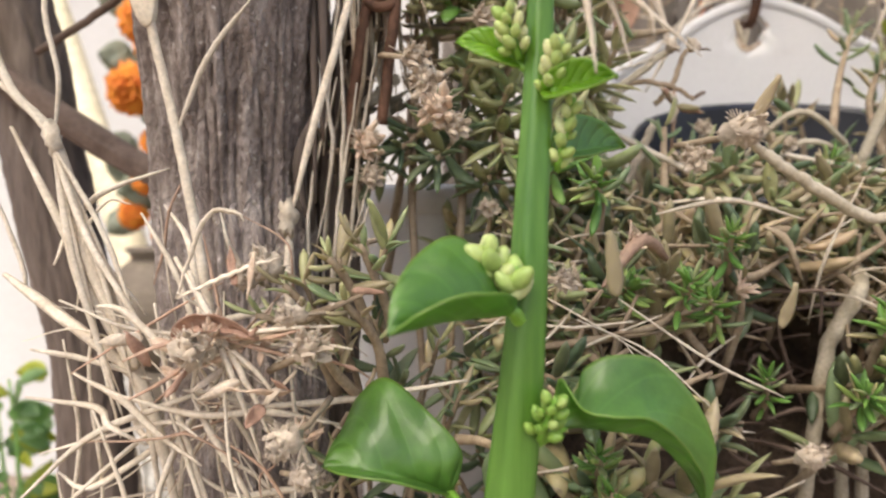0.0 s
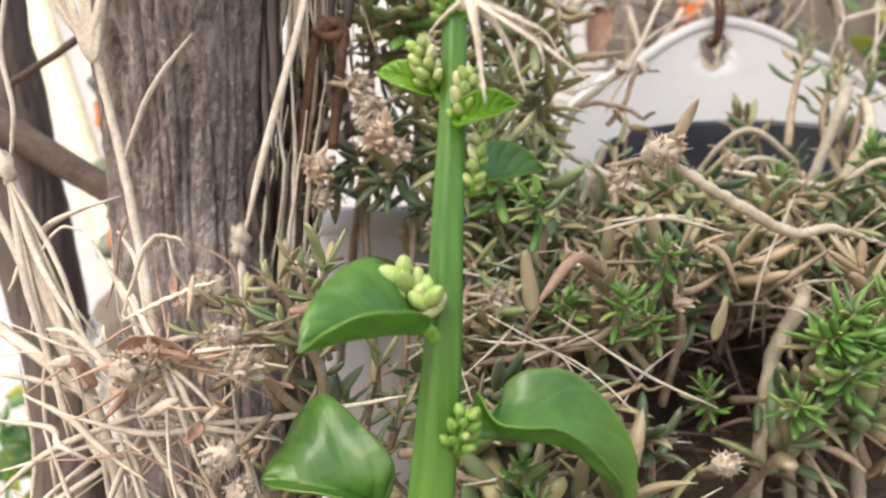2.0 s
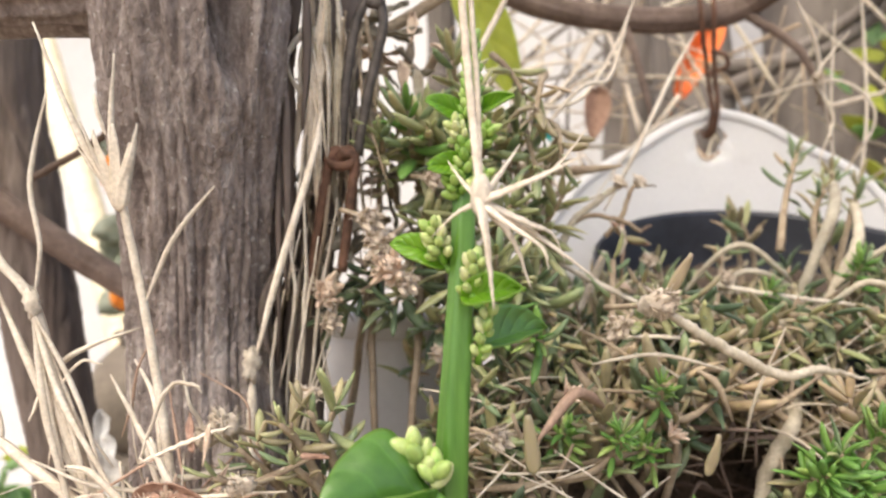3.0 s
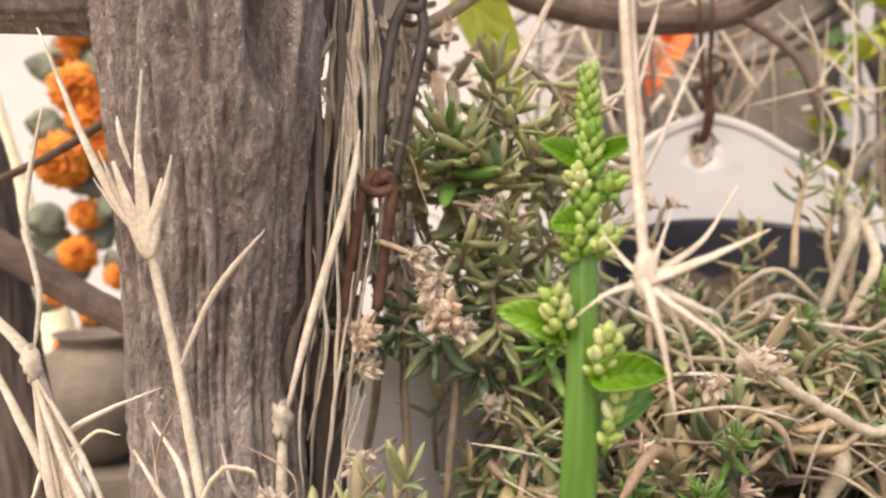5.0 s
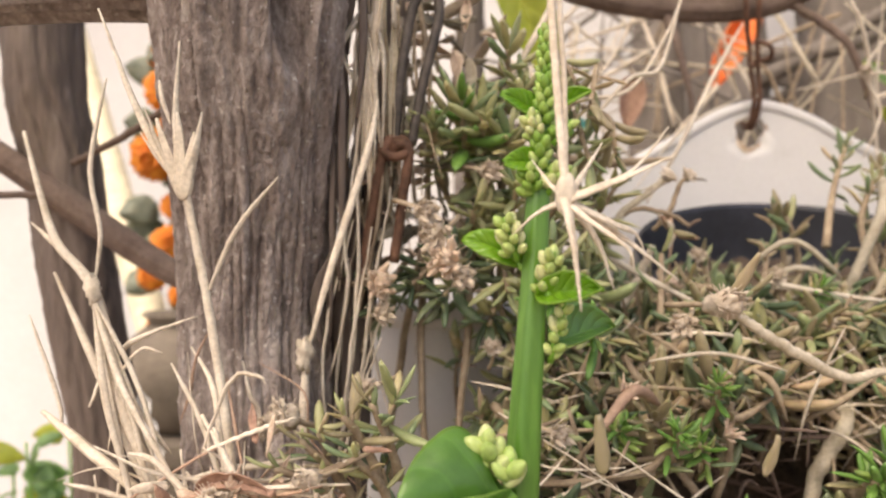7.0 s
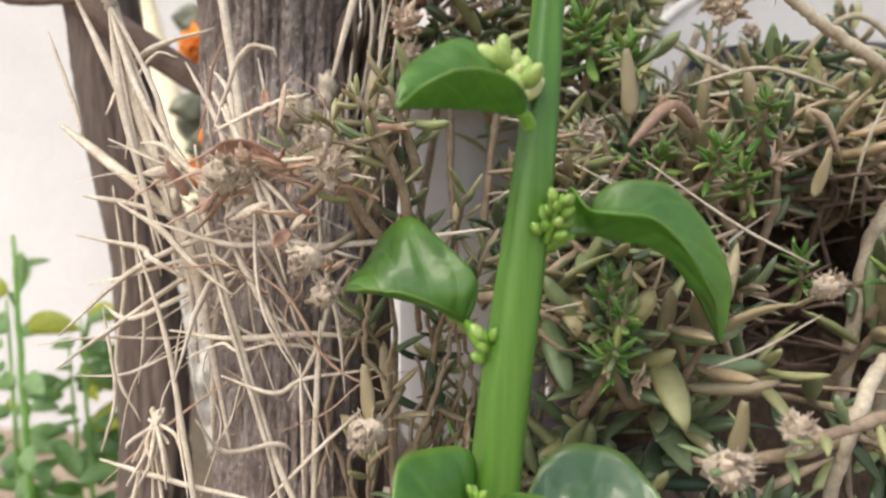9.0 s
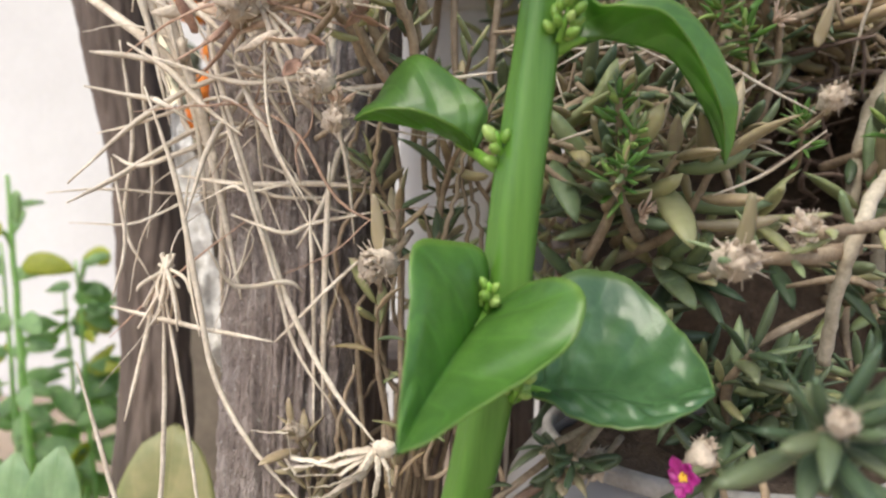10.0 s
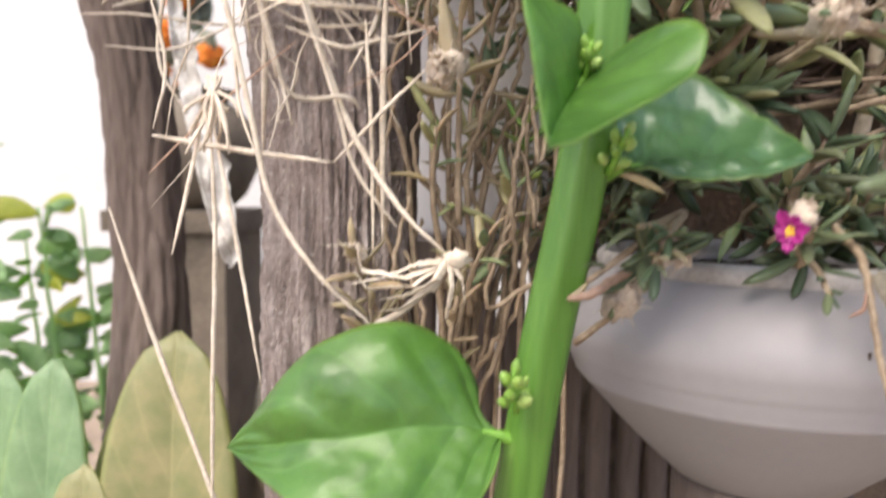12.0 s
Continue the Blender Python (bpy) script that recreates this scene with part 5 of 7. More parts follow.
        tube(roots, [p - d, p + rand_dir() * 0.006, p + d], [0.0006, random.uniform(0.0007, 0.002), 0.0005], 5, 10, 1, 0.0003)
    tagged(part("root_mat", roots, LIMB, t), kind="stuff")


bare_stems()


# ---- straw ----
def straw(points, r=0.0014, material=STRAW, label="dry pale grass stalk", parent=None, seg=6, flat=1.0, name="grass_stalk", wob=0.0001):
    g = tube(Geo(), points, [r * 0.35, r * 0.9, r, r * 0.95, r * 0.8, r * 0.25], seg, max(14, 8 * len(points)), flat, wob)
    if parent:
        return part(name, g, material, parent)
    ob = tagged(part(name, g, material), label, "grass", "dry grass stalks")
    return ob


def burst(node, rays, label, stalks, r=0.0016):
    """A dead grass head: a node with stalks into it and stiff pale blades out of it."""
    t = thing("dry_grass_head", node, label, "grass", "dry grass heads")
    part("node", blob(Geo(), Vector(node) + Vector((0, 0, r * 1.2)), (r * 2.1, r * 1.3, r * 4.4), 0.06, 8, 10), STRAW, t)
    for pts, w in stalks:
        part("stalk", tube(Geo(), pts, [w, w, w * 0.9], 7, 10 * len(pts), 1, 0.0001), STRAW, t)
    for pts, w in rays:
        part("blade", tube(Geo(), [node] + pts, [w * 1.7, w * 0.95, w * 0.2], 6, 8 * len(pts) + 4, 0.5, 0.0001), STRAW, t)
    return t


def build_straw():
    # on the trunk's face
    burst((-0.0925, 0.252, 0.755), [([(-0.107, 0.250, 0.777), (-0.124, 0.249, 0.818)], 0.0016), ([(-0.095, 0.249, 0.778), (-0.0935, 0.247, 0.806)], 0.0014), ([(-0.087, 0.247, 0.768), (-0.0845, 0.246, 0.781)], 0.0016), ([(-0.100, 0.25, 0.767), (-0.106, 0.248, 0.782)], 0.0012), ([(-0.101, 0.25, 0.764), (-0.108, 0.249, 0.774)], 0.0009)],
          "dry pale grass head with stiff blades against the bark", [([(-0.070, 0.250, 0.640), (-0.0765, 0.252, 0.677), (-0.084, 0.253, 0.716), (-0.0925, 0.252, 0.755)], 0.0017)])
    sheath = thing("papery_sheath", (-0.0925, 0.251, 0.752), "split papery sheath round a dry grass head", "grass")
    for tip, w in (((-0.1025, 0.249, 0.779), 0.0020), ((-0.0945, 0.248, 0.781), 0.0023), ((-0.0875, 0.2465, 0.774), 0.0020)):
        part("flap", broad_leaf((-0.0925, 0.2505, 0.750), tip, (1, -0.3, 0.1), (-1, -0.3, 0.1), w, w, curl=0.3, lobe=0, ripple=0.1, thick=0.0004, nu=18, nv=4, point=1.2, pucker=0.0006), STRAW, sheath)
    straw([(-0.084, 0.253, 0.716), (-0.073, 0.251, 0.740), (-0.058, 0.25, 0.759)], 0.0011)
    straw([(-0.097, 0.249, 0.777), (-0.0995, 0.247, 0.786), (-0.1005, 0.247, 0.792)], 0.0009)
    straw([(-0.060, 0.311, 0.630), (-0.060, 0.309, 0.660), (-0.0595, 0.308, 0.688)], 0.0025)
    straw([(-0.0595, 0.308, 0.686), (-0.050, 0.309, 0.724), (-0.0402, 0.310, 0.758), (-0.034, 0.312, 0.782), (-0.0315, 0.315, 0.80)], 0.0019)
    tagged(part("dried_knot", blob(Geo(), (-0.0598, 0.307, 0.688), (0.0036, 0.003, 0.0066), 0.45, 9, 11), STRAW), "swollen knot on a dry grass stalk", "grass")
    t = thing("dry_reed_leaves", (-0.045, 0.325, 0.65), "bundle of dead tan reed leaves hanging along the trunk", "grass")
    for i in range(11):
        x0 = random.uniform(-0.056, -0.036)
        x1 = x0 + random.uniform(-0.006, 0.020)
        z0 = random.uniform(0.61, 0.72)
        z1 = z0 + random.uniform(0.08, 0.17)
        y = random.uniform(0.318, 0.345)
        g = tube(Geo(), [(x0, y, z0), ((x0 + x1) / 2 + random.uniform(-0.008, 0.008), y - 0.005, (z0 + z1) / 2), (x1, y, z1)], [0.0005, random.uniform(0.0005, 0.0014), 0.0004], 5, 16, 0.35, 0.0004)
        part("reed_leaf", g, random.choice((STRAW, STRAW, TWIG)), t)
    for i in range(12):
        a = Vector((-0.040 + random.uniform(-0.003, 0.003), 0.33, 0.842))
        g = tube(Geo(), [a, a + Vector((random.uniform(-0.008, 0.008), -0.008, -0.02)), a + Vector((random.uniform(-0.008, 0.02), -0.006, random.uniform(-0.075, -0.035)))], [0.0016, 0.0014, 0.0004], 5, 14, 0.35)
        part("reed_leaf", g, STRAW, t)
    for i in range(44):
        x0 = random.uniform(-0.046, -0.012)
        z0 = random.uniform(0.70, 0.89)
        y = random.uniform(0.335, 0.365)
        d = Vector((random.gauss(0, 0.010), random.uniform(-0.008, 0.008), -random.uniform(0.03, 0.09)))
        a = Vector((x0, y, z0))
        w = random.choice((0.0004, 0.0005, 0.0008, 0.0012, 0.0022))
        part("reed_leaf", tube(Geo(), [a, a + d * 0.5 + rand_dir() * 0.005, a + d], [w * 0.5, w, w * 0.25], 5, 14, 0.4, 0.0003), random.choice((STRAW, PALE_STEM, TWIG)), t)
    for i in range(9):
        a = Vector((random.uniform(-0.044, -0.024), random.uniform(0.325, 0.345), random.uniform(0.80, 0.87)))
        d = Vector((random.uniform(-0.008, 0.008), random.uniform(-0.006, 0.0), -random.uniform(0.05, 0.10)))
        part("reed_leaf", broad_leaf(a, a + d, (1, -0.3, 0), (-1, -0.3, 0), 0.0024, 0.0020, curl=0.6, lobe=0, ripple=0.3, thick=0.0003, nu=16, nv=3, pucker=0.002), random.choice((STRAW, PALE_STEM)), t)
    w = thing("withered_shoot", (-0.01, 0.38, 0.76), "mass of crumpled beige leaves caught on the wires", "plant")
    part("stem", tube(Geo(), [(-0.034, 0.40, 0.62), (-0.022, 0.39, 0.70), (-0.012, 0.38, 0.76), (-0.016, 0.375, 0.83)], [0.0022, 0.0022, 0.0018, 0.001], 7, 30, 1, 0.0005), TWIG, w)
    for i in range(95):
        a = Vector((random.gauss(-0.016, 0.016), random.uniform(0.355, 0.40), random.uniform(0.725, 0.865)))
        d = Vector((random.gauss(0, 0.6), random.uniform(-0.5, 0.1), random.uniform(-1, 0.3))).normalized() * random.uniform(0.014, 0.034)
        q = d.cross(rand_dir()).normalized()
        wd = random.uniform(0.0018, 0.0042)
        part("crumpled_leaf", broad_leaf(a, a + d, q, -q, wd, wd * 0.8, curl=random.uniform(-0.5, 0.9), lobe=0, ripple=0.3, thick=0.0005, nu=12, nv=3, pucker=0.0016), random.choice((WITHERED, TWIG, PALE_STEM, CHAFF_PINK)), w)
    straw([(-0.042, 0.375, 0.842), (-0.006, 0.378, 0.858), (0.022, 0.38, 0.876), (0.06, 0.39, 0.905)], 0.0034, TWIG, "bare twig slanting up from the trunk", name="twig")
    straw([(0.018, 0.36, 0.80), (0.045, 0.36, 0.85), (0.07, 0.36, 0.90)], 0.0018)
    # star of blades before the climber
    burst((0.0345, 0.178, 0.747), [([(0.036, 0.172, 0.735), (0.0375, 0.168, 0.7195)], 0.0014), ([(0.047, 0.176, 0.752), (0.061, 0.175, 0.7585)], 0.0011), ([(0.048, 0.18, 0.741), (0.054, 0.184, 0.7385), (0.0575, 0.186, 0.731)], 0.0009), ([(0.050, 0.183, 0.738), (0.066, 0.188, 0.727)], 0.0012), ([(0.028, 0.184, 0.744), (0.0215, 0.189, 0.738)], 0.0009), ([(0.040, 0.184, 0.755), (0.046, 0.192, 0.764)], 0.0009), ([(0.043, 0.18, 0.737), (0.048, 0.182, 0.724)], 0.0010), ([(0.043, 0.184, 0.751), (0.055, 0.194, 0.757), (0.066, 0.20, 0.770)], 0.0009), ([(0.040, 0.176, 0.742), (0.050, 0.176, 0.735), (0.052, 0.177, 0.729)], 0.0008), ([(0.030, 0.18, 0.752), (0.026, 0.183, 0.758)], 0.0008)],
          "star-shaped dead grass head held before the green stem", [([(0.0345, 0.178, 0.747), (0.0315, 0.178, 0.778), (0.029, 0.178, 0.812), (0.026, 0.18, 0.90)], 0.0011), ([(0.0345, 0.178, 0.747), (0.0335, 0.179, 0.778), (0.0315, 0.18, 0.812), (0.03, 0.182, 0.90)], 0.0008)], 0.0013)
    # thick dry twig across the foliage, with its withered bud
    straw([(0.102, 0.258, 0.716), (0.113, 0.262, 0.709), (0.131, 0.268, 0.699), (0.153, 0.275, 0.689), (0.172, 0.283, 0.690), (0.20, 0.30, 0.684)], 0.0022, PALE_STEM, "thick dry twig lying across the foliage", name="twig", wob=0.0005)
    straw([(0.165, 0.39, 0.722), (0.20, 0.395, 0.716), (0.26, 0.405, 0.709)], 0.0016)
    straw([(0.100, 0.36, 0.695), (0.13, 0.35, 0.697), (0.16, 0.352, 0.691)], 0.0010)
    straw([(0.085, 0.30, 0.690), (0.11, 0.29, 0.695), (0.14, 0.295, 0.688)], 0.0009)
    straw([(0.07, 0.40, 0.742), (0.105, 0.39, 0.722), (0.14, 0.39, 0.705)], 0.0018)
    straw([(0.09, 0.30, 0.672), (0.076, 0.285, 0.680), (0.060, 0.275, 0.664)], 0.0026, STRAW_RED, "reddish dry stalk across the foliage")
    for pts, r in (([(0.335, 0.60, 0.835), (0.305, 0.56, 0.90), (0.285, 0.55, 0.935)], 0.0016), ([(0.30, 0.55, 0.81), (0.312, 0.55, 0.845), (0.30, 0.55, 0.875), (0.325, 0.55, 0.91)], 0.0010), ([(0.13, 0.50, 0.77), (0.15, 0.49, 0.81), (0.175, 0.50, 0.86), (0.20, 0.52, 0.90)], 0.0016), ([(0.07, 0.42, 0.80), (0.10, 0.42, 0.835), (0.12, 0.43, 0.845), (0.135, 0.44, 0.89)], 0.0014), ([(0.06, 0.42, 0.825), (0.10, 0.43, 0.83), (0.125, 0.44, 0.865), (0.14, 0.45, 0.90)], 0.0012), ([(0.34, 0.60, 0.80), (0.36, 0.58, 0.85), (0.33, 0.58, 0.88), (0.27, 0.6, 0.87)], 0.0013), ([(0.22, 0.58, 0.86), (0.17, 0.56, 0.83), (0.13, 0.55, 0.78)], 0.0013), ([(0.35, 0.62, 0.78), (0.345, 0.62, 0.86), (0.35, 0.62, 0.95)], 0.0012), ([(0.365, 0.62, 0.78), (0.375, 0.62, 0.86), (0.372, 0.62, 0.97)], 0.0014)):
        straw(pts, r)
    # tall stalks to the left, with their nodes
    main = [([(-0.175, 0.29, 0.780), (-0.153, 0.275, 0.737), (-0.134, 0.27, 0.716), (-0.119, 0.268, 0.672), (-0.105, 0.267, 0.637), (-0.090, 0.262, 0.592), (-0.078, 0.255, 0.55)], 0.0017),
            ([(-0.134, 0.27, 0.716), (-0.124, 0.268, 0.68), (-0.110, 0.266, 0.650), (-0.096, 0.264, 0.614), (-0.085, 0.262, 0.567)], 0.0019),
            ([(-0.158, 0.285, 0.722), (-0.135, 0.272, 0.69), (-0.117, 0.268, 0.655), (-0.102, 0.266, 0.625), (-0.095, 0.265, 0.58)], 0.0014),
            ([(-0.136, 0.28, 0.80), (-0.139, 0.275, 0.764), (-0.133, 0.272, 0.738), (-0.135, 0.272, 0.716)], 0.0011),
            ([(-0.156, 0.275, 0.668), (-0.135, 0.27, 0.655), (-0.114, 0.268, 0.640), (-0.100, 0.265, 0.628)], 0.0017),
            ([(-0.145, 0.272, 0.641), (-0.122, 0.268, 0.638), (-0.098, 0.264, 0.632)], 0.0012),
            ([(-0.165, 0.28, 0.705), (-0.150, 0.276, 0.672), (-0.148, 0.275, 0.660)], 0.0009),
            ([(-0.126, 0.268, 0.655), (-0.122, 0.267, 0.682), (-0.114, 0.267, 0.694), (-0.106, 0.268, 0.693)], 0.0007),
            ([(-0.100, 0.262, 0.690), (-0.087, 0.258, 0.670), (-0.076, 0.255, 0.645), (-0.06, 0.25, 0.63)], 0.0011),
            ([(-0.120, 0.268, 0.655), (-0.122, 0.268, 0.63), (-0.118, 0.268, 0.595), (-0.120, 0.268, 0.57)], 0.0008),
            ([(-0.132, 0.27, 0.645), (-0.127, 0.27, 0.61), (-0.131, 0.272, 0.575), (-0.12, 0.27, 0.555)], 0.0009)]
    for pts, r in main:
        straw(pts, r * (1.35 if r > 0.0013 else 1.0), flat=0.6 if r > 0.0013 else 1.0)
    for k in range(9):
        a = Vector((-0.1335, 0.268, 0.714))
        b = Vector((random.uniform(-0.112, -0.088), random.uniform(0.256, 0.272), random.uniform(0.60, 0.66)))
        straw([a, a.lerp(b, 0.5) + Vector((random.uniform(-0.006, 0.004), 0, random.uniform(-0.004, 0.004))), b], random.uniform(0.0007, 0.0014))
    straw([(-0.1335, 0.268, 0.716), (-0.145, 0.272, 0.728), (-0.165, 0.28, 0.742)], 0.0013)
    for p, s in (((-0.1335, 0.268, 0.716), 0.0030), ((-0.104, 0.263, 0.640), 0.0024)):
        tagged(part("dried_knot", blob(Geo(), p, (s, s * 0.8, s * 1.7), 0.4, 9, 11), STRAW), "swollen papery node of a dead stalk", "grass")
    # the long stalks that fall past the trunk's foot
    for pts, r in (([(-0.093, 0.255, 0.660), (-0.086, 0.250, 0.632), (-0.072, 0.247, 0.59), (-0.057, 0.245, 0.550), (-0.040, 0.240, 0.523), (-0.023, 0.232, 0.507)], 0.0016),
                   ([(-0.090, 0.25, 0.636), (-0.076, 0.245, 0.60), (-0.062, 0.244, 0.56), (-0.055, 0.246, 0.535), (-0.04, 0.243, 0.515)], 0.0011),
                   ([(-0.112, 0.25, 0.625), (-0.099, 0.247, 0.592), (-0.090, 0.244, 0.555), (-0.082, 0.242, 0.523), (-0.066, 0.238, 0.500), (-0.048, 0.234, 0.484)], 0.0014),
                   ([(-0.048, 0.234, 0.484), (-0.038, 0.232, 0.489), (-0.024, 0.230, 0.503)], 0.0017),
                   ([(-0.105, 0.25, 0.55), (-0.103, 0.247, 0.51), (-0.104, 0.245, 0.46), (-0.105, 0.245, 0.40)], 0.0012),
                   ([(-0.107, 0.25, 0.555), (-0.112, 0.248, 0.53), (-0.118, 0.247, 0.505)], 0.0011),
                   ([(-0.105, 0.25, 0.555), (-0.096, 0.248, 0.51), (-0.087, 0.245, 0.46)], 0.0010),
                   ([(-0.126, 0.252, 0.546), (-0.095, 0.248, 0.541), (-0.062, 0.245, 0.537)], 0.0013),
                   ([(-0.062, 0.245, 0.537), (-0.045, 0.247, 0.555), (-0.03, 0.25, 0.57)], 0.0010),
                   ([(-0.130, 0.26, 0.60), (-0.122, 0.255, 0.57), (-0.126, 0.253, 0.548)], 0.0009),
                   ([(-0.150, 0.27, 0.52), (-0.130, 0.262, 0.47), (-0.105, 0.25, 0.415), (-0.10, 0.25, 0.39)], 0.0013),
                   ([(-0.045, 0.25, 0.60), (-0.046, 0.25, 0.56), (-0.046, 0.25, 0.51)], 0.0016),
                   ([(-0.052, 0.25, 0.585), (-0.050, 0.25, 0.55), (-0.049, 0.25, 0.50)], 0.0010)):
        straw(pts, r * 0.8)
    t = thing("papery_sheath", (-0.024, 0.231, 0.506), "torn papery sheath at the end of a fallen stalk", "grass")
    a = Vector((-0.0225, 0.231, 0.506))
    for steps, w in ((((-0.014, -0.003, -0.0053), (-0.028, -0.004, -0.0030), (-0.0292, -0.004, 0.0050), (-0.0424, -0.003, 0.0048)), 0.0011),
                     (((-0.006, -0.003, -0.0095), (-0.015, -0.005, -0.0150), (-0.023, -0.005, -0.0158)), 0.0021),
                     (((-0.004, -0.004, -0.0060), (-0.014, -0.006, -0.0110), (-0.022, -0.006, -0.0120)), 0.0016),
                     (((-0.010, -0.002, -0.0010), (-0.020, -0.003, -0.0050), (-0.031, -0.003, -0.0075)), 0.0012),
                     (((0.001, -0.003, -0.0080), (-0.001, -0.004, -0.0190)), 0.0013),
                     (((0.004, -0.002, -0.0060), (0.005, -0.003, -0.0140)), 0.0009),
                     (((-0.012, -0.004, -0.0080), (-0.026, -0.004, -0.0090), (-0.030, -0.004, -0.0030)), 0.0007)):
        bends = [a] + [a + Vector(d) for d in steps]
        stiff = [p.lerp(q, k) for p, q in zip(bends, bends[1:]) for k in (0.04, 0.5, 0.96)]
        part("shred", tube(Geo(), stiff, [w * 1.3, w, w * 0.8, w, w * 0.35], 6, 40, 0.16, 0.00025), STRAW, t)
    part("sheath", blob(Geo(), (-0.0205, 0.231, 0.5065), (0.0042, 0.0016, 0.0026), 0.45, 8, 10), STRAW, t)
    k = thing("straw_knot", (-0.105, 0.25, 0.558), "frayed straw knot hanging from the tangle", "grass")
    for i in range(14):
        a = Vector((-0.104, 0.25, 0.560))
        d = Vector((random.uniform(-0.009, 0.009), random.uniform(-0.006, 0.004), random.uniform(-0.022, -0.004)))
        part("fibre", tube(Geo(), [a - d * 0.3, a + d * 0.5 + rand_dir() * 0.003, a + d], [0.0007, 0.0008, 0.0004], 5, 8), STRAW, k)
    # the tangle
    t = thing("straw_tangle", (-0.07, 0.26, 0.60), "tangle of broken dry straw caught against the trunk", "grass")
    for i in range(66):
        c = Vector((max(random.gauss(-0.082, 0.026), -0.118), random.uniform(0.238, 0.275), random.gauss(0.612, 0.036)))
        d = Vector((random.gauss(0, 1), random.gauss(0, 0.25), random.gauss(0, 0.8))).normalized() * random.uniform(0.014, 0.046)
        r = random.choice((0.0004, 0.0005, 0.0007, 0.0010, 0.0014))
        wave = random.uniform(0.001, 0.009)
        pts = [c - d, c - d * 0.35 + rand_dir() * wave, c + d * 0.3 + rand_dir() * wave, c + d + rand_dir() * wave]
        part("straw", tube(Geo(), pts, [r * 0.3, r, r * 0.9, r * 0.25], 5, 16, 0.7, 0.0001), STRAW if r > 0.0008 or random.random() < (0.8 if c.x < -0.075 else 0.45) else STRAW_RED, t)
    # a spray of stalks that meet near one withered flower
    for i in range(10):
        a = Vector((-0.066, 0.236, 0.652))
        ang = random.uniform(-2.9, 0.4)
        d = Vector((math.cos(ang), random.uniform(-0.15, 0.3), math.sin(ang))) * random.uniform(0.02, 0.045)
        part("straw", tube(Geo(), [a + d * 0.1, a + d * 0.55 + rand_dir() * 0.002, a + d], [0.0011, 0.0009, 0.0004], 5, 10, 0.6), STRAW if random.random() < 0.6 else STRAW_RED, t)
    for pts, r in (([(-0.080, 0.24, 0.663), (-0.070, 0.238, 0.688), (-0.060, 0.238, 0.690), (-0.058, 0.238, 0.687)], 0.0010), ([(-0.080, 0.24, 0.663), (-0.060, 0.238, 0.672), (-0.048, 0.24, 0.676)], 0.0010), ([(-0.076, 0.24, 0.672), (-0.068, 0.24, 0.655), (-0.05, 0.24, 0.648), (-0.03, 0.24, 0.662)], 0.0013), ([(-0.072, 0.238, 0.645), (-0.045, 0.236, 0.655), (-0.02, 0.245, 0.665)], 0.0022), ([(-0.08, 0.24, 0.676), (-0.063, 0.238, 0.648), (-0.05, 0.238, 0.62)], 0.0013)):
        part("straw", tube(Geo(), pts, [r * 0.5, r, r * 0.9, r * 0.25], 6, 20, 0.7, 0.0003), TWIG if r > 0.0015 else STRAW, t)
    for i in range(26):
        a = Vector((random.gauss(-0.060, 0.014), random.uniform(0.228, 0.245), random.gauss(0.648, 0.010)))
        d = Vector((random.gauss(0, 1), random.uniform(-0.5, 0.3), random.gauss(-0.1, 0.8))).normalized() * random.uniform(0.007, 0.018)
        q = d.cross(rand_dir()).normalized()
        wd = random.uniform(0.0010, 0.0026)
        part("husk", broad_leaf(a, a + d, q, -q, wd, wd * 0.8, curl=random.uniform(-0.6, 0.9), lobe=0, ripple=0.3, thick=0.0004, nu=10, nv=3, pucker=0.0012), random.choice((CHAFF_PINK, CHAFF_PINK, HUSK, CHAFF)), t)
    part("brown_husk", broad_leaf((-0.080, 0.238, 0.650), (-0.052, 0.232, 0.652), (0.1, -0.35, 1), (0, -0.9, -0.2), 0.0052, 0.003, arch=(0, -0.002, 0.005), curl=0.35, lobe=0.05, ripple=0.12, thick=0.0004, nu=24, nv=6, pucker=0.0022), HUSK, t)


build_straw()


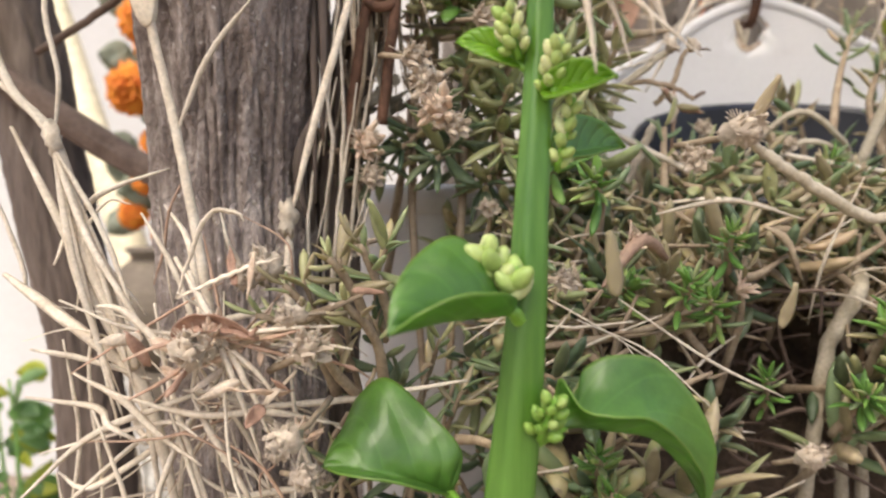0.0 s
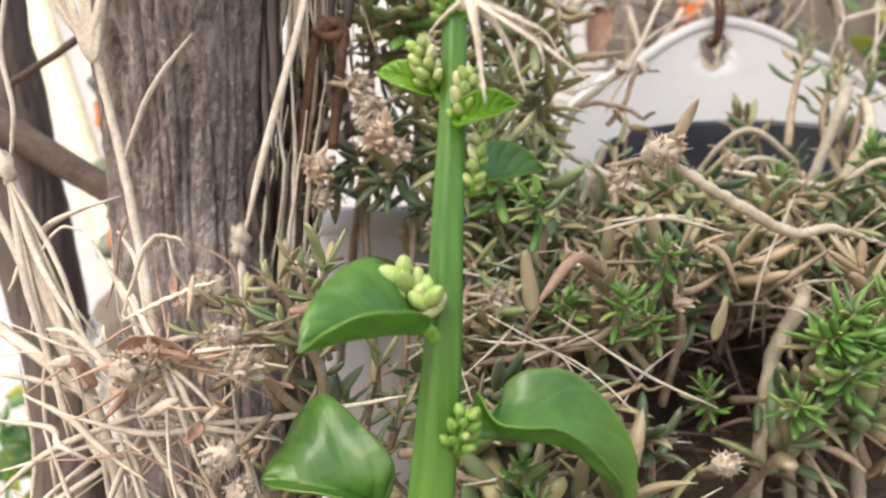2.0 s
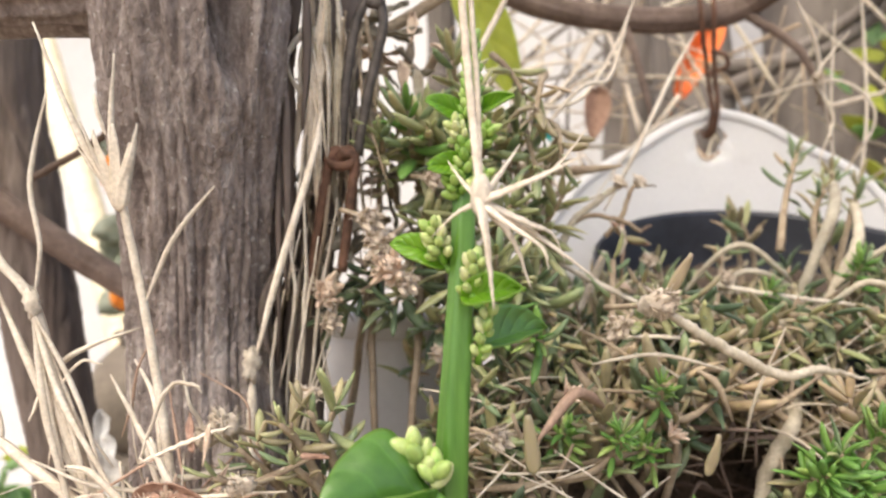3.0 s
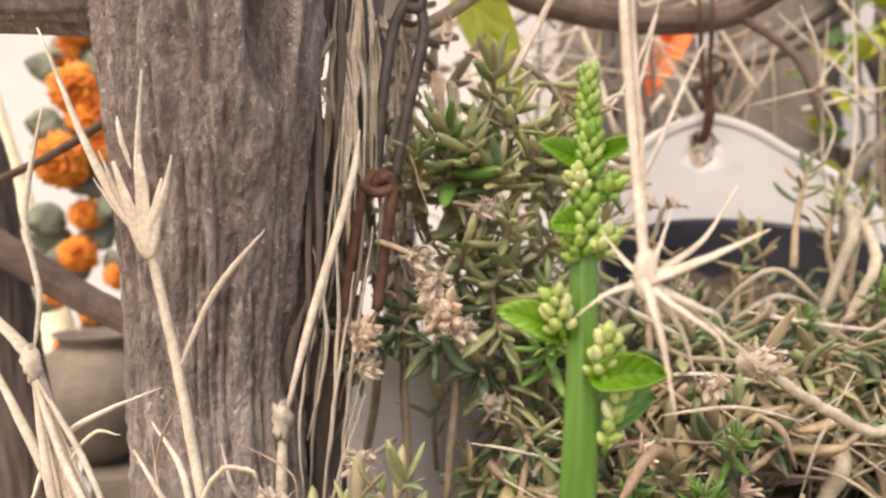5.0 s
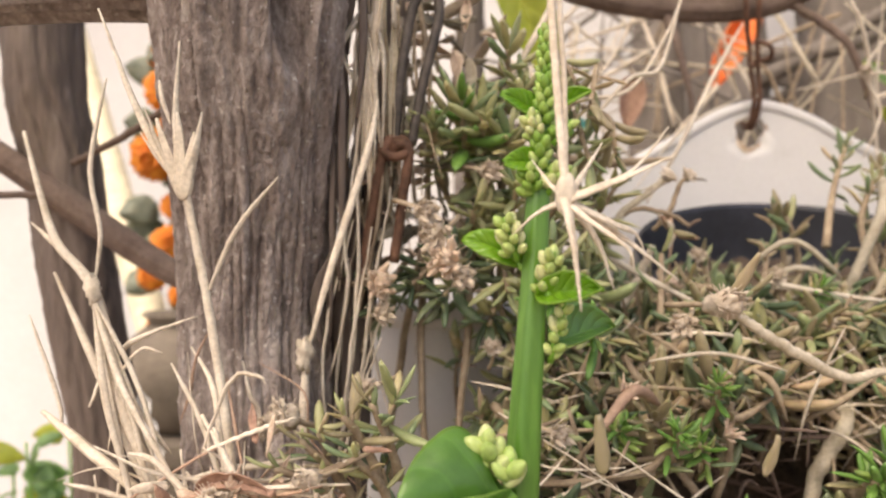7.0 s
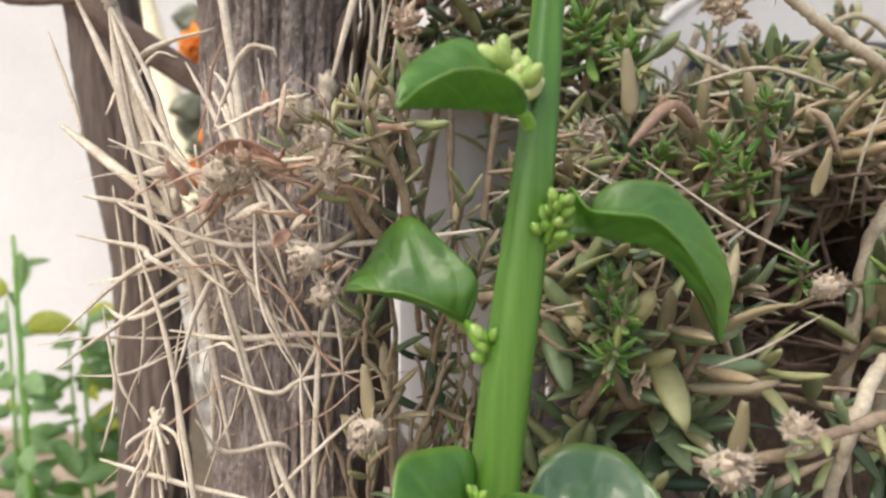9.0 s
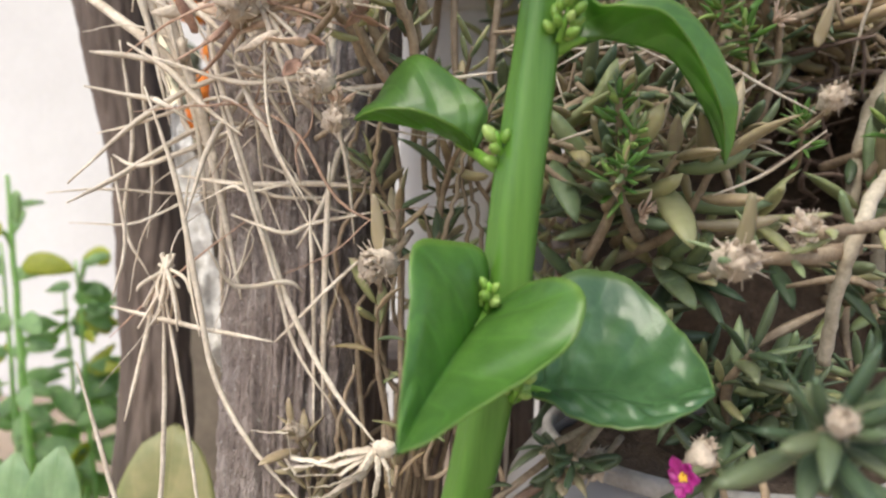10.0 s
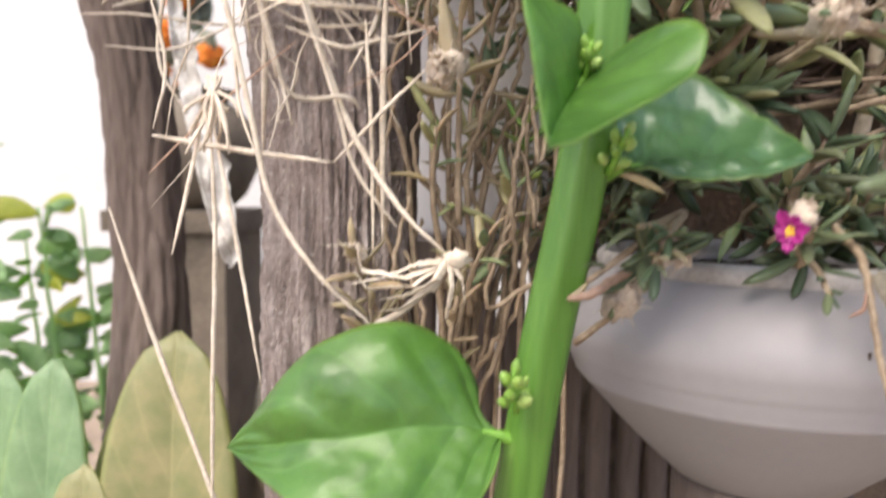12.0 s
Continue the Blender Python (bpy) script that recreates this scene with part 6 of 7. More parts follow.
# ---- withered and fresh flowers ----
def dried_flower_master(k):
    """A withered flower head: papery capsule, crumpled sepals, chaff and a bit of stalk. Made at the origin, facing up."""
    t = thing("dried_flower", (0, 0, -1.0), ("withered whitish moss rose flower head on a dry stalk", "shrivelled beige moss rose flower head on a dry stalk", "papery pinkish moss rose seed head on a dry stalk")[k], "flower", "withered flowers")
    up = Vector((0, 0, 1))
    for ob in [part("capsule", blob(Geo(), (0, 0, 0.0), (0.0030 + 0.0018 * (k == 0), 0.0032 + 0.0014 * (k == 0), 0.0042 + 0.001 * (k == 0)), 0.36, 9, 11), (CHAFF, CHAFF, CHAFF_PINK)[k], t),
               part("stalk", tube(Geo(), [(0, 0, -0.003), (0.001, 0.0012, -0.010), (-0.001, 0.003, -0.022)], [0.0012, 0.0010, 0.0012], 6, 10, 1, 0.0002), TWIG, t)]:
        ob.location = (0, 0, 0)
    if k == 0:
        part("heart", blob(Geo(), (0.0004, 0, 0.0036), (0.0013, 0.0011, 0.0010), 0.2, 6, 8), SOIL, t, "dark heart").location = (0, 0, 0)
    g = Geo()
    for i in range((18, 11, 11)[k]):
        a = i * 2.4 + random.uniform(-0.4, 0.4)
        d = Vector((math.cos(a), math.sin(a), random.uniform(-0.3, 0.9) + 0.5 * (k == 0))).normalized()
        side = d.cross(up).normalized()
        l = random.uniform(0.0035, 0.0075) * (0.85 if k == 0 else 1.0)
        w = random.uniform(0.0010, 0.0019)
        b = broad_leaf(d * 0.0022 - up * 0.001, d * l + up * random.uniform(-0.001, 0.003), side, -side, w, w, curl=random.uniform(-0.6, 0.9), lobe=0.0, ripple=0.25, thick=0.0003, nu=8, nv=3, pucker=0.0006)
        g.add(b.v, b.f)
    part("husk", g, CHAFF_PINK if k == 2 else CHAFF, t).location = (0, 0, 0)
    g = Geo()
    for i in range(60):
        d = (rand_dir() + up * 0.5).normalized()
        tube(g, [d * 0.003, d * random.uniform(0.0045, 0.0075) + rand_dir() * 0.0018], [0.00022, 0.0001], 4, 4)
    part("fuzz", g, CHAFF, t).location = (0, 0, 0)
    return t


def withered_flowers():
    masters = [dried_flower_master(k) for k in range(3)]
    spots = [(-0.035, 0.221, 0.651, 1.35), (-0.042, 0.223, 0.623, 1.1), (-0.037, 0.225, 0.612, 0.9), (0.000, 0.295, 0.730, 1.55), (0.007, 0.296, 0.724, 1.2), (-0.004, 0.297, 0.741, 1.25), (-0.009, 0.300, 0.751, 1.35), (-0.030, 0.32, 0.719, 1.4), (-0.028, 0.32, 0.706, 1.1), (0.018, 0.315, 0.770, 1.2), (0.021, 0.315, 0.692, 0.9), (0.101, 0.256, 0.717, 1.35), (0.088, 0.262, 0.709, 1.0), (0.135, 0.40, 0.735, 0.9), (0.300, 0.548, 0.872, 1.1), (0.078, 0.197, 0.574, 1.35), (0.098, 0.205, 0.583, 1.0), (-0.024, 0.235, 0.567, 1.25), (-0.040, 0.268, 0.595, 0.9), (0.028, 0.212, 0.496, 1.2), (0.045, 0.215, 0.512, 1.1), (0.072, 0.196, 0.523, 0.7), (-0.056, 0.258, 0.672, 1.2), (-0.062, 0.256, 0.668, 0.9), (-0.030, 0.285, 0.679, 1.1), (-0.072, 0.232, 0.648, 1.4), (-0.054, 0.244, 0.506, 0.8), (0.083, 0.140, 0.548, 0.6), (0.044, 0.26, 0.668, 1.0), (0.17, 0.38, 0.725, 0.9), (0.11, 0.222, 0.62, 0.9), (-0.040, 0.225, 0.66, 0.9)]
    for i, (x, y, z, s) in enumerate(spots):
        q = (Vector((random.uniform(-0.6, 0.6), -0.8, random.uniform(-0.2, 0.9)))).to_track_quat("Z", "Y")
        c = copy_thing(masters[0 if y < 0.262 and i % 4 else 1 + (i % 4 == 3)], Matrix.LocRotScale((x, y, z), q, None))
        c.scale = (s * 0.92, s * random.uniform(0.75, 1.0), s)
    for master in masters:
        for o in (*master.children, master):
            bpy.data.objects.remove(o)
    for p, d in (((0.072, 0.288, 0.679), (0.5, -0.4, 0.6)), ((-0.066, 0.234, 0.652), (0.3, -0.6, 0.4)), ((0.060, 0.24, 0.585), (0.6, -0.6, 0.2)), ((-0.04, 0.24, 0.618), (0.2, -0.6, 0.7)), ((0.117, 0.30, 0.66), (0.5, -0.6, 0.4))):
        t = thing("dried_flower", p, "shrivelled pinkish seed head", "flower", "withered flowers")
        g = Geo()
        for i in range(12):
            q = (Vector(d) + rand_dir() * 0.7).normalized()
            l = random.uniform(0.005, 0.010)
            tube(g, [p, Vector(p) + q * l * 0.6 + rand_dir() * 0.001, Vector(p) + q * l], [0.0010, 0.0011, 0.0003], 5, 7, 0.4)
        part("husk", g, CHAFF_PINK, t)
    for p, tip in (((-0.024, 0.235, 0.570), (-0.026, 0.233, 0.589)), ((0.080, 0.20, 0.576), (0.081, 0.195, 0.592)), ((0.052, 0.215, 0.667), (0.050, 0.213, 0.685)), ((0.105, 0.262, 0.718), (0.113, 0.255, 0.735)), ((0.128, 0.285, 0.648), (0.131, 0.28, 0.665))):
        ob = part("withered_leaf", broad_leaf(p, tip, (1, -0.3, 0), (-1, -0.2, 0), 0.0020, 0.0018, curl=0.5, lobe=0.0, ripple=0.2, thick=0.0012, nu=12, nv=3, pucker=0.0006), FLESH["tan"][0])
        tagged(ob, "withered orange-tan leaf on a stem", "leaf", "withered leaves")
    t = thing("pink_flower", (0.0655, 0.188, 0.519), "small magenta moss rose flower with yellow stamens", "flower")
    c = Vector((0.0655, 0.187, 0.519))
    face = Vector((-0.65, -0.75, 0.05)).normalized()
    o = face.orthogonal().normalized()
    for i in range(7):
        a = 2 * math.pi * i / 7
        d = (o * math.cos(a) + face.cross(o) * math.sin(a))
        s = face.cross(d)
        l = 0.0054 * random.uniform(0.85, 1.15)
        part("petal", broad_leaf(c, c + d * l * (1.0 if i % 2 else 0.8) + face * random.uniform(0.0015, 0.0035), s + face * 0.3, -s + face * 0.1, 0.0019, 0.0019, curl=0.3, lobe=0, thick=0.0003, nu=10, nv=4, point=0.6, ripple=0.2, pucker=0.0004), PINK, t)
    for i in range(9):
        a = i * 2.4
        p = c + face * 0.0012 + (o * math.cos(a) + face.cross(o) * math.sin(a)) * 0.0004 * math.sqrt(i + 1)
        part("stamen", blob(Geo(), p, (0.00045, 0.00045, 0.0006), 0.1, 5, 6), YELLOW, t)
    part("calyx", blob(Geo(), (0.0705, 0.193, 0.522), (0.004, 0.004, 0.004), 0.3, 7, 9), CHAFF, t)


withered_flowers()


def rim_shoots():
    t = thing("withered_shoot", (0.10, 0.20, 0.515), "withered brown shoot hanging over the rim of the pot", "plant")
    part("stem", tube(Geo(), [(0.090, 0.215, 0.519), (0.089, 0.198, 0.512), (0.087, 0.190, 0.506), (0.088, 0.187, 0.494), (0.091, 0.186, 0.480), (0.098, 0.187, 0.464)], [0.0012, 0.0012, 0.0010, 0.0009, 0.0007], 7, 30, 1, 0.0003), TWIG, t)
    for a, b, w in (((0.099, 0.183, 0.490), (0.089, 0.189, 0.508), 0.0052), ((0.103, 0.183, 0.493), (0.122, 0.188, 0.513), 0.0062)):
        part("leaf", broad_leaf(a, b, (1, -0.4, 0.6), (-1, -0.4, -0.6), w * 0.5, w * 0.5, curl=0.4, lobe=0, thick=0.0024, nu=16, nv=5, point=0.6, pucker=0.0005), WITHERED, t)
    part("curled_leaf", tube(Geo(), [(0.103, 0.186, 0.500), (0.104, 0.185, 0.505), (0.109, 0.185, 0.5085), (0.120, 0.187, 0.510)], [0.0008, 0.0016, 0.0017, 0.0006], 7, 22, 0.5, 0.0002), WITHERED, t)
    part("curled_leaf", tube(Geo(), [(0.0855, 0.187, 0.503), (0.084, 0.186, 0.499), (0.081, 0.187, 0.497)], [0.0006, 0.0011, 0.0004], 6, 14, 0.5, 0.0002), HUSK, t)
    part("curled_leaf", tube(Geo(), [(0.103, 0.183, 0.491), (0.107, 0.182, 0.4905), (0.112, 0.183, 0.489)], [0.0012, 0.0019, 0.0008], 7, 14, 0.6, 0.0003), WITHERED, t)
    part("seed_head", blob(Geo(), (0.100, 0.182, 0.489), (0.0042, 0.0032, 0.0034), 0.4, 9, 11), CHAFF, t)
    part("seed_head", blob(Geo(), (0.104, 0.1825, 0.4905), (0.0026, 0.0024, 0.0022), 0.4, 8, 10), CHAFF, t)
    t = thing("withered_shoot", (0.03, 0.21, 0.50), "short withered shoot with grey leaves at the rim", "plant")
    part("stem", tube(Geo(), [(0.009, 0.189, 0.5005), (0.016, 0.190, 0.502), (0.026, 0.206, 0.5045), (0.045, 0.225, 0.508)], [0.0008, 0.0013, 0.0014, 0.0014], 7, 22, 1, 0.0002), STRAW_RED, t)
    for a, b, w in (((0.036, 0.212, 0.508), (0.020, 0.206, 0.500), 0.0042), ((0.036, 0.212, 0.509), (0.030, 0.206, 0.522), 0.004), ((0.040, 0.213, 0.510), (0.052, 0.207, 0.516), 0.004), ((0.036, 0.213, 0.505), (0.024, 0.209, 0.492), 0.0022)):
        part("leaf", broad_leaf(a, b, (0.3, -0.5, 1), (-0.3, -0.5, -1), w * 0.6, w * 0.6, curl=0.2, lobe=0, thick=0.0018, nu=12, nv=4, point=0.7, pucker=0.0004), FLESH["dark"][0], t)


rim_shoots()


# ---- wires by the trunk ----
def build_wires():
    eye = Vector((-0.019, 0.024, 0.755))
    near = lambda p: eye + (Vector(p) - eye) * 0.77
    t = thing("wire_chain", near((-0.02, 0.42, 0.80)), "dark rusty wire links twisted together", "chain")
    for pts, r, m in (([(-0.027, 0.42, 0.790), (-0.024, 0.418, 0.83), (-0.0185, 0.42, 0.868), (-0.010, 0.422, 0.888), (-0.005, 0.424, 0.884)], 0.0030, WIRE),
                      ([(-0.017, 0.42, 0.790), (-0.010, 0.418, 0.83), (-0.002, 0.42, 0.868), (-0.006, 0.422, 0.892), (-0.011, 0.424, 0.89)], 0.0030, WIRE),
                      ([(-0.046, 0.42, 0.70), (-0.039, 0.418, 0.75), (-0.033, 0.416, 0.785), (-0.027, 0.418, 0.793), (-0.020, 0.42, 0.788)], 0.0032, RUST),
                      ([(-0.026, 0.42, 0.72), (-0.021, 0.418, 0.76), (-0.018, 0.416, 0.786), (-0.024, 0.414, 0.79), (-0.028, 0.418, 0.785)], 0.0030, RUST),
                      ([(-0.012, 0.424, 0.886), (-0.008, 0.42, 0.882), (-0.003, 0.42, 0.888), (-0.006, 0.42, 0.94), (0.0, 0.42, 1.1)], 0.0030, WIRE)):
        r *= 0.8
        part("link", tube(Geo(), [near(p) for p in pts], [r, r, r], 9, 36, 1, 0.0002), m, t)
    part("rusty_ring", tube(Geo(), [near((-0.026 + 0.008 * math.cos(a * 0.7854), 0.417 + 0.004 * math.sin(a * 0.7854), 0.7885 + 0.006 * math.sin(a * 0.7854))) for a in range(9)], [0.0022, 0.0022], 9, 40), RUST, t)
    straw([(-0.02, 0.43, 0.785), (0.03, 0.42, 0.79), (0.09, 0.42, 0.787), (0.125, 0.42, 0.79)], 0.0032, TWIG, "bare brown twig behind the climber", name="twig")
    w = thing("dark_twig", (-0.2, 0.48, 0.79), "thin dark twig crossing between the trunks", "twig")
    part("shoot", tube(Geo(), [(-0.155, 0.42, 0.825), (-0.19, 0.43, 0.805), (-0.24, 0.45, 0.785)], [0.0022, 0.0024, 0.0022], 7, 20, 1, 0.0004), LIMB, w)
    part("shoot", tube(Geo(), [(-0.26, 0.45, 0.765), (-0.30, 0.45, 0.765), (-0.317, 0.45, 0.772), (-0.322, 0.45, 0.79), (-0.31, 0.45, 0.80)], [0.0022, 0.003, 0.0024], 7, 24, 1, 0.0004), LIMB, w)
    ob = part("plastic_strip", broad_leaf((-0.193, 0.45, 0.642), (-0.152, 0.43, 0.480), (1, -0.3, 0), (-1, -0.3, 0), 0.0092, 0.0085, curl=0.1, lobe=0, ripple=0.3, nu=40, nv=6, point=0.4, pucker=0.007), RIM_DIRT)
    tagged(ob, "crumpled white plastic strip caught between the trunks", "plastic strip")
    ob = part("blue_scrap", broad_leaf((-0.170, 0.46, 0.520), (-0.164, 0.455, 0.498), (1, -0.3, 0), (-1, -0.2, 0), 0.003, 0.003, curl=0.3, lobe=0, ripple=0.2, nu=10, nv=4), BLUE)
    tagged(ob, "scrap of blue plastic behind the straw", "plastic scrap")


build_wires()


# ---- marigold garland ----
def marigold_mesh():
    """One ruffled pompom: frills stacked from the rim to the heart."""
    rings, seg = 34, 72
    verts, faces = [], []
    for i in range(rings + 1):
        u = i / rings
        el = -0.6 + u * (math.pi / 2 + 0.6)
        frill = (u * 6.5) % 1.0
        for j in range(seg):
            a = 2 * math.pi * j / seg
            r = 0.70 + 0.26 * frill * (0.7 + 0.6 * noise.noise(Vector((math.cos(a) * 4, math.sin(a) * 4, math.floor(u * 6.5) * 3.7)))) + 0.22 * noise.noise(Vector((math.cos(a) * 6, math.sin(a) * 6, u * 9)))
            verts.append((r * math.cos(el) * math.cos(a), r * math.cos(el) * math.sin(a), r * math.sin(el) * 0.85))
    for i in range(rings):
        for j in range(seg):
            faces.append((i * seg + j, i * seg + (j + 1) % seg, (i + 1) * seg + (j + 1) % seg, (i + 1) * seg + j))
    faces.append(tuple(range(seg - 1, -1, -1)))
    g = Geo()
    g.add(verts, faces)
    me = g.mesh("marigold")
    me.materials.append(MARIGOLD)
    return me


def build_garland():
    me = marigold_mesh()
    eye, grow = Vector((-0.035, 0.024, 0.755)), 1.3
    far = lambda p: eye + (Vector(p) - eye) * grow + Vector((0.03, 0, 0))
    t = thing("marigold_garland", far((-0.37, 0.85, 1.05)), "hanging garland of orange marigolds and grey-green leaves", "garland")
    line = [(-0.36, 0.85, 1.10), (-0.37, 0.85, 0.95), (-0.37, 0.85, 0.85), (-0.368, 0.85, 0.74), (-0.366, 0.85, 0.66), (-0.36, 0.85, 0.58), (-0.356, 0.85, 0.55)]
    part("string", tube(Geo(), [far(p) for p in line], 0.0016, 5, 40), TWIG, t)
    for x, y, z, s in ((-0.383, 0.85, 0.962, 0.022), (-0.350, 0.845, 0.892, 0.038), (-0.380, 0.83, 0.842, 0.036), (-0.342, 0.845, 0.860, 0.030), (-0.36, 0.845, 0.787, 0.022), (-0.325, 0.845, 0.722, 0.020), (-0.388, 0.85, 0.708, 0.024), (-0.378, 0.845, 0.648, 0.021), (-0.352, 0.845, 0.684, 0.018), (-0.360, 0.845, 0.612, 0.018), (-0.36, 0.845, 1.03, 0.024), (-0.368, 0.838, 0.918, 0.034), (-0.372, 0.845, 0.985, 0.026), (-0.366, 0.84, 0.745, 0.024)):
        q = (Vector((random.uniform(-0.5, 0.5), -1, random.uniform(-0.3, 0.5)))).to_track_quat("Z", "Y")
        piece("marigold", me, t, Matrix.LocRotScale(far((x, y, z)), q, Vector((s, s, s * 0.8)) * 1.2))
    for i in range(40):
        z = random.uniform(0.57, 1.0)
        c = far((-0.367 + random.uniform(-0.03, 0.03), 0.852 + random.uniform(-0.012, 0.018), z))
        d = Vector((random.choice((-1, 1)) * random.uniform(0.3, 1), -0.3, random.uniform(-0.7, 0.7))).normalized()
        s = d.cross(Vector((0, -1, 0.2))).normalized()
        part("leaf", broad_leaf(c, c + d * random.uniform(0.038, 0.056), s, -s, 0.025, 0.025, curl=0.3, pucker=0.003, lobe=0.1, ripple=0.06, nu=12, nv=5), LEAF_GREY, t)


def build_jar():
    c = (-0.365, 0.97, 0)
    p = thing("plinth", (-0.365, 0.97, 0), "low greyish-brown masonry plinth before the wall", "plinth")
    part("block", box(Geo(), (-0.435, 0.885, -0.03), (-0.30, 1.055, 0.470)), CLAY, p, smooth=False)
    part("cap", box(Geo(), (-0.445, 0.875, 0.4702), (-0.29, 1.065, 0.495)), CLAY, p, "slightly wider cap slab", smooth=False)
    t = thing("clay_jar", (c[0], c[1], 0.495), "round greyish-brown clay jar standing on the plinth", "jar")
    part("body", lathe(Geo(), c, [(0.0, 0.4955), (0.045, 0.4955), (0.066, 0.515), (0.082, 0.55), (0.083, 0.58), (0.072, 0.61), (0.052, 0.628), (0.0445, 0.6335), (0.040, 0.632), (0.038, 0.60), (0.0, 0.59)], 64), CLAY, t)
    part("rim", lathe(Geo(), c, [(0.0448, 0.6337), (0.046, 0.640), (0.054, 0.645), (0.052, 0.6485), (0.044, 0.645), (0.0405, 0.6335)], 64), CLAY, t)


build_jar()
build_garland()


# ---- plants in the background ----
def build_background_plants():
    t = thing("leafy_shrub", (-0.56, 0.85, 0), "tall green leafy shrub standing before the white wall", "shrub")
    for k, (x, y, top) in enumerate(((-0.555, 0.80, 0.60), (-0.60, 0.85, 0.52), (-0.51, 0.86, 0.50), (-0.47, 0.88, 0.50), (-0.66, 0.82, 0.58), (-0.55, 0.90, 0.46), (-0.43, 0.92, 0.43), (-0.40, 0.95, 0.46))):
        thick = 0.006 if k == 0 else 0.004
        part("stalk", tube(Geo(), [(x + 0.04, y, -0.03), (x + 0.02, y, top * 0.5), (x, y, top)], [thick, thick * 0.9, thick * 0.4], 8, 24, 1, 0.001), LEAF_FAR, t)
        for i in range(28):
            z = 0.2 + (top - 0.19) * random.random() ** 1.3
            c = Vector((x + 0.03 * (1 - z / top), y, z))
            a = random.uniform(0, 6.28)
            d = Vector((math.cos(a), math.sin(a) * 0.8, random.uniform(-0.3, 0.5))).normalized()
            s = d.cross(Vector((random.uniform(-0.5, 0.5), -1, random.uniform(0.1, 0.7)))).normalized()
            l = random.uniform(0.025, 0.06)
            p0 = c + d * 0.012
            part("leaf", broad_leaf(p0, p0 + d * l, s, -s, l * 0.25, l * 0.25, arch=(0, 0, l * 0.08), curl=0.15, lobe=0.05, nu=9, nv=3), LEAF_FAR if random.random() < 0.93 else LEAF_LIME, t)
    t = thing("paddle_plant", (-0.21, 0.47, 0), "low plant with broad olive and grey-green paddle leaves", "plant")
    for base, tip, w, m in (((-0.200, 0.45, 0.20), (-0.194, 0.45, 0.436), 0.044, LEAF_OLIVE), ((-0.225, 0.47, 0.18), (-0.215, 0.47, 0.405), 0.04, LEAF_OLIVE), ((-0.28, 0.45, 0.18), (-0.272, 0.45, 0.418), 0.030, LEAF_PALE), ((-0.31, 0.46, 0.18), (-0.310, 0.46, 0.408), 0.030, LEAF_PALE), ((-0.255, 0.44, 0.15), (-0.25, 0.44, 0.355), 0.028, LEAF_OLIVE), ((-0.34, 0.48, 0.18), (-0.35, 0.48, 0.385), 0.028, LEAF_PALE)):
        part("leaf", broad_leaf(base, tip, (1, -0.25, 0), (-1, -0.2, 0), w, w, arch=(0, -0.008, 0), curl=0.10, lobe=0.0, thick=0.003, point=0.6), m, t)
        part("leaf_stalk", tube(Geo(), [(-0.24, 0.47, -0.03), Vector(base).lerp(Vector((-0.24, 0.47, 0)), 0.4), Vector(base).lerp(Vector(tip), 0.1)], [0.008, 0.006, 0.005], 7, 14), PETIOLE, t)
    t = thing("lime_shrub", (0.75, 0.95, 0), "thin shrub with yellow-green leaves behind the planter", "shrub")
    for k, (x, y) in enumerate(((0.58, 0.92), (0.66, 0.95), (0.75, 0.9), (0.86, 0.98))):
        part("stalk", tube(Geo(), [(x, y, -0.03), (x + 0.02, y, 0.6), (x - 0.02, y, 1.25)], [0.007, 0.005, 0.002], 7, 24, 1, 0.002), FAR_BARK, t)
        for i in range(30):
            z = random.uniform(0.72, 1.25)
            c = Vector((x + random.uniform(-0.08, 0.08), y + random.uniform(-0.05, 0.05), z))
            d = rand_dir()
            s = d.cross(rand_dir()).normalized()
            part("leaf", broad_leaf(c, c + d * 0.045, s, -s, 0.012, 0.012, lobe=0.05, nu=7, nv=3), LEAF_LIME if random.random() < 0.6 else LEAF_FAR, t)
    ob = part("yellow_leaf", broad_leaf((0.035, 0.56, 0.95), (0.075, 0.55, 0.855), (1, -0.4, 0), (-1, -0.2, 0), 0.022, 0.018, curl=0.1, lobe=0.1), LEAF_LIME)
    tagged(ob, "yellow-green leaf hanging behind the wire", "leaf")
    # orange cloth on a far trunk
    ob = part("orange_cloth", broad_leaf((0.372, 0.98, 1.062), (0.303, 0.96, 0.932), (1, -0.3, 0.1), (-1, -0.4, -0.1), 0.026, 0.022, curl=0.4, lobe=0, ripple=0.1, thick=0.002), ORANGE)
    tagged(ob, "strip of orange cloth hanging from a twig", "cloth")
    ob = part("teal_scrap", broad_leaf((0.118, 0.75, 0.872), (0.127, 0.748, 0.859), (1, -0.3, 0.2), (-1, -0.3, -0.2), 0.005, 0.004, curl=0.4, lobe=0, ripple=0.2, nu=10, nv=4, thick=0.0006), TEAL)
    tagged(ob, "scrap of teal plastic caught in the twigs", "plastic scrap")
    ob = part("brown_leaf", broad_leaf((0.181, 0.80, 0.925), (0.176, 0.797, 0.868), (1, -0.3, 0.1), (-1, -0.4, -0.1), 0.018, 0.016, curl=0.3, lobe=0.05, ripple=0.1, thick=0.001), HUSK)
    tagged(ob, "dead brown leaf hanging in the twigs", "leaf")
    # brush of dry twigs
    t = thing("dry_brush", (0.3, 0.85, 0.0), "thicket of bare dry twigs behind the planter", "twigs")
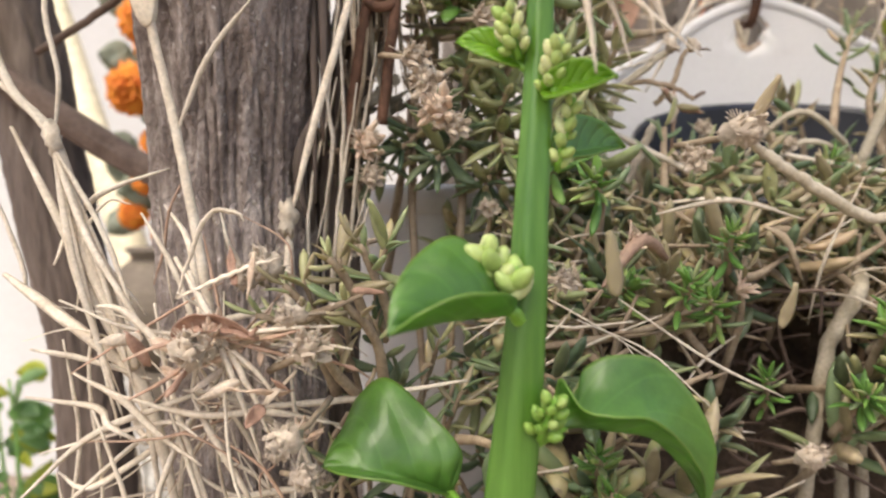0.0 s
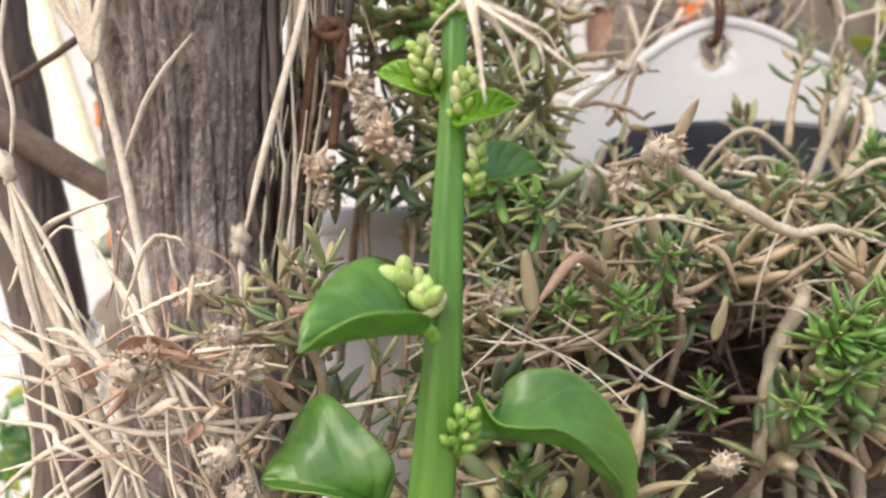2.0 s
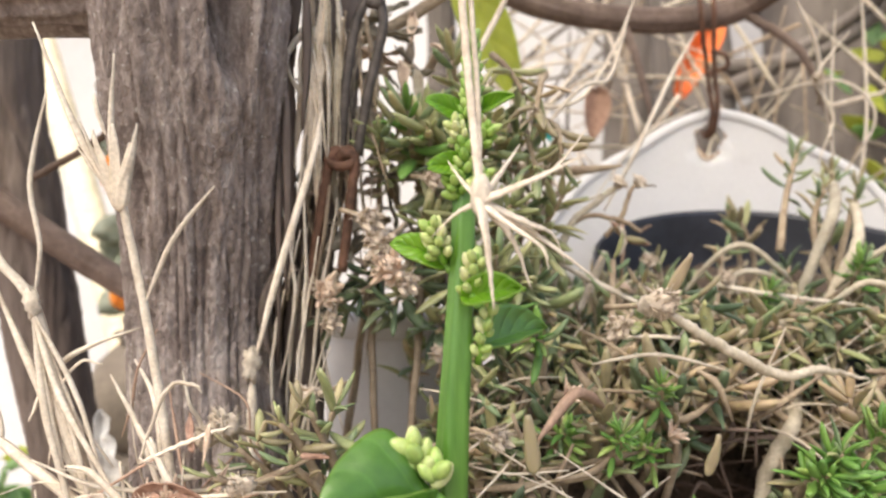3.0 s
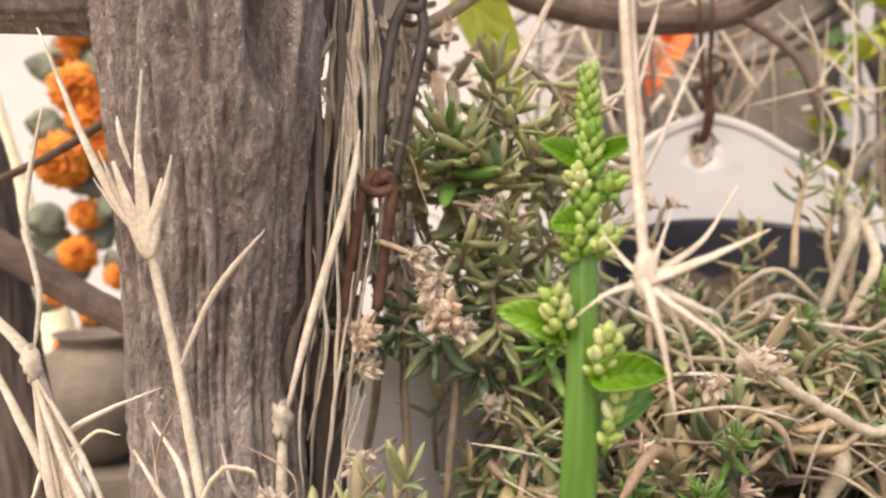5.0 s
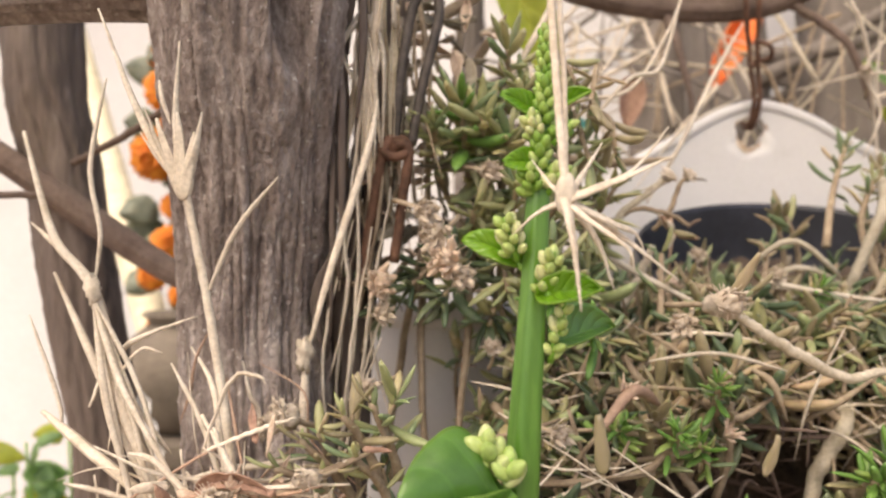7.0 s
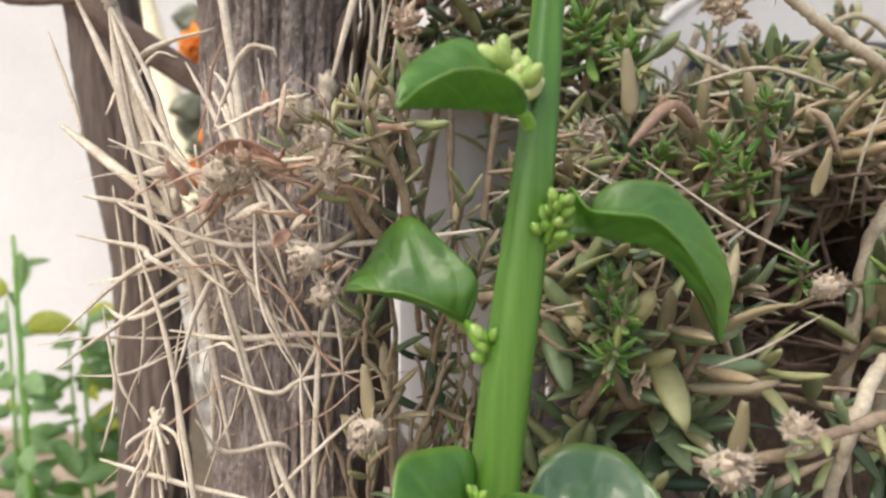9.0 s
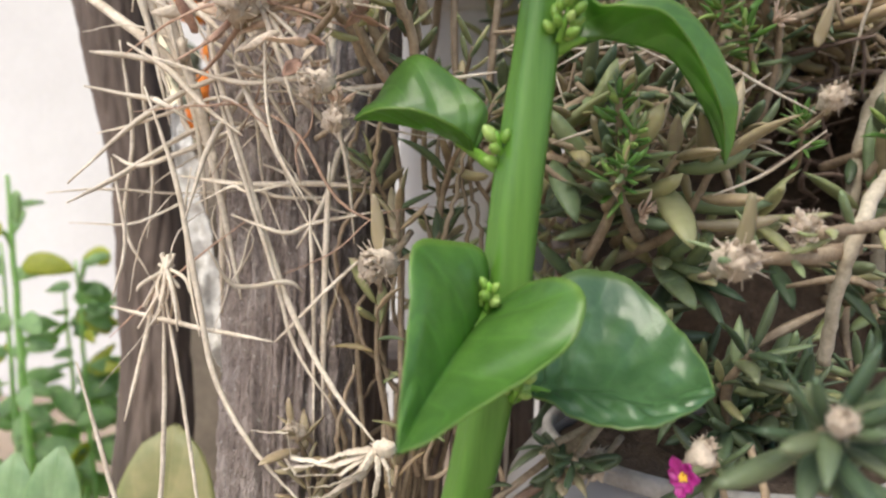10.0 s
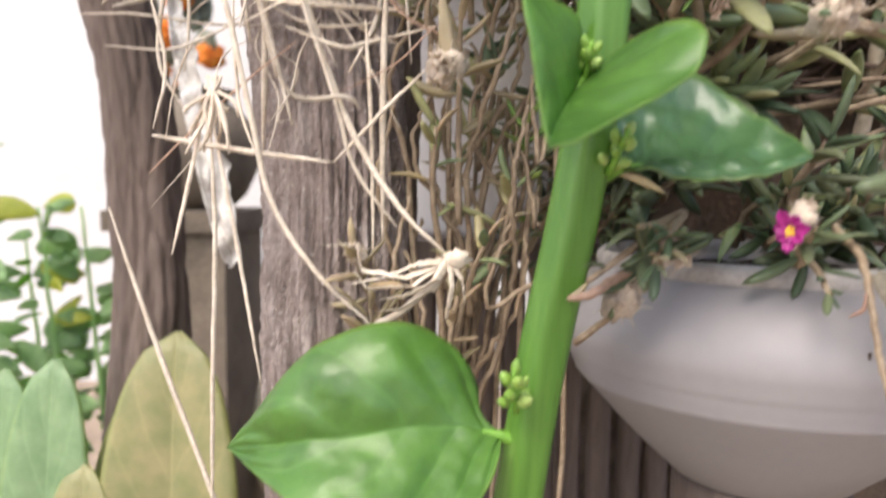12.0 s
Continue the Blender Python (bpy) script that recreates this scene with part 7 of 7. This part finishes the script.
    for i in range(115):
        x = random.uniform(0.08, 0.85) if i < 80 else random.uniform(0.06, 0.32)
        y = random.uniform(0.75, 1.0)
        z = random.uniform(0.6, 1.0) if i < 80 else random.uniform(0.78, 1.08)
        d = Vector((random.gauss(0, 0.7), random.gauss(0, 0.3), random.gauss(0.5, 0.7))).normalized() * random.uniform(0.06, 0.16)
        c = Vector((x, y, z))
        part("twig", tube(Geo(), [c - d, c + rand_dir() * 0.02, c + d], [0.0026, 0.002, 0.0008], 5, 12, 1, 0.001), random.choice((TWIG, PALE_STEM, STRAW, STRAW, FAR_BARK)), t)
    for i in range(12):
        x = 0.1 + i * 0.065
        part("twig", tube(Geo(), [(x, 0.88, -0.03), (x + random.uniform(-0.04, 0.04), 0.88, 0.5), (x + random.uniform(-0.06, 0.06), 0.88, 1.0)], [0.004, 0.003, 0.001], 6, 20, 1, 0.002), TWIG, t)


build_background_plants()


# ---- dry twig before the lug ----
def seed_head(centre, size, axis, twig, material):
    """A shrivelled seed head: a crumpled capsule wrapped in papery husks."""
    c, up = Vector(centre), Vector(axis).normalized()
    head = part("seed_head", blob(Geo(), c, (size * 0.62, size * 0.58, size * 0.72), 0.35, 9, 11), material, twig)
    g = Geo()
    o = up.orthogonal().normalized()
    for i in range(11):
        a = i * 2.4
        d = (o * math.cos(a) + up.cross(o) * math.sin(a) + up * random.uniform(-0.2, 0.9)).normalized()
        side = d.cross(up).normalized()
        b = broad_leaf(c + d * size * 0.4, c + d * size * random.uniform(0.9, 1.35), side, -side, size * 0.26, size * 0.26, curl=random.uniform(-0.5, 0.8), lobe=0, ripple=0.25, thick=0.0003, nu=8, nv=3, pucker=0.0005)
        g.add(b.v, b.f)
    part("husk", g, material, head)


def lug_twig():
    t = thing("forked_twig", (0.088, 0.43, 0.69), "dry forked twig with papery seed heads before the white lug", "twig")
    for pts, r, m in (([(0.081, 0.43, 0.69), (0.0855, 0.415, 0.728), (0.0927, 0.41, 0.7542), (0.1038, 0.41, 0.7646), (0.1138, 0.41, 0.7725), (0.1195, 0.41, 0.777)], 0.0021, PALE_STEM),
                      ([(0.113, 0.412, 0.748), (0.1184, 0.41, 0.7545), (0.1225, 0.41, 0.7606), (0.1269, 0.41, 0.7735), (0.131, 0.41, 0.778)], 0.0015, TWIG),
                      ([(0.0927, 0.41, 0.7542), (0.104, 0.409, 0.760), (0.1221, 0.408, 0.757), (0.1325, 0.408, 0.751)], 0.0014, TWIG),
                      ([(0.1325, 0.408, 0.751), (0.1355, 0.407, 0.7535), (0.138, 0.407, 0.7545)], 0.0010, LIMB),
                      ([(0.1221, 0.408, 0.757), (0.1222, 0.407, 0.744), (0.1221, 0.409, 0.7305), (0.1226, 0.411, 0.7193), (0.1258, 0.412, 0.698)], 0.0009, STRAW_RED),
                      ([(0.113, 0.410, 0.740), (0.106, 0.412, 0.722), (0.0975, 0.414, 0.704)], 0.0022, STRAW),
                      ([(0.1320, 0.41, 0.779), (0.136, 0.409, 0.7775), (0.141, 0.409, 0.7768)], 0.0006, LIMB),
                      ([(0.0927, 0.41, 0.7665), (0.102, 0.408, 0.769), (0.112, 0.408, 0.773)], 0.0006, STRAW)):
        part("shoot", tube(Geo(), pts, [r, r * 1.08, r * 0.95, r * 0.8], 7, 22, 1, 0.0004), m, t)
    seed_head((0.1205, 0.409, 0.7791), 0.0052, (0.3, -0.4, 0.8), t, CHAFF)
    seed_head((0.1319, 0.409, 0.7792), 0.0044, (0.5, -0.4, 0.7), t, CHAFF)
    seed_head((0.1226, 0.410, 0.7180), 0.0066, (0.1, -0.5, -0.8), t, CHAFF_PINK)
    for i in range(11):
        c = Vector((0.1235, 0.407, 0.7475))
        d = Vector((math.cos(i * 2.1) * 0.9, random.uniform(-0.7, 0.1), math.sin(i * 2.1) - 0.25)).normalized()
        side = d.cross(Vector((0, -1, 0.2))).normalized()
        l = random.uniform(0.008, 0.015)
        part("withered_leaf", broad_leaf(c, c + d * l, side, -side, 0.0019, 0.0017, curl=0.5, lobe=0, ripple=0.25, thick=0.0008, nu=10, nv=3, pucker=0.0006), random.choice((CHAFF_PINK, HUSK, CHAFF, FLESH["tan"][0])), t)


lug_twig()
